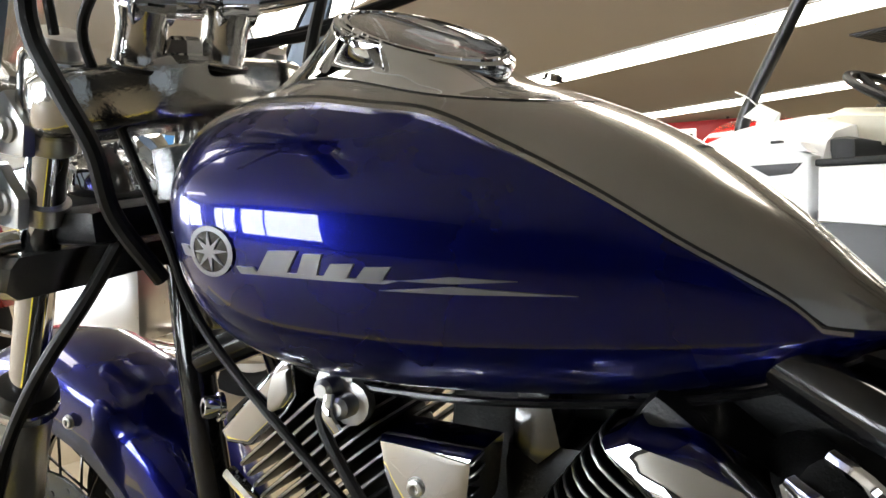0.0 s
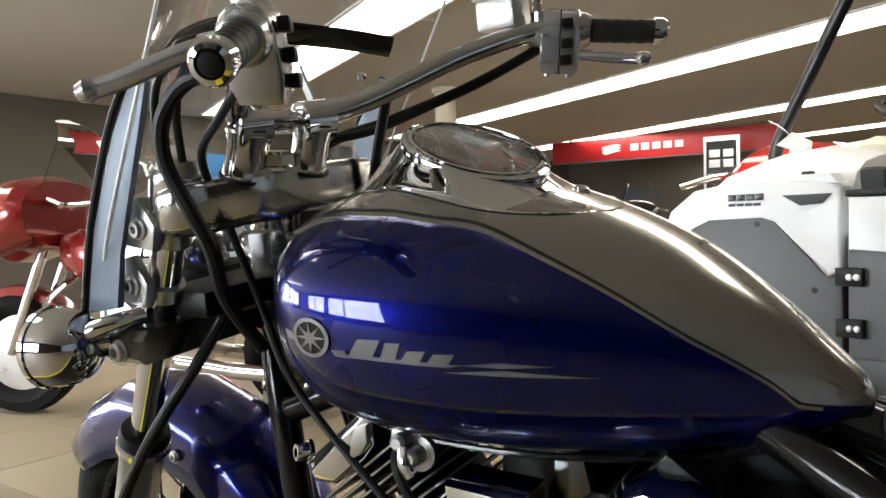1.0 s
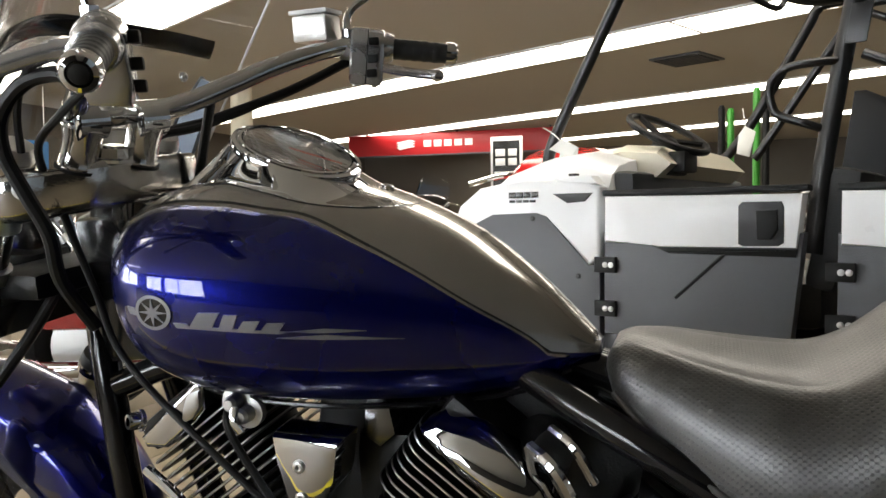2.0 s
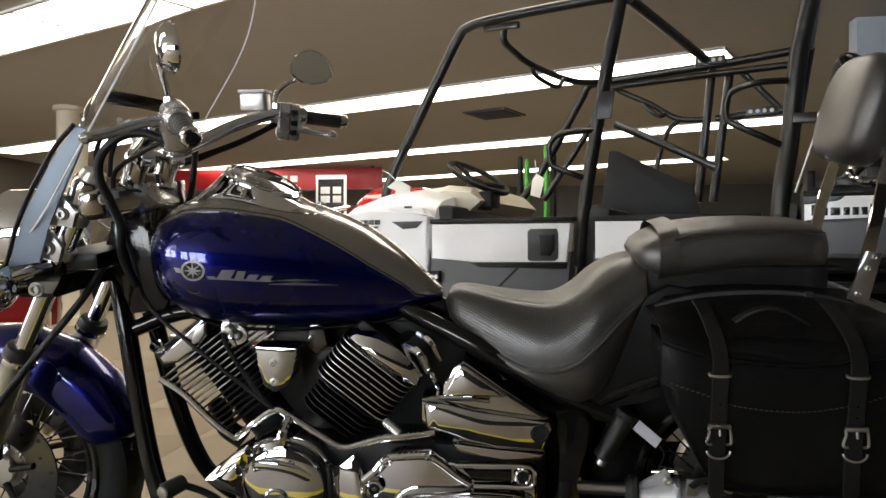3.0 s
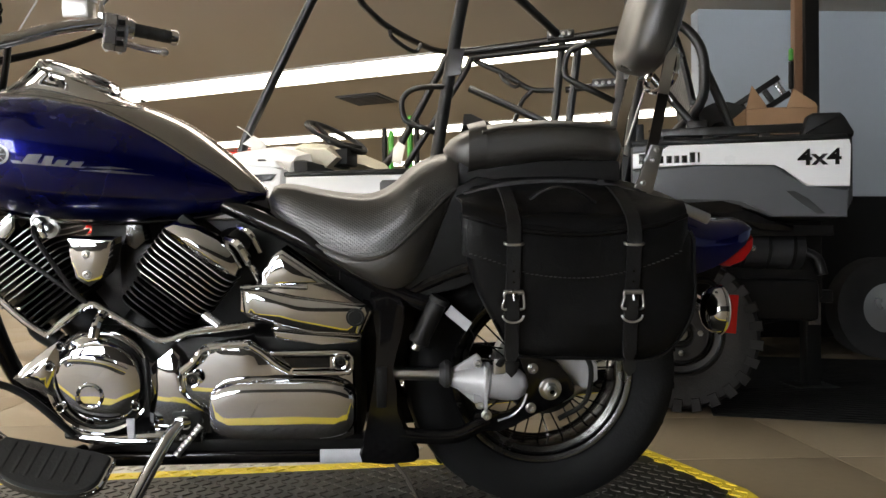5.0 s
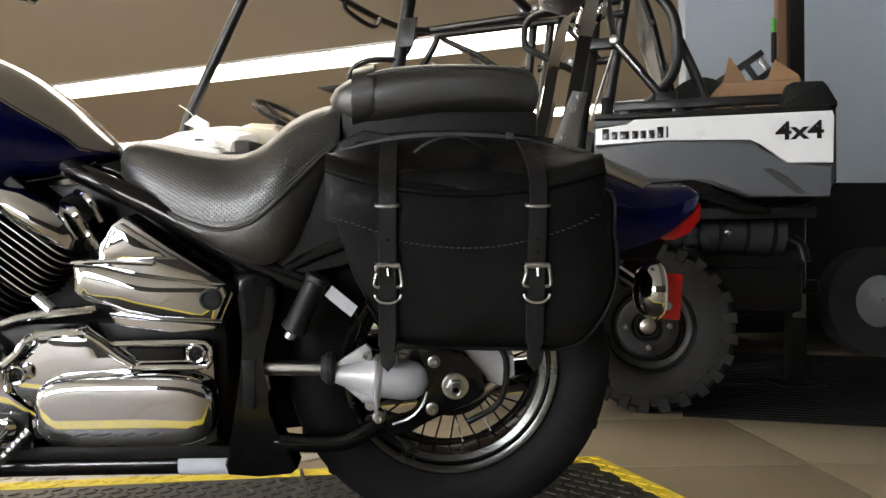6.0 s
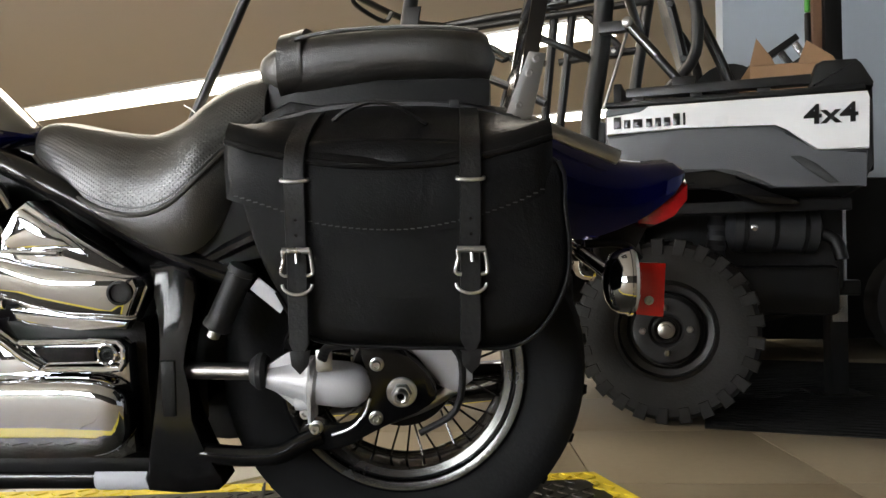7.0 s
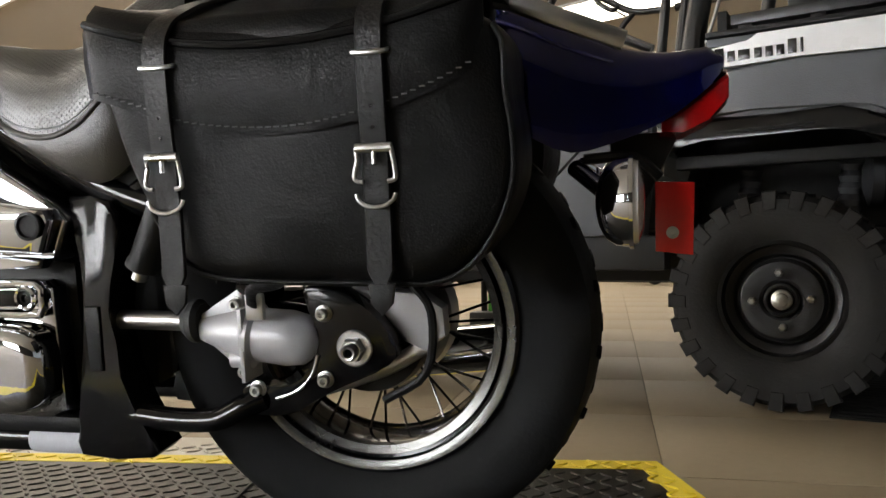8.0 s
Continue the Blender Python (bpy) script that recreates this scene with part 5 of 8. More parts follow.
    ms = part("mirror", tube(stalk, 0.0065, 12, 4), CHROME, BARS, "teardrop chrome mirror on a stalk")
    part("stalk_nut", lathe([(0, 0.011), (0.014, 0.011), (0.016, 0.008)], stalk[0], (0, 0, 1), 6), CHROME, ms)
    ax = ax.normalized()
    qq = ax.to_track_quat("Z", "Y").to_matrix().to_4x4()
    sh = lathe([(-0.022, 0.006), (-0.018, 0.035), (-0.007, 0.049), (0.004, 0.053), (0.006, 0.05)], (0, 0, 0), (0, 0, 1), 40)
    for v in sh.verts:
        v.co.x *= 1.05 - 0.2 * (v.co.y / 0.053)
        v.co.y *= 0.9
    bmesh.ops.transform(sh, matrix=Matrix.Translation(mc2) @ qq, verts=sh.verts)
    part("mirror_shell", sh, CHROME, ms)
    gl = lathe([(0.004, 0.05), (0.0065, 0.049), (0.0068, 0.0)], (0, 0, 0), (0, 0, 1), 40)
    for v in gl.verts:
        v.co.x *= 1.05 - 0.2 * (v.co.y / 0.053)
        v.co.y *= 0.9
    bmesh.ops.transform(gl, matrix=Matrix.Translation(mc2) @ qq, verts=gl.verts)
    part("mirror_glass", gl, MIRROR, ms)
    rm = lathe([(0.004, 0.0535), (0.0075, 0.0525), (0.0085, 0.0495), (0.006, 0.048)], (0, 0, 0), (0, 0, 1), 40, closed=True)
    for v in rm.verts:
        v.co.x *= 1.05 - 0.2 * (v.co.y / 0.053)
        v.co.y *= 0.9
    bmesh.ops.transform(rm, matrix=Matrix.Translation(mc2) @ qq, verts=rm.verts)
    part("mirror_rim", rm, CHROME, ms)
part("kill_switch", box(-1.07, -1.05, 0.335, 0.352, 1.186, 1.198, 0.002), RED, BARS)
mcyl = part("brake_reservoir", box(-1.165, -1.1, 0.27, 0.325, 1.18, 1.225, 0.006), ALLOY, BARS, "square alloy brake fluid reservoir")
part("lid", box(-1.168, -1.097, 0.267, 0.328, 1.2255, 1.233, 0.002), SIGNWHITE, mcyl)
for i, pts in enumerate((
        [(-1.13, -0.235, 1.1), (-1.17, -0.236, 1.113), (-1.215, -0.24, 1.106), (-1.255, -0.24, 1.073), (-1.266, -0.235, 1.03), (-1.252, -0.225, 0.98), (-1.242, -0.21, 0.93), (-1.255, -0.19, 0.87), (-1.25, -0.15, 0.8)],
        [(-1.12, -0.24, 1.1), (-1.2, -0.21, 1.07), (-1.262, -0.19, 1.03), (-1.268, -0.16, 0.95), (-1.262, -0.13, 0.84), (-1.24, -0.12, 0.75), (-1.12, -0.135, 0.65), (-0.96, -0.146, 0.53)],
        [(-1.08, 0.32, 1.15), (-1.15, 0.22, 1.1), (-1.23, 0.12, 1.06), (-1.31, 0.05, 1.03), (-1.35, 0.0, 0.95)],
        [(-1.1, 0.31, 1.14), (-1.17, 0.2, 1.09), (-1.24, 0.1, 1.05), (-1.3, 0.02, 1.03), (-1.33, 0.0, 0.95)],
        [(-1.14, -0.255, 1.13), (-1.2, -0.245, 1.12), (-1.235, -0.235, 1.08), (-1.25, -0.225, 1.03)],
        [(-1.15, -0.26, 1.13), (-1.23, -0.25, 1.12), (-1.265, -0.24, 1.08), (-1.27, -0.23, 1.03)],
        [(-1.21, 0.09, 1.09), (-1.2, 0.05, 1.03), (-1.21, 0.03, 0.96), (-1.27, 0.02, 0.88)],
        [(-1.33, -0.13, 0.84), (-1.36, -0.16, 0.78), (-1.42, -0.19, 0.7), (-1.5, -0.195, 0.61), (-1.58, -0.18, 0.52), (-1.63, -0.15, 0.44)])):
    part("cable", tube(pts, (0.009, 0.005, 0.008, 0.0065, 0.0045, 0.0045, 0.0075, 0.008)[i], 10, 6), BLACKMATT, BARS, "black control cable")

# ---- screen ----
def screen_x(y, z):
    return -1.59 + (z - 0.85) * 0.66 + 0.13 * (y / 0.24) ** 2


def screen_grid(n, m):
    out = []
    for i in range(n + 1):
        t = i / n
        z = 0.83 + 0.78 * t
        w = 0.245 * (0.72 + 0.28 * math.sin(min(1, t / 0.2) * math.pi / 2)) * (1.0 if t < 0.55 else math.sqrt(max(0.02, 1 - ((t - 0.55) / 0.46) ** 2.2)))
        out.append([(w * (2 * j / m - 1), z - (0.05 * (1 - (2 * j / m - 1) ** 2) if i == 0 else 0) * -1) for j in range(m + 1)])
    return out


bm = bmesh.new()
fa, ba = [], []
for r in screen_grid(22, 20):
    fa.append(ring(bm, [V(screen_x(y, z), y, z) for y, z in r]))
    ba.append(ring(bm, [V(screen_x(y, z) + 0.004, y, z) for y, z in r]))
for g_ in (fa, ba):
    for a, b in zip(g_, g_[1:]):
        bridge(bm, a, b, False)
for i in range(len(fa) - 1):
    for k in (0, -1):
        bm.faces.new((fa[i][k], fa[i + 1][k], ba[i + 1][k], ba[i][k]))
for i in (0, -1):
    for k in range(20):
        bm.faces.new((fa[i][k], fa[i][k + 1], ba[i][k + 1], ba[i][k]))
SC = part("windscreen", bm, SCREEN, MOTO, "tall clear acrylic windscreen on grey brackets")
SC.visible_shadow = False
g_ = screen_grid(22, 20)
rimline = [g_[i][0] for i in range(23)] + [g_[-1][j] for j in range(1, 20)] + [g_[i][-1] for i in range(22, -1, -1)]
# pale tube paints the light that shows along the screen's edge
part("screen_edge", tube([V(screen_x(y, z) + 0.002, y, z) for y, z in rimline], 0.0024, 6, 1), EDGE, SC, "pale tube painting the bright glow along the acrylic's edge")
for s in (-1, 1):
    part("side_bracket", plate([(-1.475, 0.852), (-1.405, 0.862), (-1.385, 0.93), (-1.31, 1.07), (-1.285, 1.12), (-1.308, 1.13), (-1.36, 1.07), (-1.43, 0.96)], s * 0.222 - 0.01, s * 0.214 - 0.01, 0.002), BLUEGREY, SC, "blue grey painted side bracket")
    part("bracket_edge", tube([(-1.481, s * 0.223 - 0.01, 0.85), (-1.436, s * 0.223 - 0.01, 0.96), (-1.365, s * 0.223 - 0.01, 1.075), (-1.311, s * 0.223 - 0.01, 1.132)], 0.005, 8, 4), BLACKMATT, SC)
part("cross_strap", tube([(-1.29, -0.21, 1.14), (-1.325, -0.15, 1.172), (-1.35, -0.06, 1.198), (-1.35, 0.06, 1.198), (-1.325, 0.15, 1.19), (-1.285, 0.21, 1.175)], 0.018, 12, 5, flat=0.3), BLACKGLOSS, SC)
part("strut", tube([(-1.38, 0.1, 1.155), (-1.36, 0.11, 1.08), (-1.345, 0.12, 1.0)], 0.008, 8, 3, flat=0.5), STEEL, SC)
for s in (-0.9, -0.3, 0.3, 0.9):
    y = s * 0.2
    part("screen_bolt", bolt(screen_x(y, 1.16 - 0.03 * abs(s)) + 0.004, y, 1.16 - 0.03 * abs(s), 0.007, 0.006, (1, 0, 0)), STEEL, SC)

# ---- seats and backrest ----
ST = [(-0.612, 0.752), (-0.6, 0.775), (-0.56, 0.783), (-0.5, 0.777), (-0.44, 0.77), (-0.385, 0.768), (-0.34, 0.785), (-0.3, 0.816), (-0.26, 0.838), (-0.22, 0.848), (-0.2, 0.842)]
SB = [(-0.612, 0.742), (-0.6, 0.72), (-0.56, 0.692), (-0.5, 0.655), (-0.44, 0.632), (-0.385, 0.628), (-0.34, 0.645), (-0.3, 0.68), (-0.26, 0.72), (-0.22, 0.76), (-0.2, 0.775)]
SW = [(-0.612, 0.03), (-0.6, 0.06), (-0.56, 0.095), (-0.5, 0.13), (-0.44, 0.155), (-0.385, 0.165), (-0.34, 0.168), (-0.3, 0.165), (-0.26, 0.15), (-0.2, 0.13)]
rings = []
for k in range(40):
    x = -0.612 + 0.412 * k / 39
    t, b, w = curve(x, ST), curve(x, SB), curve(x, SW)
    o = []
    for j in range(25):
        u = math.pi * j / 24
        c, s2 = math.cos(u), math.sin(u)
        dish = -0.012 * (1 - (c * c)) * math.sin(math.pi * min(1, max(0, (x + 0.6) / 0.3)))
        o.append(V(x, -w * math.copysign(abs(c) ** 0.8, c), b + (t - b) * abs(s2) ** 0.75 + (dish if abs(c) < 0.5 else 0)))
    rings.append(o)
SEAT = part("rider_seat", loft(rings), PERF, MOTO, "black scooped rider seat with perforated vinyl sides", 60)
# smooth lower skirt under the piping
SK = [(-0.6, 0.728), (-0.55, 0.678), (-0.48, 0.632), (-0.42, 0.598), (-0.36, 0.572), (-0.32, 0.568), (-0.28, 0.6), (-0.24, 0.68), (-0.205, 0.765)]
for s in (-1, 1):
    rows = []
    for k in range(26):
        x = -0.598 + 0.39 * k / 25
        w, b, d = curve(x, SW), curve(x, SB), curve(x, SK)
        rows.append([V(x, s * (w + 0.001) * f, z) for f, z in ((1.0, b + 0.004), (1.01, b - (b - d) * 0.35), (0.97, b - (b - d) * 0.75), (0.9, d), (0.5, d + 0.01), (0.5, b))])
    part("seat_skirt", loft(rows), VINYL, SEAT, "smooth black vinyl seat skirt")
    part("piping", tube([V(x, s * (curve(x, SW) + 0.002), curve(x, SB) + 0.003) for x in [-0.6 + 0.395 * k / 15 for k in range(16)]], 0.004, 8, 2), VINYL, SEAT)
    part("stitching", tube([V(x, s * (curve(x, SW) - 0.001), curve(x, SB) + 0.014) for x in [-0.58 + 0.37 * k / 15 for k in range(16)]], 0.0014, 6, 2), THREAD, SEAT)


def cushion(cx, cz, lx, hz, wy, tilt, n1=3.2):
    bm = bmesh.new()
    rs = []
    for i in range(15):
        v = -math.pi / 2 + math.pi * i / 14
        rs.append(ring(bm, [V(cx, 0, cz) + Euler((0, radians(tilt), 0)).to_matrix() @ V(lx * math.copysign(abs(math.cos(v)) ** (2 / n1) * abs(math.cos(u)) ** (2 / n1), math.cos(u)), wy * math.copysign(abs(math.cos(v)) ** (2 / n1) * abs(math.sin(u)) ** (2 / n1), math.sin(u)), hz * math.copysign(abs(math.sin(v)) ** (2 / n1), v)) for u in [2 * math.pi * k / 36 for k in range(36)]]))
    for a, b in zip(rs, rs[1:]):
        bridge(bm, a, b)
    bmesh.ops.remove_doubles(bm, verts=bm.verts, dist=1e-5)
    return bm


PT = [(-0.222, 0.86), (-0.21, 0.878), (-0.17, 0.9), (-0.1, 0.916), (0.0, 0.922), (0.08, 0.92), (0.13, 0.915), (0.152, 0.9), (0.158, 0.87)]
PB = [(-0.222, 0.85), (-0.21, 0.825), (-0.17, 0.802), (-0.1, 0.808), (0.0, 0.825), (0.08, 0.828), (0.13, 0.826), (0.152, 0.83), (0.158, 0.86)]
rings = []
for k in range(34):
    x = -0.222 + 0.38 * k / 33
    t, b = curve(x, PT), curve(x, PB)
    w = 0.135 * (1 - abs((x + 0.03) / 0.195) ** 6) ** 0.3 if abs((x + 0.03) / 0.195) < 1 else 0.05
    w = max(w, 0.05)
    m_, hh = (t + b) / 2, (t - b) / 2
    rings.append([V(x, w * math.copysign(abs(math.sin(u)) ** 0.62, math.sin(u)), m_ + hh * math.copysign(abs(math.cos(u)) ** 0.7, math.cos(u))) for u in [2 * math.pi * j / 32 for j in range(32)]])
part("seat_base", box(-0.2, 0.15, -0.112, 0.112, 0.765, 0.835, 0.012), BLACKMATT, MOTO, "black base under the pillion seat")
PIL = part("pillion_seat", loft(rings), VINYL, MOTO, "black padded vinyl pillion seat", 60)
part("band", loft([[V(x, 0.1385 * math.copysign(abs(math.sin(u)) ** 0.62, math.sin(u)), 0.856 + 0.0575 * math.copysign(abs(math.cos(u)) ** 0.7, math.cos(u)) + (x + 0.17) * 0.25) for u in [2 * math.pi * j / 32 for j in range(32)]] for x in (-0.178, -0.172, -0.146, -0.14)], cap=False), VINYL, PIL, "sewn cross band")
for s in (-1, 1):
    part("welt", tube([V(x, s * 0.134, curve(x, PT) - 0.014) for x in [-0.15 + 0.28 * k / 8 for k in range(9)]], 0.0035, 6, 2), VINYL, PIL)
BR = part("backrest_pad", cushion(0.234, 1.138, 0.05, 0.112, 0.125, 15), VINYL, MOTO, "black padded vinyl backrest", 60)
part("welt", loft([[V(0.234, 0, 1.138) + Euler((0, radians(15), 0)).to_matrix() @ V(0.024 + dx, 0.1265 * math.copysign(abs(math.cos(a)) ** 0.62, math.cos(a)), 0.1095 * math.copysign(abs(math.sin(a)) ** 0.62, math.sin(a))) for a in [2 * math.pi * k / 40 for k in range(40)]] for dx in (-0.003, 0.003)], cap=False), VINYL, BR)
SIS = part("sissy_bar", tube([(0.275, -0.07, 1.06), (0.262, -0.095, 1.01), (0.258, 0, 0.99), (0.262, 0.095, 1.01), (0.275, 0.07, 1.06)], 0.008, 10, 5), CHROME, MOTO, "flat chrome backrest bar with bolts")
for s in (-1, 1):
    y = s * 0.137
    fb = bmesh.new()
    path = [(0.188, 0.77), (0.205, 0.84), (0.222, 0.94), (0.24, 1.03), (0.258, 1.075)]
    loft([[V(x - 0.011, y + dy, z + 0.004), V(x + 0.011, y + dy, z - 0.004)] + [V(x + 0.011, y + dy + 0.006, z - 0.004), V(x - 0.011, y + dy + 0.006, z + 0.004)] for (x, z), dy in zip(path, (0, 0, 0, -s * 0.012, -s * 0.04))], bm=fb)
    part("side_bar", fb, CHROME, SIS)
    part("foot_plate", plate([(0.166, 0.764), (0.21, 0.768), (0.231, 0.865), (0.206, 0.868)], y - 0.008 if s < 0 else y + 0.014, y - 0.001 if s < 0 else y + 0.007, 0.002), STEEL, SIS)
    for x, z in ((0.19, 0.788), (0.206, 0.836), (0.216, 0.858)):
        part("bolt", bolt(x, y - 0.008 if s < 0 else y + 0.014, z, 0.0055, 0.005, (0, s, 0)), STEEL, SIS)

# ---- saddlebag ----
BODY = [(-0.2, 0.75), (-0.19, 0.675), (-0.169, 0.602), (-0.142, 0.547), (-0.112, 0.5), (-0.07, 0.485), (0.0, 0.48), (0.1, 0.478), (0.17, 0.48), (0.214, 0.512), (0.244, 0.578), (0.24, 0.66), (0.212, 0.74), (0.0, 0.76)]


def saddlebag(s):
    bm = bmesh.new()
    o = smoothed([V(x, 0, z) for x, z in BODY] + [V(BODY[0][0], 0, BODY[0][1])], 5)[:-1]
    cx, cz = 0.025, 0.62
    prev = None
    for y, sc in ((0.2, 0.94), (0.22, 0.985), (0.26, 1.0), (0.36, 1.0), (0.405, 0.995), (0.422, 0.975), (0.431, 0.94), (0.436, 0.8), (0.438, 0.5)):
        r = ring(bm, [V(cx + (p.x - cx) * sc, s * (y + 0.004 * math.sin(p.x * 31 + p.z * 17) * (1 if sc < 0.97 else 0)), cz + (p.z - cz) * sc) for p in o])
        if prev:
            bridge(bm, prev, r)
        else:
            bm.faces.new(r)
        prev = r
    bm.faces.new(prev)
    bag = part("saddlebag", bm, LEATHER, MOTO, "black leather saddlebag with two buckled straps", 60)
    # piping round the outer edge
    part("piping", tube([V(cx + (p.x - cx) * 0.985, s * 0.424, cz + (p.z - cz) * 0.985) for p in o[14:60]], 0.003, 8, 1), LEATHER, bag)
    # lid: a bent sheet over the top that hangs down the outer side
    edge = [(-0.205, 0.682), (-0.17, 0.672), (-0.128, 0.658), (-0.079, 0.641), (0.02, 0.633), (0.098, 0.644), (0.175, 0.668), (0.22, 0.69)]

    def lid_at(x):
        """Rounding at the ends, height of the back, of the front welt, and the front's distance from the wheel."""
        e = min(1.0, abs((x - 0.007) / 0.2125))
        return e, 0.812 - 0.03 * e ** 2.2, 0.716 + 0.036 * e ** 2, 0.425 + 0.022 * max(0.25, (1 - e ** 8) ** 0.5)

    rows = []
    for k in range(34):
        x = -0.205 + 0.424 * k / 33
        e, zb, zw, yo = lid_at(x)
        low = curve(x, edge)
        puff = 0.008 * math.sin(x * 23) * (1 - e)
        prof = [(0.2, zb), (0.24, zb - 0.001)] + [(0.24 + (yo - 0.27) * f, zb + (zw + 0.03 - zb) * f ** 1.25 + puff * math.sin(f * 3)) for f in (0.25, 0.5, 0.75, 1.0)]
        prof += [(yo - 0.012, zw + 0.016), (yo, zw - 0.004), (yo + 0.002, (zw + low) / 2), (yo - 0.001, low + 0.012), (yo - 0.002, low)]
        rows.append([V(x, s * y, z) for y, z in prof] + [V(x, s * (y - 0.006), z - (0.006 if i < 7 else -0.001)) for i, (y, z) in reversed(list(enumerate(prof)))])
    lid = part("lid", loft(rows), LEATHER, bag, "leather flap with stitched edge", 60)
    part("lid_welt", tube([V(x, s * (lid_at(x)[3] - 0.003), lid_at(x)[2] + 0.006) for x in [-0.203 + 0.42 * k / 18 for k in range(19)]], 0.0045, 8, 2), LEATHER, bag)
    st = box(-0.0028, 0.0028, -0.0007, 0.0007, -0.0007, 0.0007)
    first_st = None
    for k in range(46):
        x = -0.19 + 0.395 * k / 45
        y = lid_at(x)[3] + 0.001
        m = pose(x, s * (y - 0.0002), curve(x, edge) + 0.008)
        if first_st is None:
            first_st = part("stitch", st, THREAD, bag)
            first_st.matrix_basis = m
        else:
            again(first_st, bag, m)
    part("zip", tube([V(-0.19, s * 0.235, 0.785), V(-0.1, s * 0.235, 0.806), V(0.0, s * 0.235, 0.812), V(0.1, s * 0.235, 0.806), V(0.19, s * 0.235, 0.785)], 0.007, 8, 5, flat=0.7), DARKGREY, bag, "coarse black zip")
    part("zip_pull", box(0.085, 0.1, s * 0.243 - 0.004, s * 0.243 + 0.004, 0.806, 0.818, 0.002), DARKGREY, bag)
    part("inner_pouch", loft([[V(x, s * y, z) for y, z in ((0.12, 0.7), (0.12, 0.8 - d), (0.17, 0.825 - d), (0.225, 0.812 - d), (0.24, 0.78 - d), (0.24, 0.7))] for x, d in ((-0.19, 0.035), (-0.17, 0.015), (-0.1, 0.004), (0.0, 0.0), (0.1, 0.004), (0.18, 0.016), (0.2, 0.035))]), LEATHER, bag)
    for x in (-0.111, 0.113):
        w = 0.0138
        pr = [(0.25, 0.803), (0.3, 0.797), (0.36, 0.782), (0.4, 0.768), (0.435, 0.752), (0.4535, 0.728), (0.455, 0.69), (0.4535, 0.65), (0.449, 0.6), (0.449, 0.53), (0.451, 0.482)]
        if x < 0:
            pr = [(y, z - 0.004) for y, z in pr]
        path = smoothed([V(x + 0.01 * (z - 0.7) * 0.6, s * y, z) for y, z in pr], 3)
        rg = []
        for i, p in enumerate(path):
            d = (path[min(i + 1, len(path) - 1)] - path[max(i - 1, 0)]).normalized()
            nn = V(0, d.z, -d.y) * s
            nn = -nn if nn.y * s < 0 and abs(nn.y) > abs(nn.z) else nn
            nn = V(0, abs(d.z) * s, abs(d.y)).normalized()
            ww = w * (0.45 if i == len(path) - 1 else 1)
            rg.append([p + V(-ww, 0, 0), p + V(-ww * 0.9, 0, 0) + nn * 0.003, p + V(ww * 0.9, 0, 0) + nn * 0.003, p + V(ww, 0, 0), p + V(ww, 0, 0) - nn * 0.001, p + V(-ww, 0, 0) - nn * 0.001])
        stp = part("strap", loft(rg), STRAP, bag, "grained leather strap")
        part("strap_tip", plate([(x - 0.0138, 0.484), (x + 0.0132, 0.484), (x + 0.01, 0.464), (x - 0.001, 0.452), (x - 0.012, 0.464)], s * 0.4545, s * 0.449, 0.001), STRAP, stp)
        for zz in (0.655, 0.635):
            part("punch_hole", lathe([(0, 0.0022), (0.0006, 0.002)], (x, s * 0.4565, zz), (0, s, 0), 8), DECALBLACK, stp)
        bz, by = 0.604, s * 0.4575
        fr_ = bmesh.new()
        hw, hh = 0.0205, 0.0155
        loop = smoothed([V(x + dx * hw, by, bz - 0.004 + dz * hh) for dx, dz in ((-0.8, 0.3), (-0.85, 0.9), (-0.7, 1), (0.7, 1), (0.85, 0.9), (1, -0.7), (0.85, -1), (0.6, -1.05))], 3)
        tube(loop, 0.0025, 8, 1, fr_)
        loop = smoothed([V(x + dx * hw, by, bz - 0.004 + dz * hh) for dx, dz in ((-0.8, 0.3), (-1.0, -0.7), (-0.85, -1), (-0.6, -1.05))], 3)
        tube(loop, 0.0025, 8, 1, fr_)
        bk = part("buckle", fr_, STEEL, bag, "worn steel roller buckle")
        part("roller", tube([(x - 0.018, by, bz + 0.0118), (x + 0.018, by, bz + 0.0118)], 0.0045, 10, 1), STEEL, bk)
        part("prong", tube([(x, by, bz + 0.0115), (x + 0.001, by + s * 0.003, bz - 0.004)], 0.0024, 8, 1), STEEL, bk)
        loop = [V(x + 0.0195 * math.cos(a), s * 0.4565 + s * 0.004 * abs(math.sin(a)), 0.572 - 0.008 * abs(math.sin(a)) * (1.6 if math.sin(a) > 0 else 0)) for a in [math.pi * k / 14 for k in range(15)]]
        part("keeper_ring", tube(loop, 0.0021, 8, 1), STEEL, bag)
        part("keeper_ring", tube([V(x - 0.017, s * 0.446, 0.707), V(x - 0.0158, s * 0.4565, 0.705), V(x, s * 0.459, 0.704), V(x + 0.0158, s * 0.4565, 0.705), V(x + 0.017, s * 0.446, 0.707)], 0.0026, 8, 3), STEEL, bag)
    hp = smoothed([V(-0.07, s * 0.365, 0.782), V(-0.05, s * 0.368, 0.796), V(-0.02, s * 0.37, 0.806), V(0.01, s * 0.37, 0.802), V(0.035, s * 0.368, 0.788), V(0.055, s * 0.365, 0.776)], 5)
    rg = []
    for i, p in enumerate(hp):
        d = (hp[min(i + 1, len(hp) - 1)] - hp[max(i - 1, 0)]).normalized()
        u = V(-d.z, 0, d.x)
        rg.append([p + V(0, -0.014, 0), p + V(0, -0.012, 0) + u * 0.004, p + V(0, 0.012, 0) + u * 0.004, p + V(0, 0.014, 0)])
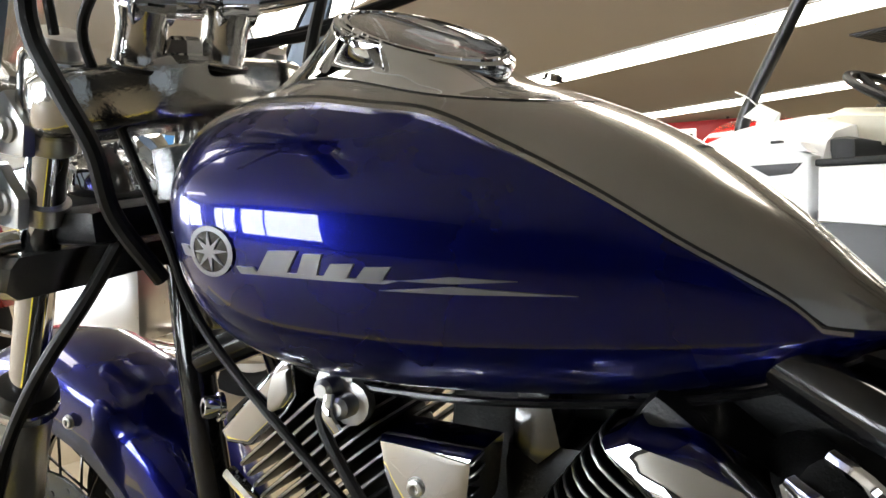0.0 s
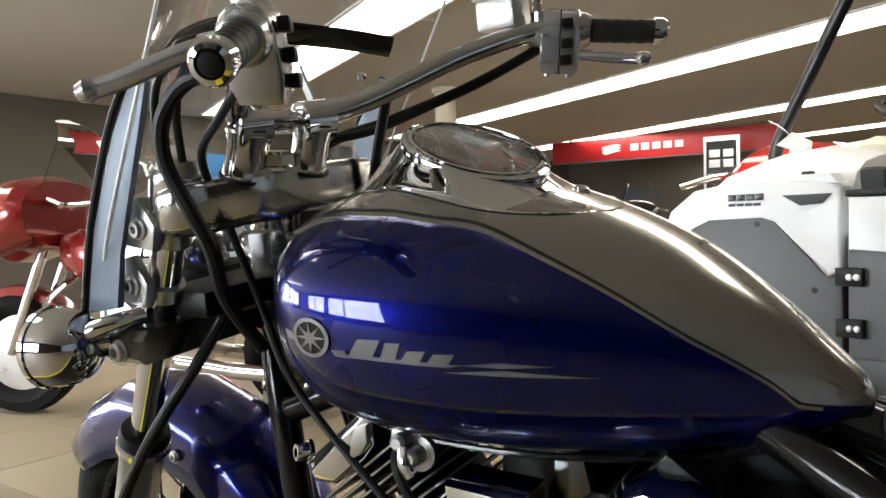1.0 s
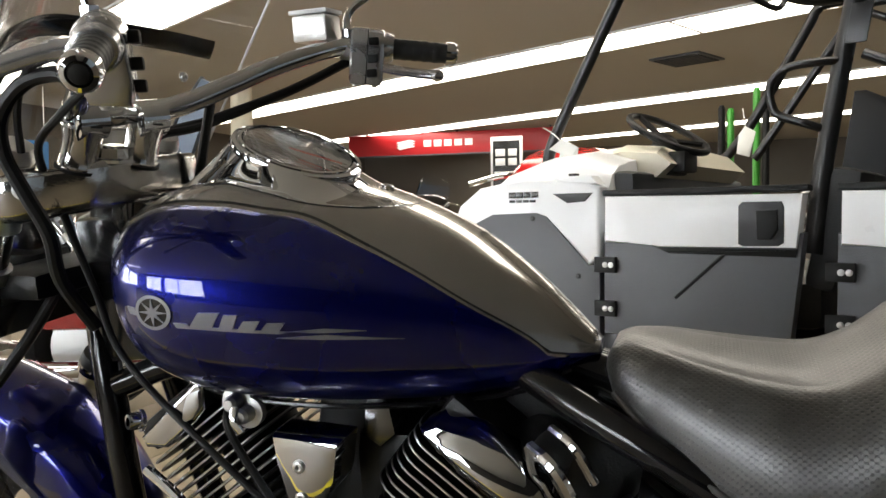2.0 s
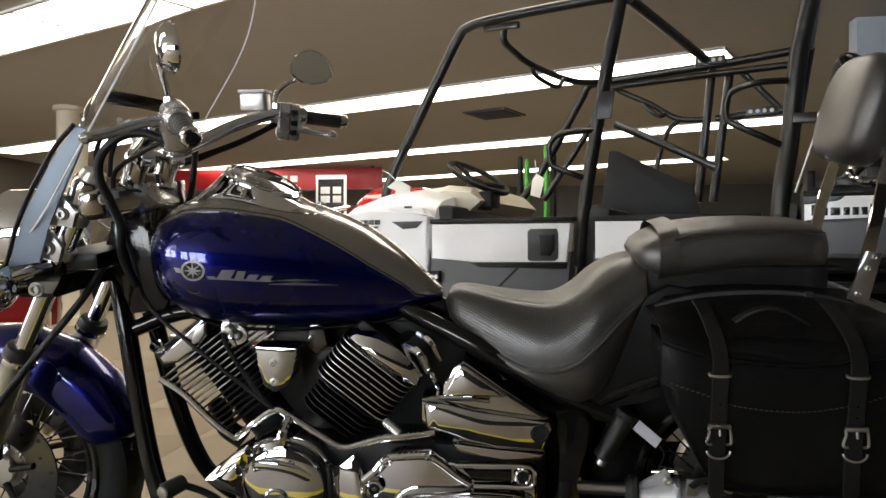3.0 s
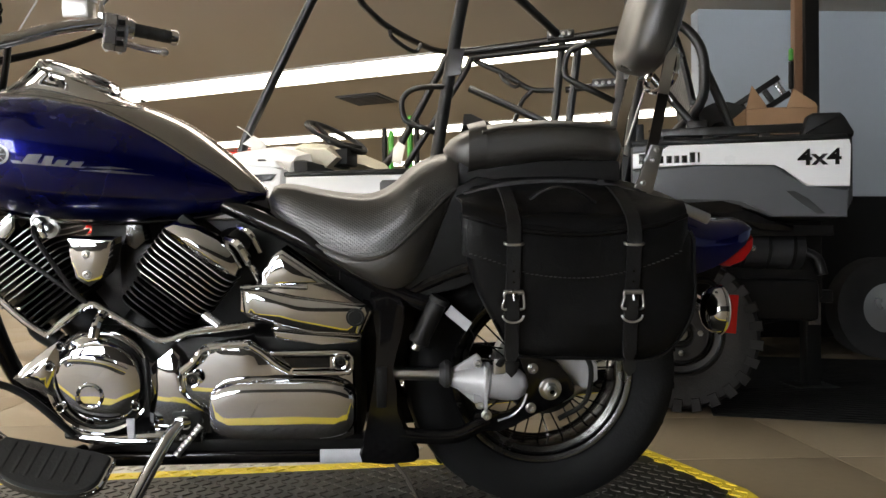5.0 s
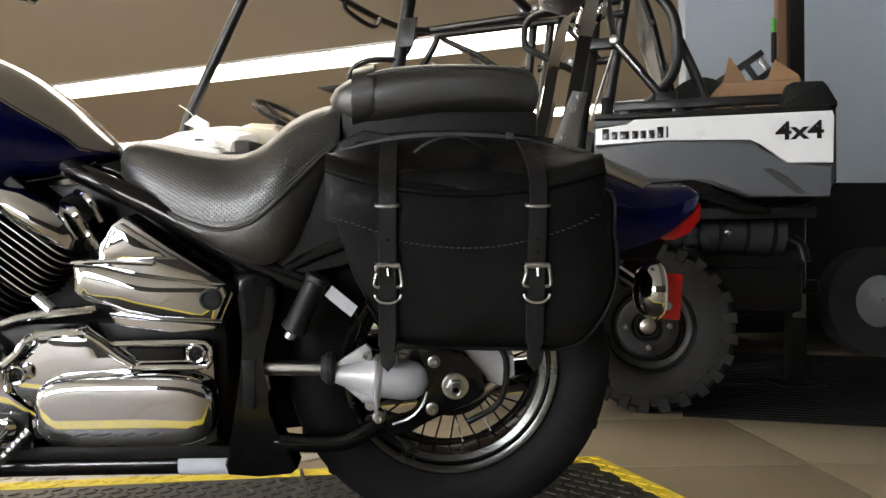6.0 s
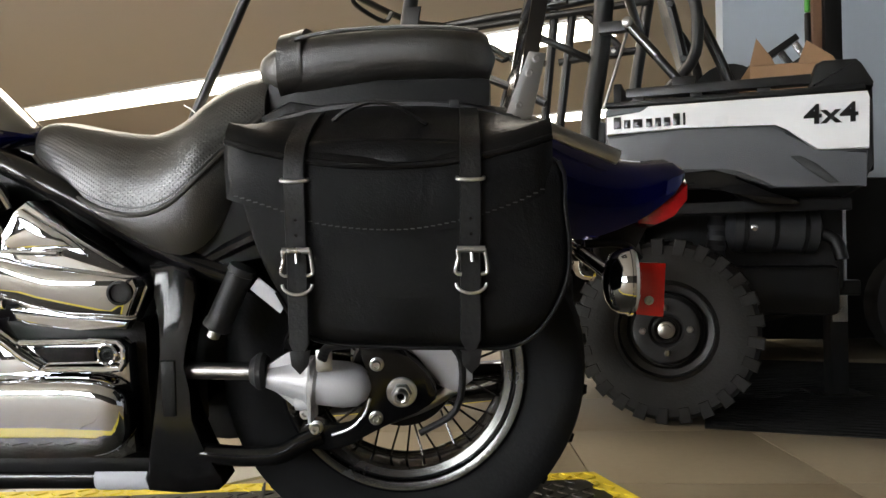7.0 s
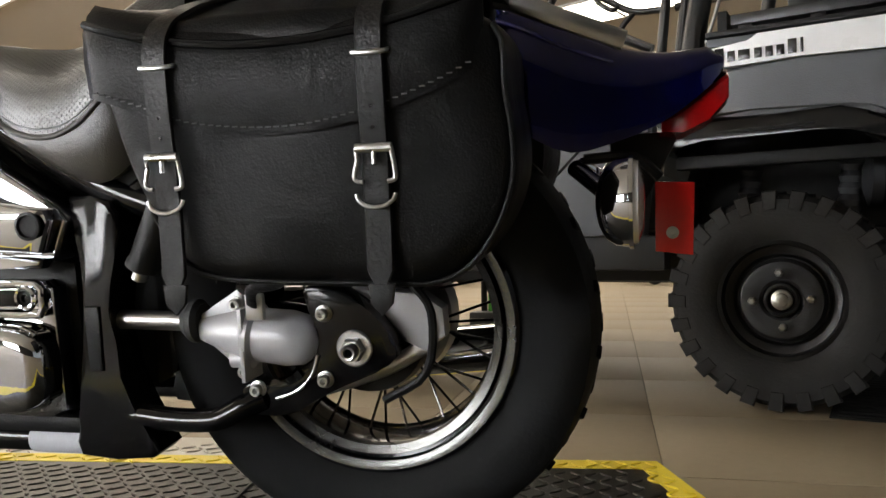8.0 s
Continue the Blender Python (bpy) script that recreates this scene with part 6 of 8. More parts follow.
    part("handle", loft(rg), STRAP, bag, "leather carry handle")
    bag.matrix_basis = Matrix.Translation((0, -s * 0.042, -0.022)) @ Matrix.Diagonal((1, 0.86, 1, 1))
    return bag


saddlebag(-1)
saddlebag(1)

# ---- final drive and swing arm end ----
DRV = part("final_drive", lathe([(0, 0.0), (0, 0.016), (0.03, 0.025), (0.068, 0.036), (0.074, 0.042), (0.083, 0.042), (0.088, 0.036), (0.13, 0.037), (0.152, 0.033), (0.166, 0.021), (0.173, 0.004)], (-0.216, -0.125, 0.364), (1, 0, -0.1), 36), HUBPAINT, MOTO, "silver painted shaft drive housing")
part("web_plate", plate([(-0.214, 0.375), (-0.214, 0.383), (-0.157, 0.418), (-0.148, 0.41), (-0.148, 0.365)], -0.132, -0.12, 0.003), HUBPAINT, DRV)
part("web_plate", plate([(-0.21, 0.35), (-0.145, 0.295), (-0.134, 0.3), (-0.134, 0.35)], -0.132, -0.12, 0.003), HUBPAINT, DRV)
part("flange", plate([(-0.142, 0.3), (-0.142, 0.398), (-0.136, 0.398), (-0.136, 0.3)], -0.166, -0.12, 0.002), HUBPAINT, DRV)
part("cover_boss", lathe([(0, 0.012), (0.03, 0.012), (0.033, 0.007)], (-0.165, -0.14, 0.326), (1, 0, 0), 14), HUBPAINT, DRV)
for x, z in ((-0.156, 0.4), (-0.15, 0.308)):
    part("bolt", bolt(x, -0.137, z, 0.008, 0.01), STEEL, DRV)
part("drive_shaft", tube([(-0.35, -0.125, 0.376), (-0.22, -0.125, 0.373)], 0.0135, 16, 1), STEEL, MOTO, "bare steel drive shaft")
part("boot", lathe([(0, 0.02), (0.012, 0.03), (0.02, 0.03), (0.026, 0.024)], (-0.238, -0.125, 0.374), (1, 0, 0), 20), RUBBER, DRV)
part("exhaust_pipe", tube([(-0.9, 0.16, 0.24), (-0.6, 0.185, 0.215), (-0.3, 0.2, 0.22), (0.0, 0.215, 0.24), (0.3, 0.23, 0.265)], 0.042, 20, 4), CHROME, MOTO, "chrome exhaust pipe")
part("far_swingarm", tube([(-0.36, 0.12, 0.34), (-0.2, 0.125, 0.345), (0.05, 0.125, 0.348)], 0.034, 14, 3), BLACKGLOSS, MOTO)
ARM = part("axle_plate", plate([(-0.161, 0.258), (-0.161, 0.281), (-0.139, 0.292), (-0.1, 0.28), (-0.07, 0.292), (-0.05, 0.32), (-0.044, 0.35), (-0.05, 0.375), (-0.062, 0.4), (-0.06, 0.42), (-0.013, 0.416), (0.014, 0.398), (0.04, 0.374), (0.056, 0.349), (0.058, 0.326), (0.031, 0.307), (-0.013, 0.289), (-0.058, 0.266), (-0.094, 0.246), (-0.139, 0.244)], -0.132, -0.105, 0.006, rnd=2), BLACKGLOSS, MOTO, "black steel axle plate")
part("polished_edge", tube([(-0.11, -0.134, 0.27), (-0.08, -0.134, 0.281), (-0.058, -0.134, 0.302), (-0.047, -0.134, 0.33)], 0.0025, 8, 4), STEEL, ARM)
AX = (0.004, -0.132, 0.34)
part("axle_washer", lathe([(0, 0.0245), (0.003, 0.0245), (0.0045, 0.0225), (0.0045, 0.013)], AX, (0, -1, 0), 36), STEEL, ARM)
part("axle_nut", lathe([(0.004, 0.0165), (0.013, 0.0165), (0.016, 0.0145), (0.016, 0.009)], AX, (0, -1, 0), 6), STEEL, ARM)
part("axle_end", lathe([(0.014, 0.011), (0.028, 0.0105), (0.03, 0.009), (0.029, 0.0062), (0.02, 0.006)], AX, (0, -1, 0), 24), STEEL, ARM)
part("axle_bore", lathe([(0.021, 0.0062), (0.021, 0)], AX, (0, -1, 0), 16), BLACKENG, ARM)
for x, z in ((-0.135, 0.283), (-0.038, 0.298), (-0.035, 0.386)):
    part("washer", lathe([(0, 0.0115), (0.002, 0.0115), (0.003, 0.0095), (0.003, 0)], (x, -0.133, z), (0, -1, 0), 24), STEEL, ARM)
    part("bolt", bolt(x, -0.135, z, 0.0078, 0.012), STEEL, ARM)
part("caliper", plate([(-0.01, 0.413), (0.088, 0.405), (0.116, 0.385), (0.118, 0.348), (0.09, 0.326), (0.06, 0.34), (0.042, 0.381)], -0.098, -0.07, 0.006, rnd=1), HUBPAINT, ARM, "pale brake caliper bracket")
part("torque_arm", tube([(-0.06, -0.09, 0.272), (-0.01, -0.09, 0.287), (0.041, -0.09, 0.306), (0.096, -0.09, 0.339)], 0.011, 10, 4, flat=0.5), ALLOY, ARM)
part("brake_hose", tube([(0.07, -0.09, 0.42), (0.1, -0.1, 0.38), (0.09, -0.1, 0.3), (0.03, -0.1, 0.26)], 0.006, 8, 4), BLACKMATT, ARM)
part("hook_clip", box(-0.125, -0.1, -0.175, -0.165, 0.385, 0.42, 0.004), STEEL, DRV)
part("hook_strap", tube([(-0.115, -0.175, 0.405), (-0.1, -0.2, 0.43), (-0.06, -0.22, 0.44), (-0.03, -0.24, 0.46)], 0.008, 8, 4, flat=0.4), STRAP, DRV)
TK = part("tool_tube", lathe([(0, 0.012), (0.002, 0.0215), (0.012, 0.0225), (0.014, 0.02), (0.095, 0.0205), (0.1, 0.023), (0.108, 0.023), (0.112, 0.016)], (-0.236, -0.15, 0.548), (-0.44, 0.02, -0.9), 24), BLACKMATT, MOTO, "black plastic cylinder under the seat with a white tag")
part("end_fitting", lathe([(0.112, 0.01), (0.125, 0.01), (0.127, 0.006)], (-0.236, -0.15, 0.548), (-0.44, 0.02, -0.9), 12), STEEL, TK)
part("tag", plate([(-0.228, 0.512), (-0.214, 0.53), (-0.17, 0.492), (-0.182, 0.473)], -0.152, -0.149, 0.0005), STICKER, TK)
part("tag_wire", tube([(-0.175, -0.15, 0.48), (-0.165, -0.15, 0.46), (-0.175, -0.15, 0.43)], 0.0015, 6, 3), BLACKMATT, TK)

# ---- foot controls and side stand ----
bd = bmesh.new()
oval = smoothed([V(x, y, 0) for x, y in ((-0.11, 0.05), (0.0, 0.052), (0.105, 0.05), (0.114, 0.02), (0.108, -0.025), (0.07, -0.05), (0.0, -0.056), (-0.06, -0.046), (-0.1, -0.02), (-0.122, 0.02), (-0.11, 0.05))], 4)[:-1]
loft([[p * sc + V(0, 0, z) for p in oval] for sc, z in ((0.97, -0.012), (1.0, -0.008), (1.0, 0.004), (0.97, 0.008))], bm=bd)
BMX = pose(-1.012, -0.265, 0.23, 32, 12, 0)
FBD = part("foot_board", bd, CHROME, MOTO, "chrome rimmed rider foot board")
FBD.matrix_basis = BMX
part("rubber_pad", loft([[p * sc + V(0, 0, z) for p in oval] for sc, z in ((0.93, 0.006), (0.93, 0.012), (0.9, 0.015))]), RUBBER, FBD, "black rubber pad")
for k in range(7):
    part("pad_rib", box(-0.08 + k * 0.024, -0.074 + k * 0.024, -0.03, 0.038, 0.014, 0.0165, 0.001), RUBBER, FBD)
part("board_bracket", tube([(-1.0, -0.13, 0.215), (-1.0, -0.18, 0.225), (-1.0, -0.24, 0.235)], 0.013, 10, 3), BLACKENG, MOTO)
SL = part("shift_lever", tube([(-0.99, -0.19, 0.27), (-1.06, -0.2, 0.345), (-1.1, -0.205, 0.375), (-1.14, -0.21, 0.392)], 0.0075, 10, 5), BLACKENG, MOTO, "shift lever with round black toe peg")
part("toe_peg", lathe([(0, 0.012), (0.004, 0.017), (0.05, 0.018), (0.056, 0.014)], (-1.15, -0.2, 0.395), (-0.35, -1, 0), 20), RUBBER, SL)
part("peg_end", lathe([(0.0565, 0.013), (0.06, 0.012), (0.061, 0)], (-1.15, -0.2, 0.395), (-0.35, -1, 0), 20), STEEL, SL)
part("shift_rod", tube([(-0.99, -0.175, 0.262), (-0.9, -0.178, 0.253), (-0.8, -0.175, 0.25)], 0.006, 8, 3), CHROME, SL)
KS = part("side_stand", tube([(-0.775, -0.16, 0.292), (-0.8, -0.2, 0.262), (-0.845, -0.27, 0.17), (-0.885, -0.335, 0.082)], 0.0135, 12, 4), CHROME, MOTO, "chrome side stand, folded out")
part("stand_bracket", box(-0.8, -0.74, -0.165, -0.12, 0.24, 0.31, 0.008), BLACKENG, KS)
part("pivot", lathe([(0, 0.017), (0.012, 0.017), (0.016, 0.011)], (-0.775, -0.163, 0.287), (0, -1, 0), 18), CHROME, KS)
part("spring", lathe([(k * 0.005, 0.006 if k % 2 else 0.008) for k in range(16)], (-0.74, -0.17, 0.28), (-0.5, -0.5, -0.6), 10), STEEL, KS)
part("stand_foot", box(-0.925, -0.865, -0.365, -0.325, 0.073, 0.083, 0.003), CHROME, KS)


# ---- tread plate platform under the motorcycle ----
PX0, PX1, PY0, PY1 = -2.9, 0.41, -0.72, 0.41


def rim_y(x):
    """The far edge of the platform runs a little askew."""
    return PY1 + (min(x, PX1) - PX1) * 0.11


PLT = thing("ramp_platform", "low dark tread plate platform with worn yellow edges", "platform", pose(0, 0, 0))
corner = [(PX0, PY0), (PX1 + 0.12, PY0), (PX1 + 0.12, 0.02), (PX1, PY1), (PX0, rim_y(PX0))]
bm = bmesh.new()
lo, hi = ring(bm, [V(x, y, FLOOR) for x, y in corner]), ring(bm, [V(x, y, DECK) for x, y in corner])
bridge(bm, lo, hi)
bm.faces.new(lo)
bm.faces.new(hi)
part("deck", bm, PLATE, PLT)
YB = 0.055
part("near_edge", box(PX0, PX1 + 0.12, PY0, PY0 + 0.07, DECK - 0.004, DECK + 0.0012), YELLOW, PLT, "yellow painted edge stripe, scuffed")
inner = [(PX0, rim_y(PX0) - YB), (PX1 - 0.03, PY1 - YB), (PX1 + 0.07, 0.02), (PX1 + 0.07, PY0 + 0.07)]
outer = [(PX0, rim_y(PX0)), (PX1, PY1), (PX1 + 0.12, 0.02), (PX1 + 0.12, PY0 + 0.07)]
bm = bmesh.new()
for i in range(3):
    loft([[V(*inner[i], DECK + z), V(*outer[i], DECK + z), V(*outer[i + 1], DECK + z), V(*inner[i + 1], DECK + z)] for z in (-0.004, 0.0012)], bm=bm)
part("yellow_edge", bm, YELLOW, PLT, "yellow painted edge stripe, scuffed")
part("sill", loft([[V(PX0, rim_y(PX0), z0), V(PX1, PY1, z0), V(PX1, PY1 + 0.006, z0), V(PX0, rim_y(PX0) + 0.006, z0)] for z0 in (FLOOR, DECK + 0.0005)]), YELLOW, PLT)
part("deck_joint", tube([(-0.345, rim_y(-0.345) - 0.01, DECK + 0.002), (-0.3, 0.1, DECK + 0.002), (-0.255, -0.25, DECK + 0.002), (-0.22, -0.7, DECK + 0.002)], 0.006, 6, 3, flat=0.5), BLACKMATT, PLT)
part("outer_skirt", loft([[V(PX0, rim_y(PX0) + y, z), V(-0.46 + y, rim_y(-0.46) + y, z)] + [V(-0.46 + y, rim_y(-0.46) + y, z - 0.006), V(PX0, rim_y(PX0) + y, z - 0.006)] for y, z in ((0.007, DECK - 0.001), (0.1, DECK - 0.002), (0.2, DECK - 0.006))]), SKIRT, PLT, "bright worn tread plate skirt")
# raised diamond bars, alternating direction
DB = bmesh.new()
loft([[V(x * s, y * s, z) for x, y in ((-0.0155, 0), (-0.006, 0.0035), (0.006, 0.0035), (0.0155, 0), (0.006, -0.0035), (-0.006, -0.0035))] for s, z in ((1.0, -0.001), (0.9, 0.0016), (0.6, 0.0026))], bm=DB)
dv = [v.co.copy() for v in DB.verts]
DB.verts.ensure_lookup_table()
DB.verts.index_update()
df = [[v.index for v in f.verts] for f in DB.faces]
DB.free()


def tread(name, inside, material, x0, x1, y0, y1):
    vs, fs = [], []
    step = 0.0275
    for iy in range(int((y1 - y0) / step)):
        for ix in range(int((x1 - x0) / step)):
            x, y = x0 + (ix + 0.5) * step, y0 + (iy + 0.5) * step
            if not inside(x, y):
                continue
            a = radians(45 if (ix + iy) % 2 else -45)
            c, s = math.cos(a), math.sin(a)
            b0 = len(vs)
            vs += [(x + v.x * c - v.y * s, y + v.x * s + v.y * c, DECK + v.z + 0.0014 * (material is YELLOW)) for v in dv]
            fs += [[b0 + k for k in f] for f in df]
    me = bpy.data.meshes.new(name)
    me.from_pydata(vs, [], fs)
    me.materials.append(material)
    o = new(name, me)
    o.parent = PLT
    return tagged(o, kind="stuff")


def in_yellow(x, y):
    e = PX1 + 0.12 - max(0.0, (y - 0.02) / (PY1 - 0.02)) * 0.12
    return (rim_y(x) - 0.008 > y > rim_y(x) - YB + 0.006 and x < e - 0.02) or (e - 0.055 < x < e - 0.012)


def in_deck(x, y):
    if y < PY0 + 0.09:
        return False
    e = PX1 + 0.12 - max(0.0, (y - 0.02) / (PY1 - 0.02)) * 0.12
    return y < rim_y(x) - YB - 0.016 and x < e - 0.075


tread("tread_relief", in_deck, PLATE, -1.9, PX1 + 0.12, -0.7, PY1)
tread("skirt_tread_relief", lambda x, y: x < -0.44 and rim_y(x) + 0.02 < y < rim_y(x) + 0.095, SKIRT, -1.9, -0.4, 0.0, 0.6)
tread("yellow_tread_relief", in_yellow, YELLOW, -1.9, PX1 + 0.12, -0.7, PY1)

# ---- utility vehicle behind the motorcycle: its own axes run to the tail, inwards and up ----
UPOSE = pose(0.782, 1.165, 0, 0, 0, -18)
UTV = thing("utility_vehicle", "white and grey utility vehicle with a black tubular roll cage", "utility vehicle", UPOSE)
HUBZ, HR = 0.465, 0.311
UW = 1.52


def utv_wheel(x, y, s):
    w = part("wheel", lathe([(-0.1, 0.165), (-0.1, 0.175), (-0.085, 0.178), (0.085, 0.178), (0.1, 0.175), (0.1, 0.165), (0.07, 0.155), (0.06, 0.135), (0.064, 0.12), (0.082, 0.11), (0.086, 0.1), (0.08, 0.06), (0.07, 0.05), (0.07, 0.0)], (x, y, HUBZ), (0, s, 0), 44), DARKGREY, UTV, "off road wheel on black steel rim")
    ty = lathe([(-0.105, 0.172), (-0.125, 0.2), (-0.13, 0.245), (-0.122, 0.286), (-0.1, 0.302), (0, 0.305), (0.1, 0.302), (0.122, 0.286), (0.13, 0.245), (0.125, 0.2), (0.105, 0.172)], (x, y, HUBZ), (0, 1, 0), 60, closed=True)
    part("tyre", ty, UTVTYRE, w, "knobbly dusty off road tyre")
    lug = loft([[V(-0.026, -0.055, 0.28), V(0.02, -0.055, 0.28), V(0.034, 0.05, 0.285), V(-0.014, 0.05, 0.285)], [V(-0.022, -0.058, HR - 0.006), V(0.016, -0.058, HR - 0.006), V(0.03, 0.05, HR + 0.002), V(-0.01, 0.05, HR + 0.002)]])
    sl_ = loft([[V(-0.026, 0.0, 0.252), V(0.014, 0.0, 0.252), V(0.018, 0.0, 0.312), V(-0.024, 0.0, 0.312)], [V(-0.022, 0.016, 0.258), V(0.01, 0.016, 0.258), V(0.014, 0.012, 0.308), V(-0.02, 0.012, 0.308)]])
    lo_, so_ = None, None
    for k in range(25):
        for side in (-1, 1):
            m = Matrix.Translation((x, y, HUBZ)) @ pose(0, 0, 0, 0, 360 / 25 * (k + 0.25 * side), 0) @ pose(0, side * 0.058, 0) @ Matrix.Diagonal((1, -side, 1, 1))
            if lo_ is None:
                lo_ = part("lug", lug, UTVTYRE, w)
                lo_.matrix_basis = m
            else:
                again(lo_, w, m)
            m = Matrix.Translation((x, y, HUBZ)) @ pose(0, 0, 0, 0, 360 / 25 * (k + 0.25 * side), 0) @ pose(0, side * 0.114, 0) @ Matrix.Diagonal((1, side, 1, 1))
            if so_ is None:
                so_ = part("side_lug", sl_, UTVTYRE, w)
                so_.matrix_basis = m
            else:
                again(so_, w, m)
    part("rim_ring", lathe([(0.1, 0.168), (0.107, 0.172), (0.107, 0.16), (0.1, 0.158)], (x, y, HUBZ), (0, s, 0), 44, closed=True), BLACKENG, w)
    part("inner_ring", lathe([(0.06, 0.128), (0.066, 0.132), (0.07, 0.126), (0.06, 0.122)], (x, y, HUBZ), (0, s, 0), 40, closed=True), BLACKENG, w)
    part("hub_cap", lathe([(0.07, 0.03), (0.078, 0.028), (0.082, 0.02), (0.1, 0.018), (0.104, 0.012)], (x, y, HUBZ), (0, s, 0), 24), STEEL, w)
    part("hub_collar", lathe([(0.07, 0.05), (0.079, 0.048), (0.081, 0.042), (0.079, 0.036), (0.07, 0.034)], (x, y, HUBZ), (0, s, 0), 28), BLACKENG, w)
    for k in range(4):
        a = radians(90 * k + 3)
        part("wheel_nut", lathe([(0, 0.012), (0.018, 0.012), (0.022, 0.007)], (x + 0.078 * math.cos(a), y + s * 0.08, HUBZ + 0.078 * math.sin(a)), (0, s, 0), 6), STEEL, w)


for x in (0.0, -2.2):
    utv_wheel(x, 0.14, -1)
    utv_wheel(x, UW - 0.14, 1)


def bed_plate(o, y0, y1, material, name, label="", bevel=0.006):
    return part(name, plate(o, y0, y1, bevel), material, BED, label)


BED = part("cargo_bed", plate([(-0.19, 1.02), (-0.19, 1.225), (0.6, 1.225), (0.63, 1.2), (0.63, 1.0), (0.6, 0.93), (0.33, 0.93), (0.22, 0.99), (-0.19, 0.99)], 0.02, UW - 0.02, 0.01), DARKGREY, UTV, "dark grey cargo bed with white side panel")
bed_plate([(-0.182, 1.132), (-0.182, 1.195), (-0.07, 1.2), (-0.045, 1.222), (0.612, 1.221), (0.618, 1.2), (0.614, 1.044), (0.465, 1.047), (0.385, 1.118), (0.35, 1.136), (0.07, 1.142), (-0.15, 1.136)], -0.004, 0.022, WHITE, "side_panel", "white side panel", 0.004)
bed_plate([(-0.182, 1.199), (-0.075, 1.204), (-0.052, 1.223), (-0.182, 1.225)], 0.004, 0.022, MIDGREY, "panel_corner")
bed_plate([(-0.185, 1.228), (0.61, 1.226), (0.605, 1.243), (-0.185, 1.245)], -0.002, 0.03, BLACKMATT, "rub_rail")
bed_plate([(-0.182, 1.128), (0.07, 1.137), (0.345, 1.131), (0.38, 1.112), (0.46, 1.04), (0.612, 1.037), (0.606, 0.927), (0.345, 0.932), (0.24, 0.99), (0.19, 1.008), (-0.06, 1.01), (-0.182, 1.0)], 0.004, 0.021, MIDGREY, "lower_panel", "mid grey moulded panel", 0.008)
# darker grey plate paints the shade of the crease in the lower panel
bed_plate([(0.42, 1.03), (0.47, 1.0), (0.53, 0.94), (0.5, 0.94), (0.44, 0.985), (0.39, 1.03)], 0.0, 0.006, DARKGREY, "panel_crease", "", 0.001)
# glossy black inner fender over the wheel
bed_plate([(-0.34, 0.93), (-0.22, 0.985), (0.16, 1.0), (0.23, 0.98), (0.32, 0.91), (0.42, 0.9), (0.42, 0.875), (0.3, 0.88), (0.19, 0.93), (0.13, 0.95), (-0.2, 0.945), (-0.31, 0.9)], 0.012, 0.2, BLACKGLOSS, "inner_fender", "glossy black inner fender", 0.012)
bed_plate([(-0.16, 0.955), (0.1, 0.96), (0.1, 0.952), (-0.16, 0.946)], 0.006, 0.012, BLACKMATT, "fender_slot", "", 0.001)
bed_plate([(0.45, 1.246), (0.47, 1.318), (0.49, 1.328), (0.585, 1.326), (0.6, 1.31), (0.632, 1.25), (0.63, 1.235), (0.45, 1.24)], 0.0, 0.07, BLACKMATT, "corner_cap", "", 0.012)
part("top_rail", box(-0.12, 0.46, 0.03, 0.075, 1.262, 1.295, 0.006), CAGE, BED)
for x in (-0.1, 0.09, 0.3):
    part("rail_post", box(x, x + 0.04, 0.035, 0.07, 1.24, 1.264, 0.003), CAGE, BED)
for y in (0.08, UW - 0.11):
    part("inner_wall", box(-0.17, 0.58, y, y + 0.03, 1.2, 1.262, 0.004), BLACKMATT, BED)
part("far_rail", box(-0.12, 0.58, UW - 0.09, UW - 0.05, 1.262, 1.3, 0.006), CAGE, BED)
part("headboard", box(-0.17, -0.14, 0.1, UW - 0.1, 1.2, 1.33, 0.006), BLACKMATT, BED)
part("tailgate", box(0.6, 0.64, 0.07, UW - 0.07, 0.98, 1.25, 0.008), BLACKMATT, BED)
four = lettering("4x4", 0.085, 0.0012, 0.002)
for f in four.verts:
    f.co.x *= 1.2
fo = part("lettering", four, DECALBLACK, BED, "black numerals 4x4")
fo.matrix_basis = pose(0.432, -0.0075, 1.128)
bx = -0.158
for wd, ht in ((0.03, 0.04), (0.025, 0.029), (0.038, 0.029), (0.025, 0.029), (0.024, 0.029), (0.025, 0.029), (0.027, 0.04), (0.009, 0.04)):
    part("word_bar", plate([(bx, 1.151), (bx + wd * 0.82, 1.151), (bx + wd * 0.82, 1.151 + ht), (bx, 1.151 + ht)], -0.0075, -0.003, 0.001), DECALBLACK, BED)
    bx += wd + 0.0045
# under body
UB = part("chassis", box(-2.5, 0.58, 0.36, UW - 0.36, 0.5, 0.68, 0.03), BLACKENG, UTV, "black steel chassis")
# black plate added to darken the view under the bed
part("splash_panel", plate([(-0.35, 0.58), (-0.35, 1.0), (0.6, 1.0), (0.6, 0.6), (0.45, 0.5), (0.25, 0.45), (-0.2, 0.45)], 0.42, 0.46, 0.01), BLACKMATT, UB)
part("axle_beam", tube([(0.0, 0.2, HUBZ), (0.0, UW - 0.2, HUBZ)], 0.035, 12, 1), BLACKENG, UB)
part("muffler", lathe([(0, 0.03), (0.02, 0.085), (0.3, 0.085), (0.32, 0.03)], (0.2, 0.3, 0.82), (1, 0.15, -0.04), 24), DARKGREY, UB, "dark steel muffler")
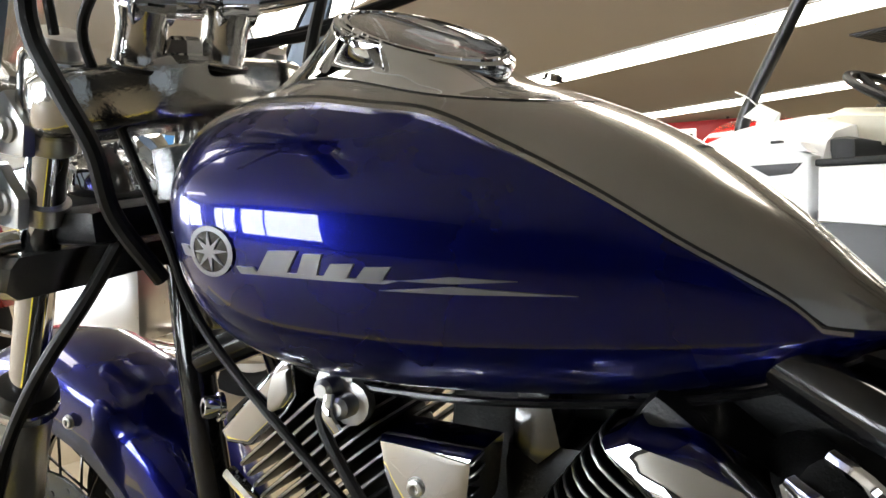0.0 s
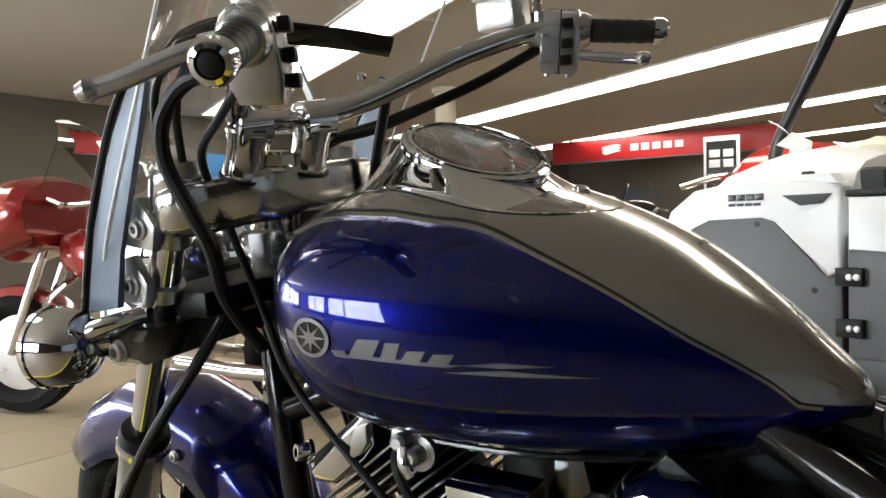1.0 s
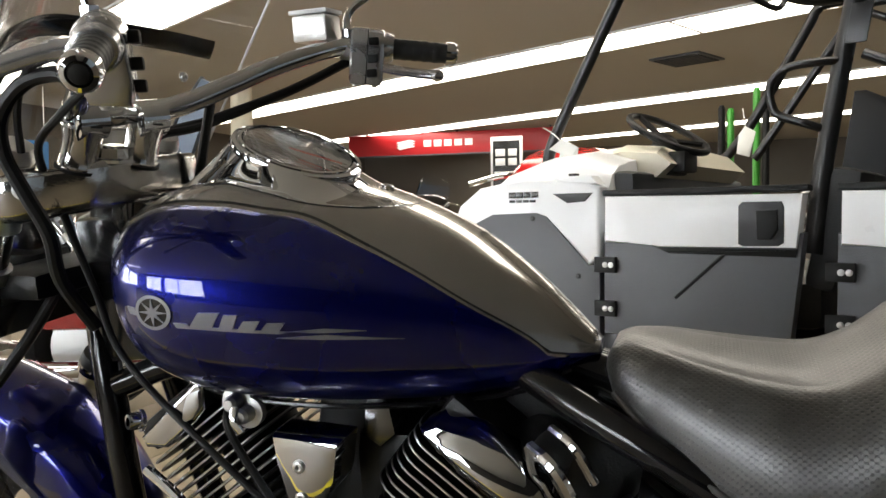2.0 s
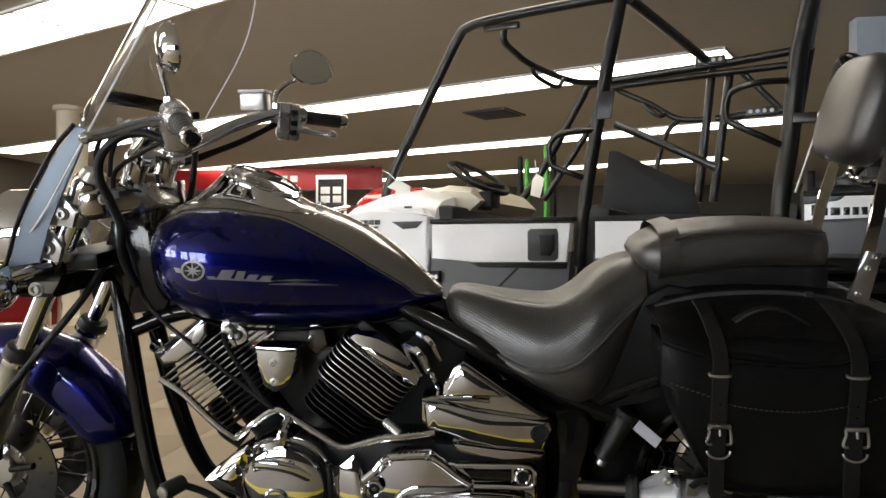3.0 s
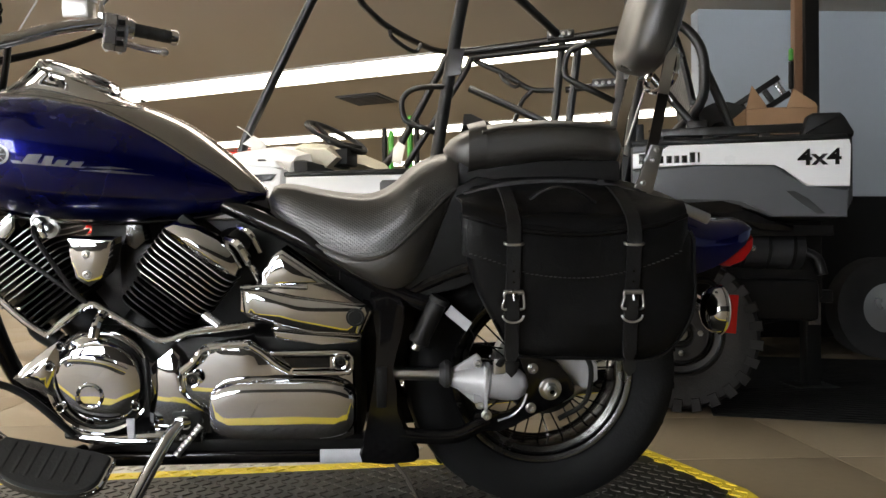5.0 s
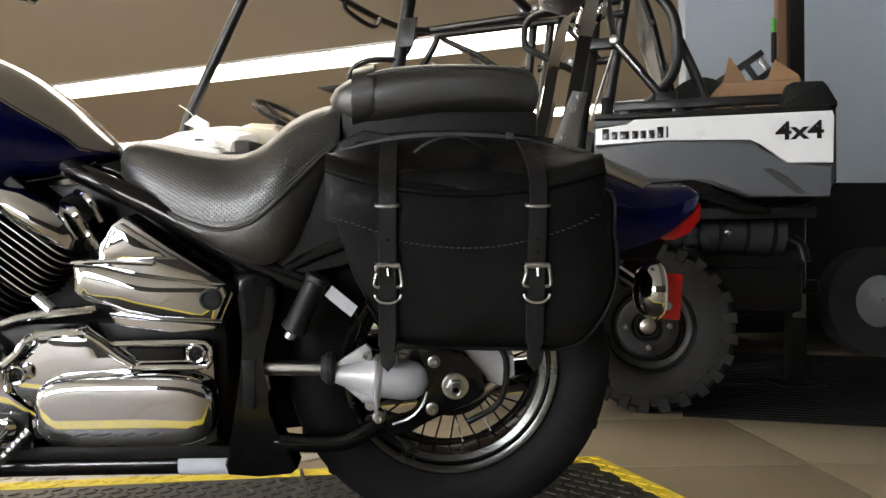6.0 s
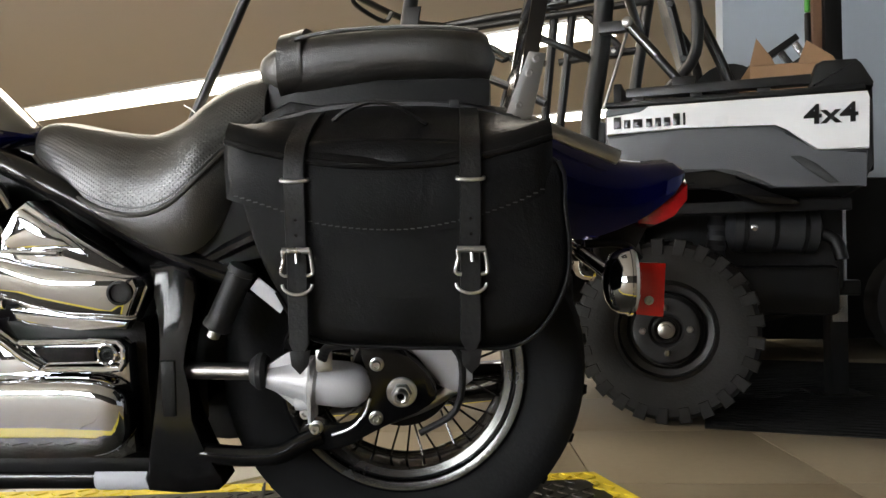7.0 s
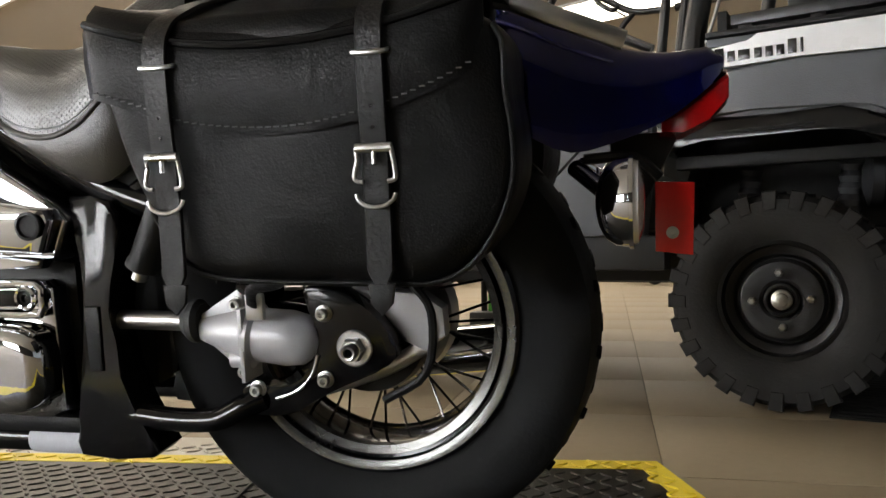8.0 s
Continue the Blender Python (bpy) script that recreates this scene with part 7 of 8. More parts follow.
for k in range(3):
    part("muffler_band", lathe([(0.05 + k * 0.1, 0.087), (0.052 + k * 0.1, 0.0895), (0.064 + k * 0.1, 0.0895), (0.066 + k * 0.1, 0.087)], (0.2, 0.3, 0.82), (1, 0.15, -0.04), 24), BLACKENG, UB)
part("exhaust_tip", tube([(0.5, 0.34, 0.8), (0.56, 0.33, 0.77), (0.58, 0.32, 0.7)], 0.022, 12, 3), BLACKENG, UB)
part("frame_rail", box(-0.3, 0.58, 0.1, 0.14, 0.86, 0.9, 0.006), BLACKENG, UB)
part("marker", lathe([(0, 0.012), (0.006, 0.012), (0.01, 0.006)], (0.29, 0.16, 0.812), (0, -1, 0), 16), SILVER, UB)
for x in (-0.14, 0.15):
    part("shock", lathe([(k * 0.018, 0.03 if k % 2 else 0.036) for k in range(19)], (x, 0.32, 0.54), (0.08, 0.02, 1), 14), DARKGREY, UB)
    part("link_arm", tube([(x, 0.24, 0.5), (x + 0.1, 0.5, 0.56), (x + 0.15, 0.75, 0.58)], 0.018, 8, 3), BLACKENG, UB)
part("gear_case", lathe([(0, 0.1), (0.2, 0.12), (0.35, 0.08)], (0.12, 0.5, 0.62), (1, 0.2, 0.1), 20), BLACKENG, UB)
part("tow_hitch", box(0.55, 0.7, 0.7, 0.78, 0.56, 0.62, 0.008), BLACKENG, UB)
part("rocker", box(-1.75, -0.32, 0.03, 0.1, 0.55, 0.66, 0.015), DARKGREY, UB)
# cab: hood, fenders, doors and dash
HOOD = [(-2.44, 0.72), (-2.435, 0.95), (-2.4, 1.08), (-2.34, 1.17), (-2.22, 1.25), (-2.06, 1.3), (-1.88, 1.315), (-1.74, 1.27), (-1.72, 1.15)]
rows = []
for y, dz, dx in ((0.06, -0.1, 0.05), (0.09, -0.045, 0.025), (0.15, -0.01, 0.01), (0.25, 0.012, 0), (0.5, 0.045, -0.02), (UW - 0.5, 0.045, -0.02), (UW - 0.25, 0.012, 0), (UW - 0.15, -0.01, 0.01), (UW - 0.09, -0.045, 0.025), (UW - 0.06, -0.1, 0.05)):
    rows.append([V(x + dx * (1 if x < -2.3 else 0), y, z + dz * (1 if z > 0.8 else 0)) for x, z in HOOD] + [V(-1.72, y, 0.7), V(-2.44 + dx, y, 0.7)])
HD = part("hood", loft(rows), WHITE, UTV, "white moulded hood and front fenders")
part("front_fender", plate([(-2.41, 0.8), (-2.4, 1.02), (-2.36, 1.12), (-2.26, 1.19), (-2.05, 1.222), (-1.8, 1.2), (-1.745, 1.18), (-1.745, 0.93), (-1.79, 0.9), (-1.95, 1.09), (-2.0, 1.105), (-2.2, 1.1), (-2.32, 1.05), (-2.37, 0.85)], -0.004, 0.1, 0.014, seg=3), WHITE, HD, "white front fender")
part("fender_flare", plate([(-2.37, 0.82), (-2.31, 1.04), (-2.2, 1.092), (-2.0, 1.097), (-1.955, 1.083), (-1.795, 0.89), (-1.745, 0.92), (-1.745, 0.6), (-1.9, 0.62), (-1.98, 0.76), (-2.12, 0.86), (-2.34, 0.86)], 0.0, 0.08, 0.01), MIDGREY, HD, "mid grey fender flare")
part("flare_rivet", bolt(-1.83, 0.0, 0.86, 0.008, 0.004, socket=False), DARKGREY, HD)
part("flare_rivet", bolt(-2.02, 0.0, 1.07, 0.008, 0.004, socket=False), DARKGREY, HD)
part("side_vent", plate([(-1.93, 1.16), (-1.77, 1.16), (-1.8, 1.13), (-1.87, 1.125)], -0.01, 0.0, 0.002), DARKGREY, HD)
part("fender_shelf", plate([(-1.95, 1.225), (-1.78, 1.222), (-1.75, 1.19), (-1.9, 1.2)], 0.0, 0.06, 0.006), WHITE, HD)
part("shelf_slot", box(-1.87, -1.84, 0.002, 0.03, 1.222, 1.232, 0.003), DARKGREY, HD)
for k in range(4):
    part("word_bar", box(-2.12 + k * 0.033, -2.092 + k * 0.033, -0.01, -0.003, 1.148, 1.17, 0.001), DECALBLACK, HD)
    part("word_bar", box(-2.118 + k * 0.03, -2.094 + k * 0.03, -0.01, -0.003, 1.13, 1.14, 0.001), DECALBLACK, HD)
part("dash", box(-1.82, -1.66, 0.1, UW - 0.1, 0.95, 1.24, 0.04), DARKGREY, HD)
part("dash_top", loft([[V(x, y, z) for x, z in ((-1.95, 1.29), (-1.8, 1.355 + d), (-1.66, 1.34 + d), (-1.6, 1.27), (-1.66, 1.22), (-1.9, 1.22))] for y, d in ((0.3, -0.03), (0.36, 0.0), (0.8, 0.01), (UW - 0.36, 0.0), (UW - 0.3, -0.03))]), COLMAT, HD, "cream moulded dash top")


def utv_door(x0, x1, handle):
    d = part("door", plate([(x0, 0.66), (x0, 1.02), (x1 - 0.012, 1.02), (x1 - 0.05, 0.66)], 0.012, 0.07, 0.006), MIDGREY, UTV, "white and dark grey door")
    part("white_panel", plate([(x0 + 0.012, 0.985), (x0 + 0.012, 1.145), (x1 - 0.012, 1.14), (x1 - 0.03, 0.975), (x0 + 0.2, 0.972), (x0 + 0.16, 0.985)], -0.008, 0.06, 0.006), WHITE, d, "white upper door panel")
    part("top_seal", box(x0, x1, -0.004, 0.07, 1.147, 1.168, 0.006), BLACKMATT, d)
    # black plate paints the shadow line under the white panel's overhang
    part("crease", plate([(x0 + 0.16, 0.982), (x0 + 0.2, 0.968), (x1 - 0.03, 0.97), (x1 - 0.035, 0.945), (x0 + 0.24, 0.95)], 0.004, 0.014, 0.002), BLACKMATT, d)
    # black bar paints the shade along the diagonal crease
    part("diagonal_crease", tube([(x0 + 0.26, 0.012, 0.8), (x0 + 0.42, 0.012, 0.95)], 0.005, 6, 1), BLACKMATT, d)
    for z in (0.905, 0.75):
        hg = part("hinge", box(x0 - 0.03, x0 + 0.05, -0.006, 0.014, z - 0.028, z + 0.028, 0.003), BLACKMATT, d)
        for k in (0.012, 0.034):
            part("rivet", bolt(x0 + k, -0.006, z, 0.008, 0.005, socket=False), STEEL, hg)
    if handle:
        hx = x1 - 0.2
        hr = part("handle_recess", plate([(hx, 0.985), (hx, 1.105), (hx + 0.012, 1.117), (hx + 0.128, 1.117), (hx + 0.135, 1.1), (hx + 0.135, 0.99), (hx + 0.12, 0.98), (hx + 0.015, 0.978)], -0.013, -0.006, 0.003), DARKGREY, d)
        part("handle", plate([(hx + 0.06, 1.0), (hx + 0.055, 1.09), (hx + 0.118, 1.092), (hx + 0.12, 1.03), (hx + 0.1, 1.0)], -0.026, -0.012, 0.006), BLACKMATT, hr)
    return d


utv_door(-1.735, -1.065, True)
utv_door(-0.985, -0.33, True)
# seats and steering wheel
for x in (-1.25, -0.5):
    for y in (0.16, 0.78):
        se = part("seat", box(x - 0.25, x + 0.2, y, y + 0.58, 0.7, 0.86, 0.04), UTVSEAT, UTV, "charcoal vinyl bench seat")
        sb = part("seat_back", box(-0.05, 0.05, y, y + 0.58, 0, 0.4, 0.035), UTVSEAT, se)
        sb.matrix_basis = pose(x + 0.18, 0, 0.83, 0, 12, 0)
SC_ = V(-1.69, 0.5, 1.4)
SA_ = V(0.5, -0.12, 0.86)
SWL = part("steering_wheel", lathe([(0.014 * math.sin(a), 0.165 + 0.014 * math.cos(a)) for a in [2 * math.pi * k / 10 for k in range(10)]], SC_, SA_, 36, closed=True), BLACKMATT, UTV, "black steering wheel")
q = SA_.to_track_quat("Z", "Y")
for a in (90, 210, 330):
    part("wheel_spoke", tube([SC_ + q @ V(0, 0, -0.03), SC_ + q @ V(0.16 * math.cos(radians(a)), 0.16 * math.sin(radians(a)), 0)], 0.012, 8, 1), BLACKMATT, SWL)
part("wheel_hub", lathe([(-0.05, 0.03), (-0.04, 0.05), (-0.02, 0.055), (-0.01, 0.04)], SC_, SA_, 20), BLACKMATT, SWL)
part("column", tube([SC_ + V(-0.02, 0, -0.04), (-1.8, 0.52, 1.1)], 0.045, 12, 1), BLACKMATT, SWL)
for x, z in ((-1.74, 1.3), (-1.64, 1.29), (-1.6, 1.3)):
    part("dash_switch", box(x - 0.04, x + 0.03, 0.36, 0.5, z - 0.06, z + 0.02, 0.012), BLACKMATT, SWL)
# roll cage
N1, N2 = 0.3, UW - 0.12
CG = part("roll_cage", tube([(-2.135, N1, 1.15), (-2.125, N1, 1.3), (-2.09, N1, 1.4), (-2.0, N1, 1.57), (-1.81, N1 - 0.01, 1.905), (-1.71, N1 - 0.02, 2.07), (-1.66, N1 - 0.03, 2.11), (-1.54, N1 - 0.04, 2.13), (-1.22, N1 - 0.06, 2.145), (-0.88, N1 - 0.08, 2.15), (-0.12, N1 - 0.1, 2.15)], 0.024, 12, 5), CAGE, UTV, "black tubular steel roll cage")
part("foot_plate", plate([(-2.19, 1.13), (-2.08, 1.13), (-2.095, 1.28), (-2.15, 1.28)], N1 - 0.034, N1 - 0.024, 0.003), CAGE, CG)
part("cage_tube", tube([(-2.1, N2, 1.2), (-2.0, N2, 1.3), (-1.73, N2, 1.37), (-1.39, N2, 1.91), (-1.335, N2, 2.01), (-1.23, N2, 2.037), (-0.61, N2, 2.075), (-0.12, N2, 2.12)], 0.024, 12, 5), CAGE, CG)
part("centre_post", tube([(-1.085, 0.16, 0.95), (-1.06, 0.18, 1.225), (-1.02, 0.2, 1.51), (-0.96, 0.2, 1.845), (-0.9, 0.21, 2.15)], 0.03, 14, 4), CAGE, CG)
part("rear_post", tube([(-0.27, 0.17, 0.98), (-0.26, 0.18, 1.24), (-0.228, 0.2, 1.467), (-0.195, 0.2, 1.8), (-0.145, 0.2, 2.04), (-0.12, 0.2, 2.15)], 0.036, 14, 4), CAGE, CG)
part("far_rear_post", tube([(-0.27, N2, 1.0), (-0.22, N2, 1.5), (-0.12, N2, 2.12)], 0.03, 12, 3), CAGE, CG)
part("front_header", tube([(-1.478, N1, 2.1), (-1.478, N1, 2.034), (-1.47, 0.42, 2.01), (-1.43, 0.62, 1.98), (-1.34, 1.1, 1.99), (-1.23, N2, 2.037)], 0.017, 10, 4), CAGE, CG)
part("header_plate", box(-1.57, -1.39, N1 - 0.05, N1 - 0.02, 2.078, 2.108, 0.006), CAGE, CG)
part("header_grip", tube([(-1.43, 0.6, 1.98), (-1.42, 0.62, 1.93), (-1.36, 0.8, 1.9), (-1.33, 0.84, 1.95)], 0.012, 8, 4), CAGE, CG)
part("roof_diagonal", tube([(-0.87, 0.22, 2.13), (-0.64, N2, 2.1)], 0.024, 12, 1), CAGE, CG)
part("cross_tube", tube([(-0.12, 0.2, 2.15), (-0.12, N2, 2.12)], 0.024, 12, 1), CAGE, CG)
part("cross_tube", tube([(-0.18, 0.2, 1.86), (-0.17, N2, 1.86)], 0.02, 12, 1), CAGE, CG)
part("lower_far_rail", tube([(-1.6, N2 - 0.03, 1.34), (-1.555, N2 - 0.03, 1.4), (-1.226, N2 - 0.03, 1.885), (-1.17, N2 - 0.03, 1.985), (-1.08, N2 - 0.03, 2.0), (-0.126, N2 - 0.03, 2.035)], 0.02, 10, 4), CAGE, CG)
for a, b in (((-0.619, 2.05), (-0.697, 1.3)), ((-0.525, 2.02), (-0.615, 1.3))):
    part("far_post", tube([(b[0], N2, b[1]), (a[0], N2, a[1])], 0.024, 10, 1), CAGE, CG)
part("far_brace", tube([(-0.468, N2, 2.03), (-0.265, N2, 1.8)], 0.018, 10, 1), CAGE, CG)
part("lower_rail", tube([(-0.6, N2, 1.77), (-0.374, N2, 1.786), (-0.188, N2, 1.794)], 0.02, 10, 2), CAGE, CG)
part("seat_brace", tube([(-1.048, 0.8, 1.68), (-0.723, 0.8, 1.519), (-0.553, 0.8, 1.429)], 0.02, 10, 2), CAGE, CG)
part("far_grab_bar", tube([(-1.15, N2, 2.0), (-1.137, N2, 1.974), (-0.964, N2, 1.884), (-0.812, N2, 1.788), (-0.663, N2, 1.771)], 0.017, 10, 4), CAGE, CG)
part("grip", tube([(-1.0, N2, 1.9), (-0.97, N2 - 0.03, 1.85), (-0.9, N2 - 0.03, 1.8), (-0.87, N2, 1.83)], 0.012, 8, 3), CAGE, CG)
part("inner_grab_bar", tube([(-0.8, N2, 1.78), (-0.86, N2, 1.72), (-0.9, N2, 1.62), (-0.93, N2, 1.5)], 0.015, 10, 4), CAGE, CG)
part("back_panel", plate([(-1.115, 1.2), (-1.069, 1.535), (-1.03, 1.535), (-0.661, 1.341), (-0.62, 1.2)], 0.75, 0.79, 0.006), BLACKMATT, CG)
for pts in (((-0.985, 1.557), (-1.1, 1.553), (-1.17, 1.542), (-1.208, 1.51), (-1.216, 1.474), (-1.205, 1.42), (-1.183, 1.394), (-1.11, 1.365), (-1.038, 1.336)),
            ((-0.209, 1.705), (-0.33, 1.7), (-0.411, 1.685), (-0.455, 1.66), (-0.47, 1.617), (-0.468, 1.57), (-0.447, 1.543), (-0.35, 1.49), (-0.243, 1.44))):
    part("grab_bar", tube([(x, 0.2 if k in (0, len(pts) - 1) else 0.15, z) for k, (x, z) in enumerate(pts)], 0.0135, 10, 4), CAGE, CG)
for bx0, bz0 in ((-0.625, 2.095), (-0.36, 1.79)):
    part("clamp_block", box(bx0 - 0.08, bx0 + 0.08, N2 - 0.05, N2 + 0.03, bz0 - 0.024, bz0 + 0.024, 0.006), CAGE, CG)
    for k in range(4):
        part("bolt", bolt(bx0 - 0.055 + k * 0.036, N2 - 0.05, bz0, 0.009, 0.007), STEEL, CG)
part("bracket_plate", plate([(-1.0, 1.6), (-0.94, 1.6), (-0.92, 1.72), (-0.98, 1.72)], 0.16, 0.168, 0.003), CAGE, CG)
# slatted guard leaning over the front of the cargo bed
part("headguard", tube([(-0.06, 0.3, 1.27), (0.09, 0.3, 1.43), (0.115, 0.3, 1.56), (0.1, 0.3, 1.68), (0.04, 0.32, 1.775), (-0.02, 0.4, 1.82), (-0.03, 0.8, 1.83), (-0.02, 1.15, 1.82), (0.04, 1.22, 1.775), (0.11, 1.24, 1.56), (0.06, 1.24, 1.27)], 0.022, 12, 4), CAGE, CG)
for k in range(9):
    y = 0.34 + k * 0.105
    part("guard_slat", tube([(-0.03, y, 1.81), (0.02, y, 1.66), (0.07, y, 1.42), (0.08, y, 1.28)], 0.019, 8, 3, flat=1.6), CAGE, CG)
for z, dx in ((1.66, 0.02), (1.45, 0.065)):
    part("guard_rail", tube([(dx, 0.3, z), (dx, 1.24, z)], 0.012, 8, 1), CAGE, CG)
part("leaning_bar", tube([(0.115, 0.45, 1.65), (0.2, 0.45, 1.45), (0.25, 0.45, 1.3)], 0.02, 10, 2), CAGE, CG)
part("strut", tube([(-0.116, 0.1, 1.536), (0.063, 0.1, 1.31)], 0.016, 12, 1), CAGE, CG)
part("strut_rod", tube([(-0.108, 0.096, 1.527), (-0.02, 0.096, 1.416)], 0.0175, 12, 1), RIM, CG)
part("strut_boss", lathe([(0, 0.018), (0.02, 0.018), (0.024, 0.01)], (-0.116, 0.09, 1.54), (0, -1, 0), 16), STEEL, CG)
part("strut_foot", box(0.03, 0.11, 0.06, 0.14, 1.26, 1.33, 0.01), CAGE, CG)
part("strut_arm", box(-0.22, -0.1, 0.11, 0.15, 1.52, 1.56, 0.006), CAGE, CG)
part("rod_left", tube([(-0.21, 0.14, 1.25), (-0.12, 0.14, 1.53)], 0.006, 8, 1), STEEL, CG)
tg = thing("price_tag", "white paper tags tied to the roll cage", "tag", UPOSE @ pose(-2.1, N1 - 0.03, 1.37))
part("tag", plate([(0.0, -0.02), (0.1, -0.06), (0.13, -0.02), (0.06, 0.02)], -0.004, 0.0, 0.001), TAG, tg)
part("tag", plate([(0.03, -0.1), (0.12, -0.09), (0.13, -0.02), (0.05, -0.03)], 0.001, 0.005, 0.001), TAG, tg)
part("string", tube([(-0.03, 0, 0.07), (0.02, 0, 0.04), (0.07, 0, -0.01)], 0.0025, 6, 3), TAG, tg)
tg2 = thing("price_tag", "white paper tag hanging behind the steering wheel", "tag", UPOSE @ pose(-1.68, N2 - 0.04, 1.45))
part("tag", plate([(0.0, -0.08), (0.06, -0.1), (0.09, 0.02), (0.04, 0.05), (0.01, 0.01)], -0.004, 0.0, 0.001), TAG, tg2)
part("string", tube([(0.04, 0, 0.05), (0.03, 0.01, 0.1), (0.02, 0.03, 0.14)], 0.0025, 6, 3), TAG, tg2)
# black ribbed sheet that paints the shade on the floor under the vehicle
fm = thing("rubber_mat", "black ribbed sheet painting the shade on the floor under the utility vehicle", "mat", UPOSE @ pose(0, 0, FLOOR))
part("sheet", box(0.12, 2.9, 0.0, 1.9, 0.0005, 0.006, 0.002), FLOORSHADE, fm)
for k in range(38):
    part("rib", box(0.14, 2.88, 0.02 + k * 0.049, 0.038 + k * 0.049, 0.0061, 0.009, 0.001), FLOORSHADE, fm)
# load in the bed
bx1 = thing("cardboard_box", "open brown cardboard box lying in the cargo bed", "box", UPOSE @ pose(0.42, 0.62, 1.227, 0, 0, 6))
part("carton", box(-0.14, 0.16, -0.16, 0.3, 0, 0.21, 0.004), CARD, bx1)
part("flap", plate([(-0.14, 0.205), (-0.115, 0.31), (-0.06, 0.23), (-0.05, 0.205)], -0.165, -0.16, 0.001), CARD, bx1)
part("flap", plate([(0.03, 0.205), (0.06, 0.29), (0.15, 0.225), (0.16, 0.205)], -0.165, -0.16, 0.001), CARD, bx1)
rmp = thing("folding_ramp", "black and silver folding loading ramp in the cargo bed", "ramp", UPOSE @ pose(0.3, 1.12, 1.3, 0, -33, 0))
for z in (0.1, 0.2):
    part("rail", box(0.0, 0.42, -0.02, 0.02, z, z + 0.03, 0.004), CAGE, rmp)
for k in range(6):
    part("rung", box(0.04 + k * 0.068, 0.068 + k * 0.068, -0.012, 0.012, 0.13, 0.2, 0.003), SILVER if k % 2 else CAGE, rmp)
part("support", box(0.0, 0.05, -0.1, 0.1, -0.07, 0.1, 0.004), CAGE, rmp)
wn_ = thing("winch_roll", "black coiled strap roll lying in the cargo bed", "strap", UPOSE @ pose(0.24, 0.9, 1.227))
part("roll", lathe([(-0.06, 0.06), (-0.06, 0.16), (0.06, 0.16), (0.06, 0.06)], (0, 0, 0.16), (0.3, 1, 0), 28, closed=True), BLACKMATT, wn_)
bin_ = thing("flag_pole_stand", "green and black plastic poles standing behind the vehicle", "stand", UPOSE @ pose(-1.8, 1.95, FLOOR))
part("base", box(-0.2, 0.2, -0.1, 0.1, 0, 0.1, 0.02), DARKGREY, bin_)
for dx, zt in ((-0.14, 1.44), (-0.09, 1.42), (0.05, 1.52), (0.1, 1.5)):
    part("pole", lathe([(0, 0.02), (zt - 0.02, 0.02), (zt, 0.012)], (dx, 0, 0.1), (0, 0, 1), 12), GREEN if dx in (-0.09, 0.05) else BLACKMATT, bin_)


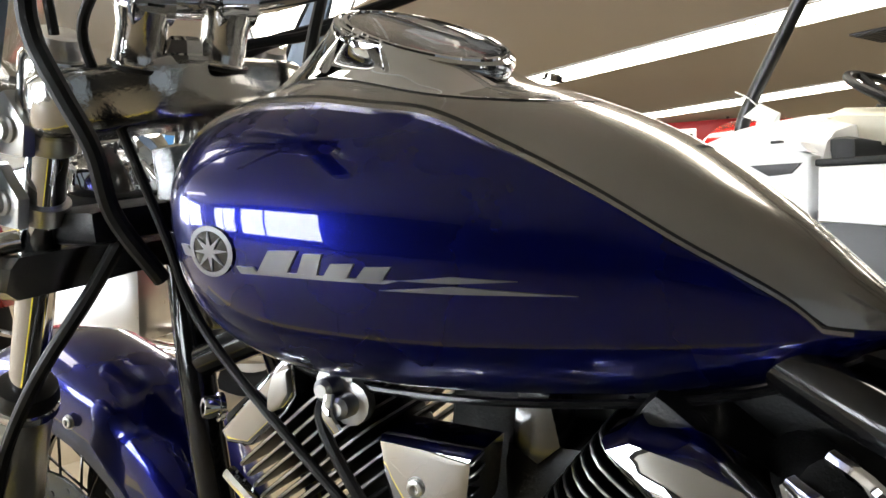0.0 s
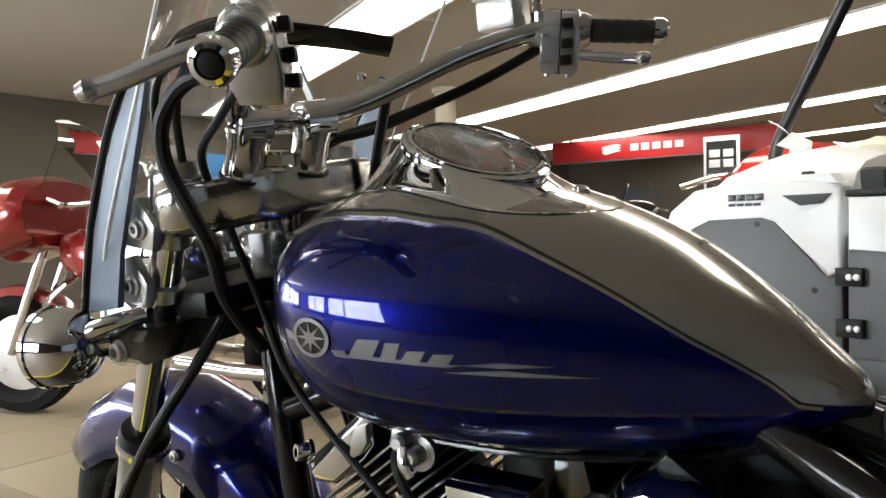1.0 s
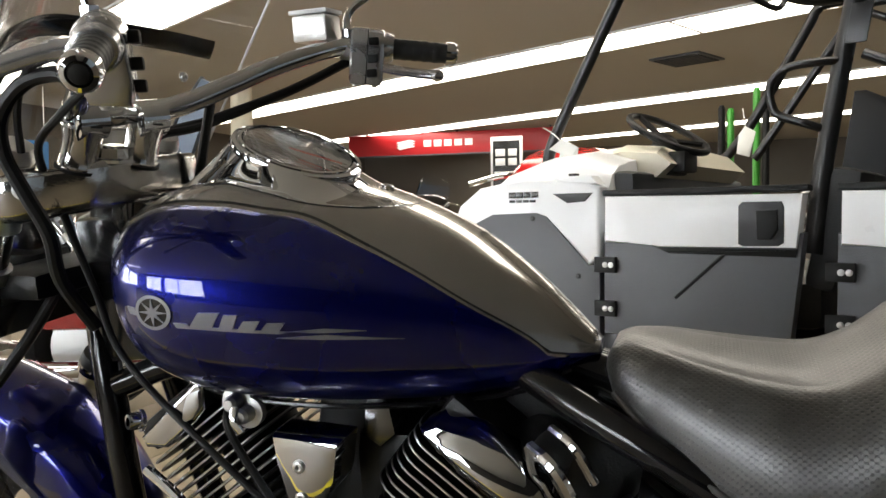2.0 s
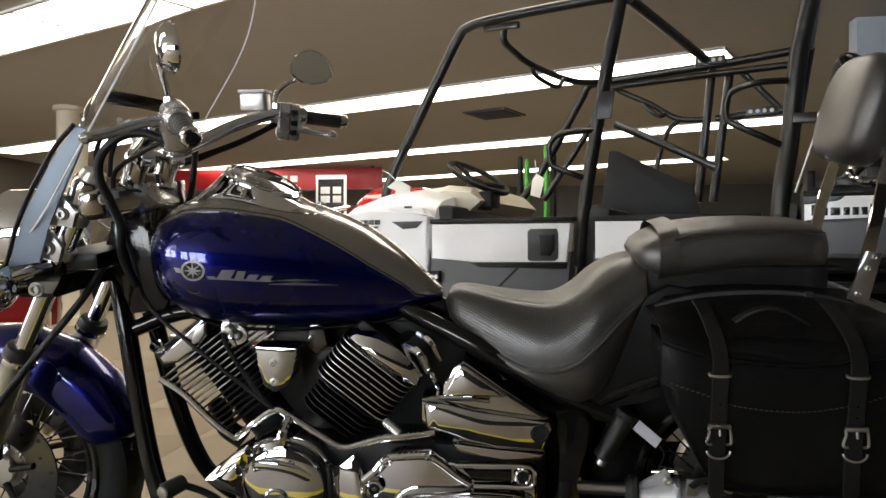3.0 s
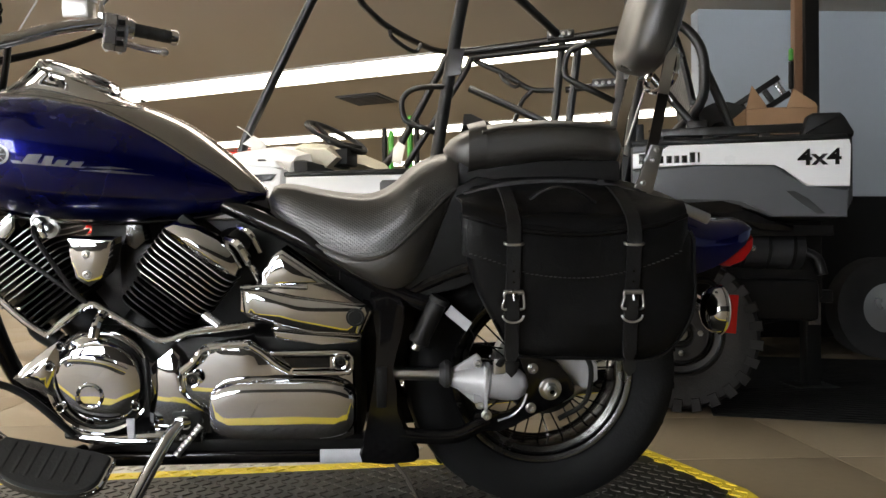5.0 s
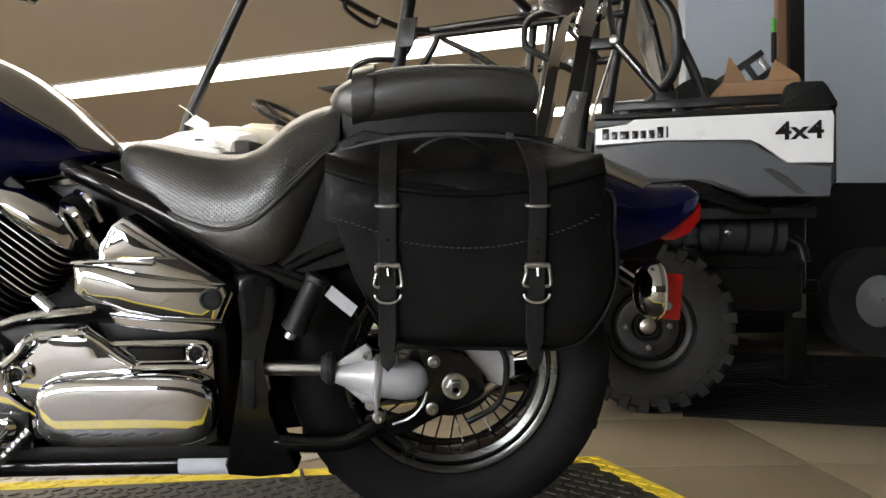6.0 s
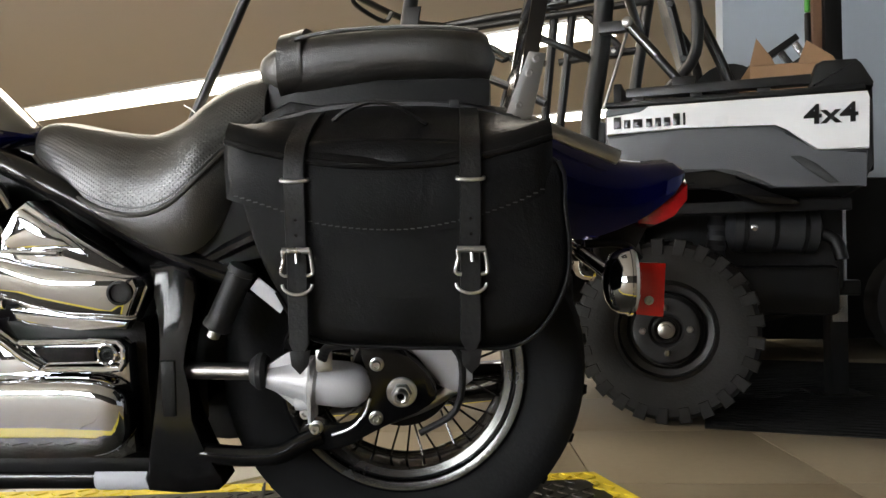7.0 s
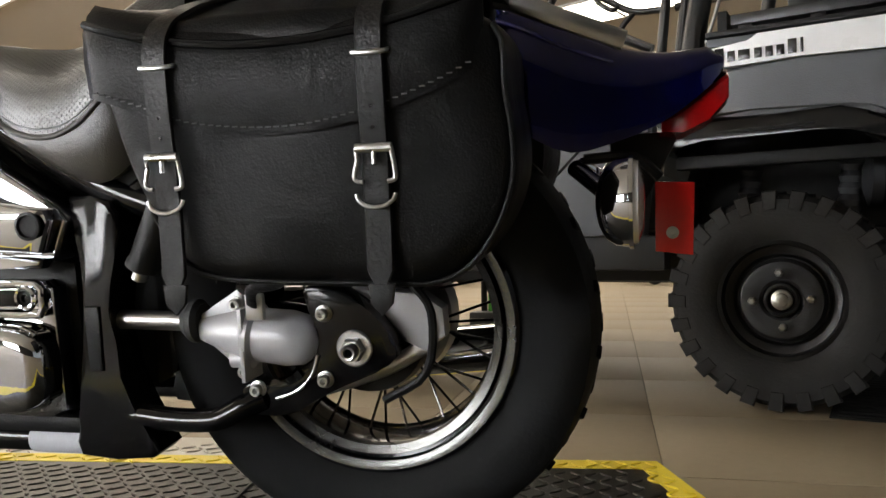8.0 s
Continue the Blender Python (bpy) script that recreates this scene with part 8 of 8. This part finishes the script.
# ---- other machines standing in the showroom ----
def parked_bike(m, paint, label, screen=True):
    t = thing("touring_motorcycle", label, "motorcycle", m, "parked motorcycles")
    for x in (0, -1.55):
        part("wheel", lathe([(-0.05, 0.22), (-0.07, 0.26), (-0.06, 0.31), (0, 0.325), (0.06, 0.31), (0.07, 0.26), (0.05, 0.22), (0.02, 0.2), (-0.02, 0.2)], (x, 0, 0.325), (0, 1, 0), 36, closed=True), TYRE, t)
        part("rim", lathe([(-0.04, 0.04), (-0.03, 0.2), (0.03, 0.2), (0.04, 0.04)], (x, 0, 0.325), (0, 1, 0), 30), STEEL, t)
    part("body", loft([[V(x, w * math.copysign(abs(math.sin(a)) ** 0.7, math.sin(a)), z + h * math.copysign(abs(math.cos(a)) ** 0.7, math.cos(a))) for a in [2 * math.pi * k / 20 for k in range(20)]] for x, z, w, h in ((-1.25, 0.85, 0.12, 0.1), (-1.1, 0.83, 0.2, 0.15), (-0.85, 0.8, 0.18, 0.14), (-0.6, 0.74, 0.14, 0.08), (-0.3, 0.72, 0.17, 0.07), (0.0, 0.76, 0.16, 0.1), (0.3, 0.74, 0.12, 0.08))]), paint, t)
    part("fairing", loft([[V(x, w * math.copysign(abs(math.sin(a)) ** 0.8, math.sin(a)), z + h * math.copysign(abs(math.cos(a)) ** 0.8, math.cos(a))) for a in [2 * math.pi * k / 24 for k in range(24)]] for x, z, w, h in ((-1.62, 0.98, 0.12, 0.1), (-1.58, 1.0, 0.28, 0.17), (-1.48, 1.02, 0.37, 0.22), (-1.34, 1.05, 0.39, 0.2), (-1.28, 1.05, 0.36, 0.17))]), paint, t)
    part("headlight", lathe([(0, 0.1), (0.03, 0.09), (0.045, 0.05), (0.05, 0)], (-1.59, 0, 0.98), (-1, 0, 0), 28), CLEARLENS, t)
    for s in (-1, 1):
        part("lamp", lathe([(0, 0.06), (0.03, 0.055), (0.04, 0)], (-1.5, s * 0.26, 0.9), (-1, 0, 0), 24), CLEARLENS, t)
        part("fork", tube([(-1.3, s * 0.11, 0.98), (-1.55, s * 0.11, 0.33)], 0.026, 12, 1), CHROME, t)
        part("pannier", box(-0.12, 0.45, s * 0.32 - 0.12, s * 0.32 + 0.12, 0.45, 0.75, 0.05), paint, t)
        part("exhaust", tube([(-0.6, s * 0.2, 0.3), (-0.1, s * 0.25, 0.25), (0.5, s * 0.26, 0.27)], 0.04, 14, 3), CHROME, t)
        part("crash_bar", tube([(-1.15, s * 0.1, 0.75), (-1.2, s * 0.32, 0.6), (-1.12, s * 0.34, 0.4), (-1.0, s * 0.12, 0.3)], 0.016, 10, 4), CHROME, t)
    part("front_fender", loft([[V(-1.55 + r * math.cos(radians(a)), y, 0.325 + r * math.sin(radians(a))) for y, r in ((-0.08, 0.31), (-0.07, 0.35), (0, 0.365), (0.07, 0.35), (0.08, 0.31))] for a in range(20, 165, 12)], cap=True), paint, t)
    part("engine", box(-1.0, -0.45, -0.22, 0.22, 0.28, 0.66, 0.06), ALLOY, t)
    part("seat", loft([[V(x, 0.16 * math.sin(a), z + 0.06 * math.cos(a)) for a in [2 * math.pi * k / 16 for k in range(16)]] for x, z in ((-0.62, 0.82), (-0.4, 0.8), (-0.2, 0.82), (0.0, 0.92), (0.3, 0.94))]), VINYL, t)
    part("handlebar", tube([(-1.05, -0.4, 1.08), (-1.2, -0.28, 1.12), (-1.28, 0, 1.1), (-1.2, 0.28, 1.12), (-1.05, 0.4, 1.08)], 0.014, 10, 4), CHROME, t)
    part("stand", tube([(-0.7, -0.12, 0.3), (-0.75, -0.3, 0.01)], 0.014, 8, 1), CHROME, t)
    part("tail_light", box(0.44, 0.5, -0.12, 0.12, 0.68, 0.78, 0.015), REDLENS, t)
    if screen:
        sc_ = part("screen", loft([[V(-1.5 + (z - 1.1) * 0.5 + 0.25 * (y / 0.3) ** 2 + d, y, z) for y, z in ((-0.3, 1.15), (-0.28, 1.4), (-0.15, 1.52), (0, 1.55), (0.15, 1.52), (0.28, 1.4), (0.3, 1.15))] for d in (0, 0.004)]), SCREEN, t)
        sc_.visible_shadow = False
    return t


BIKERED = mat("dark_red_metallic_paint", (0.22, 0.012, 0.012), 0.2, 0.4, 0.1, 6, coat=1.0)
BIKEBRIGHT = mat("bright_red_paint", (0.5, 0.012, 0.01), 0.2, 0.0, 0.1, 6, coat=1.0)
BIKEBLACK = mat("black_bike_paint", (0.012, 0.012, 0.014), 0.15, 0.0, 0.1, 6, coat=1.0)
parked_bike(pose(-3.35, 1.9, FLOOR, 0, 0, 28), BIKERED, "dark red touring motorcycle with chrome trim parked on the floor")
parked_bike(pose(-2.3, 3.3, FLOOR, 0, 0, 150), BIKEBRIGHT, "bright red touring motorcycle parked on the floor", False)
parked_bike(pose(-5.0, 4.2, FLOOR, 0, 0, 20), BIKEBLACK, "black touring motorcycle parked on the floor")
for i, (x, y, a) in enumerate(((-4.4, 11.2, 80), (-3.0, 10.6, 95), (-1.4, 11.4, 75), (0.6, 11.0, 100), (-5.8, 10.5, 60), (2.2, 8.4, 85))):
    parked_bike(pose(x, y, FLOOR, 0, 0, a), (BIKEBLACK, BIKERED, BIKEBLACK)[i % 3], "motorcycle parked in the far part of the showroom", i % 2 == 0)
bn = thing("blue_banner", "blue fabric banner hanging near the ceiling", "banner", pose(-8.6, 5.6, 1.75))
part("fabric", box(-0.02, 0.02, -0.9, 0.9, 0, 0.35, 0.004), mat("blue_fabric", (0.03, 0.16, 0.4), 0.7, 0.0, 0.1, 9), bn)
for y in (-0.85, 0.85):
    part("cord", tube([(0, y, 0.34), (0, y, CEIL - 1.75)], 0.006, 6, 1), TAG, bn)
# made-up trailer whose dark box fills the shade behind the rack
dk = thing("trailer", "dark trailer-shaped box added to fill the shade behind the rack", "trailer", pose(3.2, 3.4, FLOOR))
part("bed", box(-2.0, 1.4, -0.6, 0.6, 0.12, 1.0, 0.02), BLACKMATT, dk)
for y in (-0.66, 0.66):
    part("wheel", lathe([(-0.08, 0.15), (-0.1, 0.25), (-0.08, 0.31), (0.08, 0.31), (0.1, 0.25), (0.08, 0.15)], (-0.6, y, 0.31), (0, 1, 0), 30, closed=True), UTVTYRE, dk)
    part("wheel_disc", lathe([(-0.05, 0.15), (0.05, 0.15)], (-0.6, y, 0.31), (0, 1, 0), 24), STEEL, dk)
part("axle", tube([(-0.6, -0.62, 0.31), (-0.6, 0.62, 0.31)], 0.03, 10, 1), BLACKENG, dk)
for y in (-0.5, 0.5):
    part("spring_hanger", box(-0.7, -0.5, y - 0.03, y + 0.03, 0.3, 0.5, 0.005), BLACKENG, dk)

# ---- near floor tiles ----
tile_first = None
for x, y in tiles:
    m = pose(x, y, FLOOR)
    if tile_first is None:
        tile_first = part("tile", tile_bm, FLOORMAT, floor_ob)
        tile_first.matrix_basis = m
    else:
        again(tile_first, floor_ob, m)
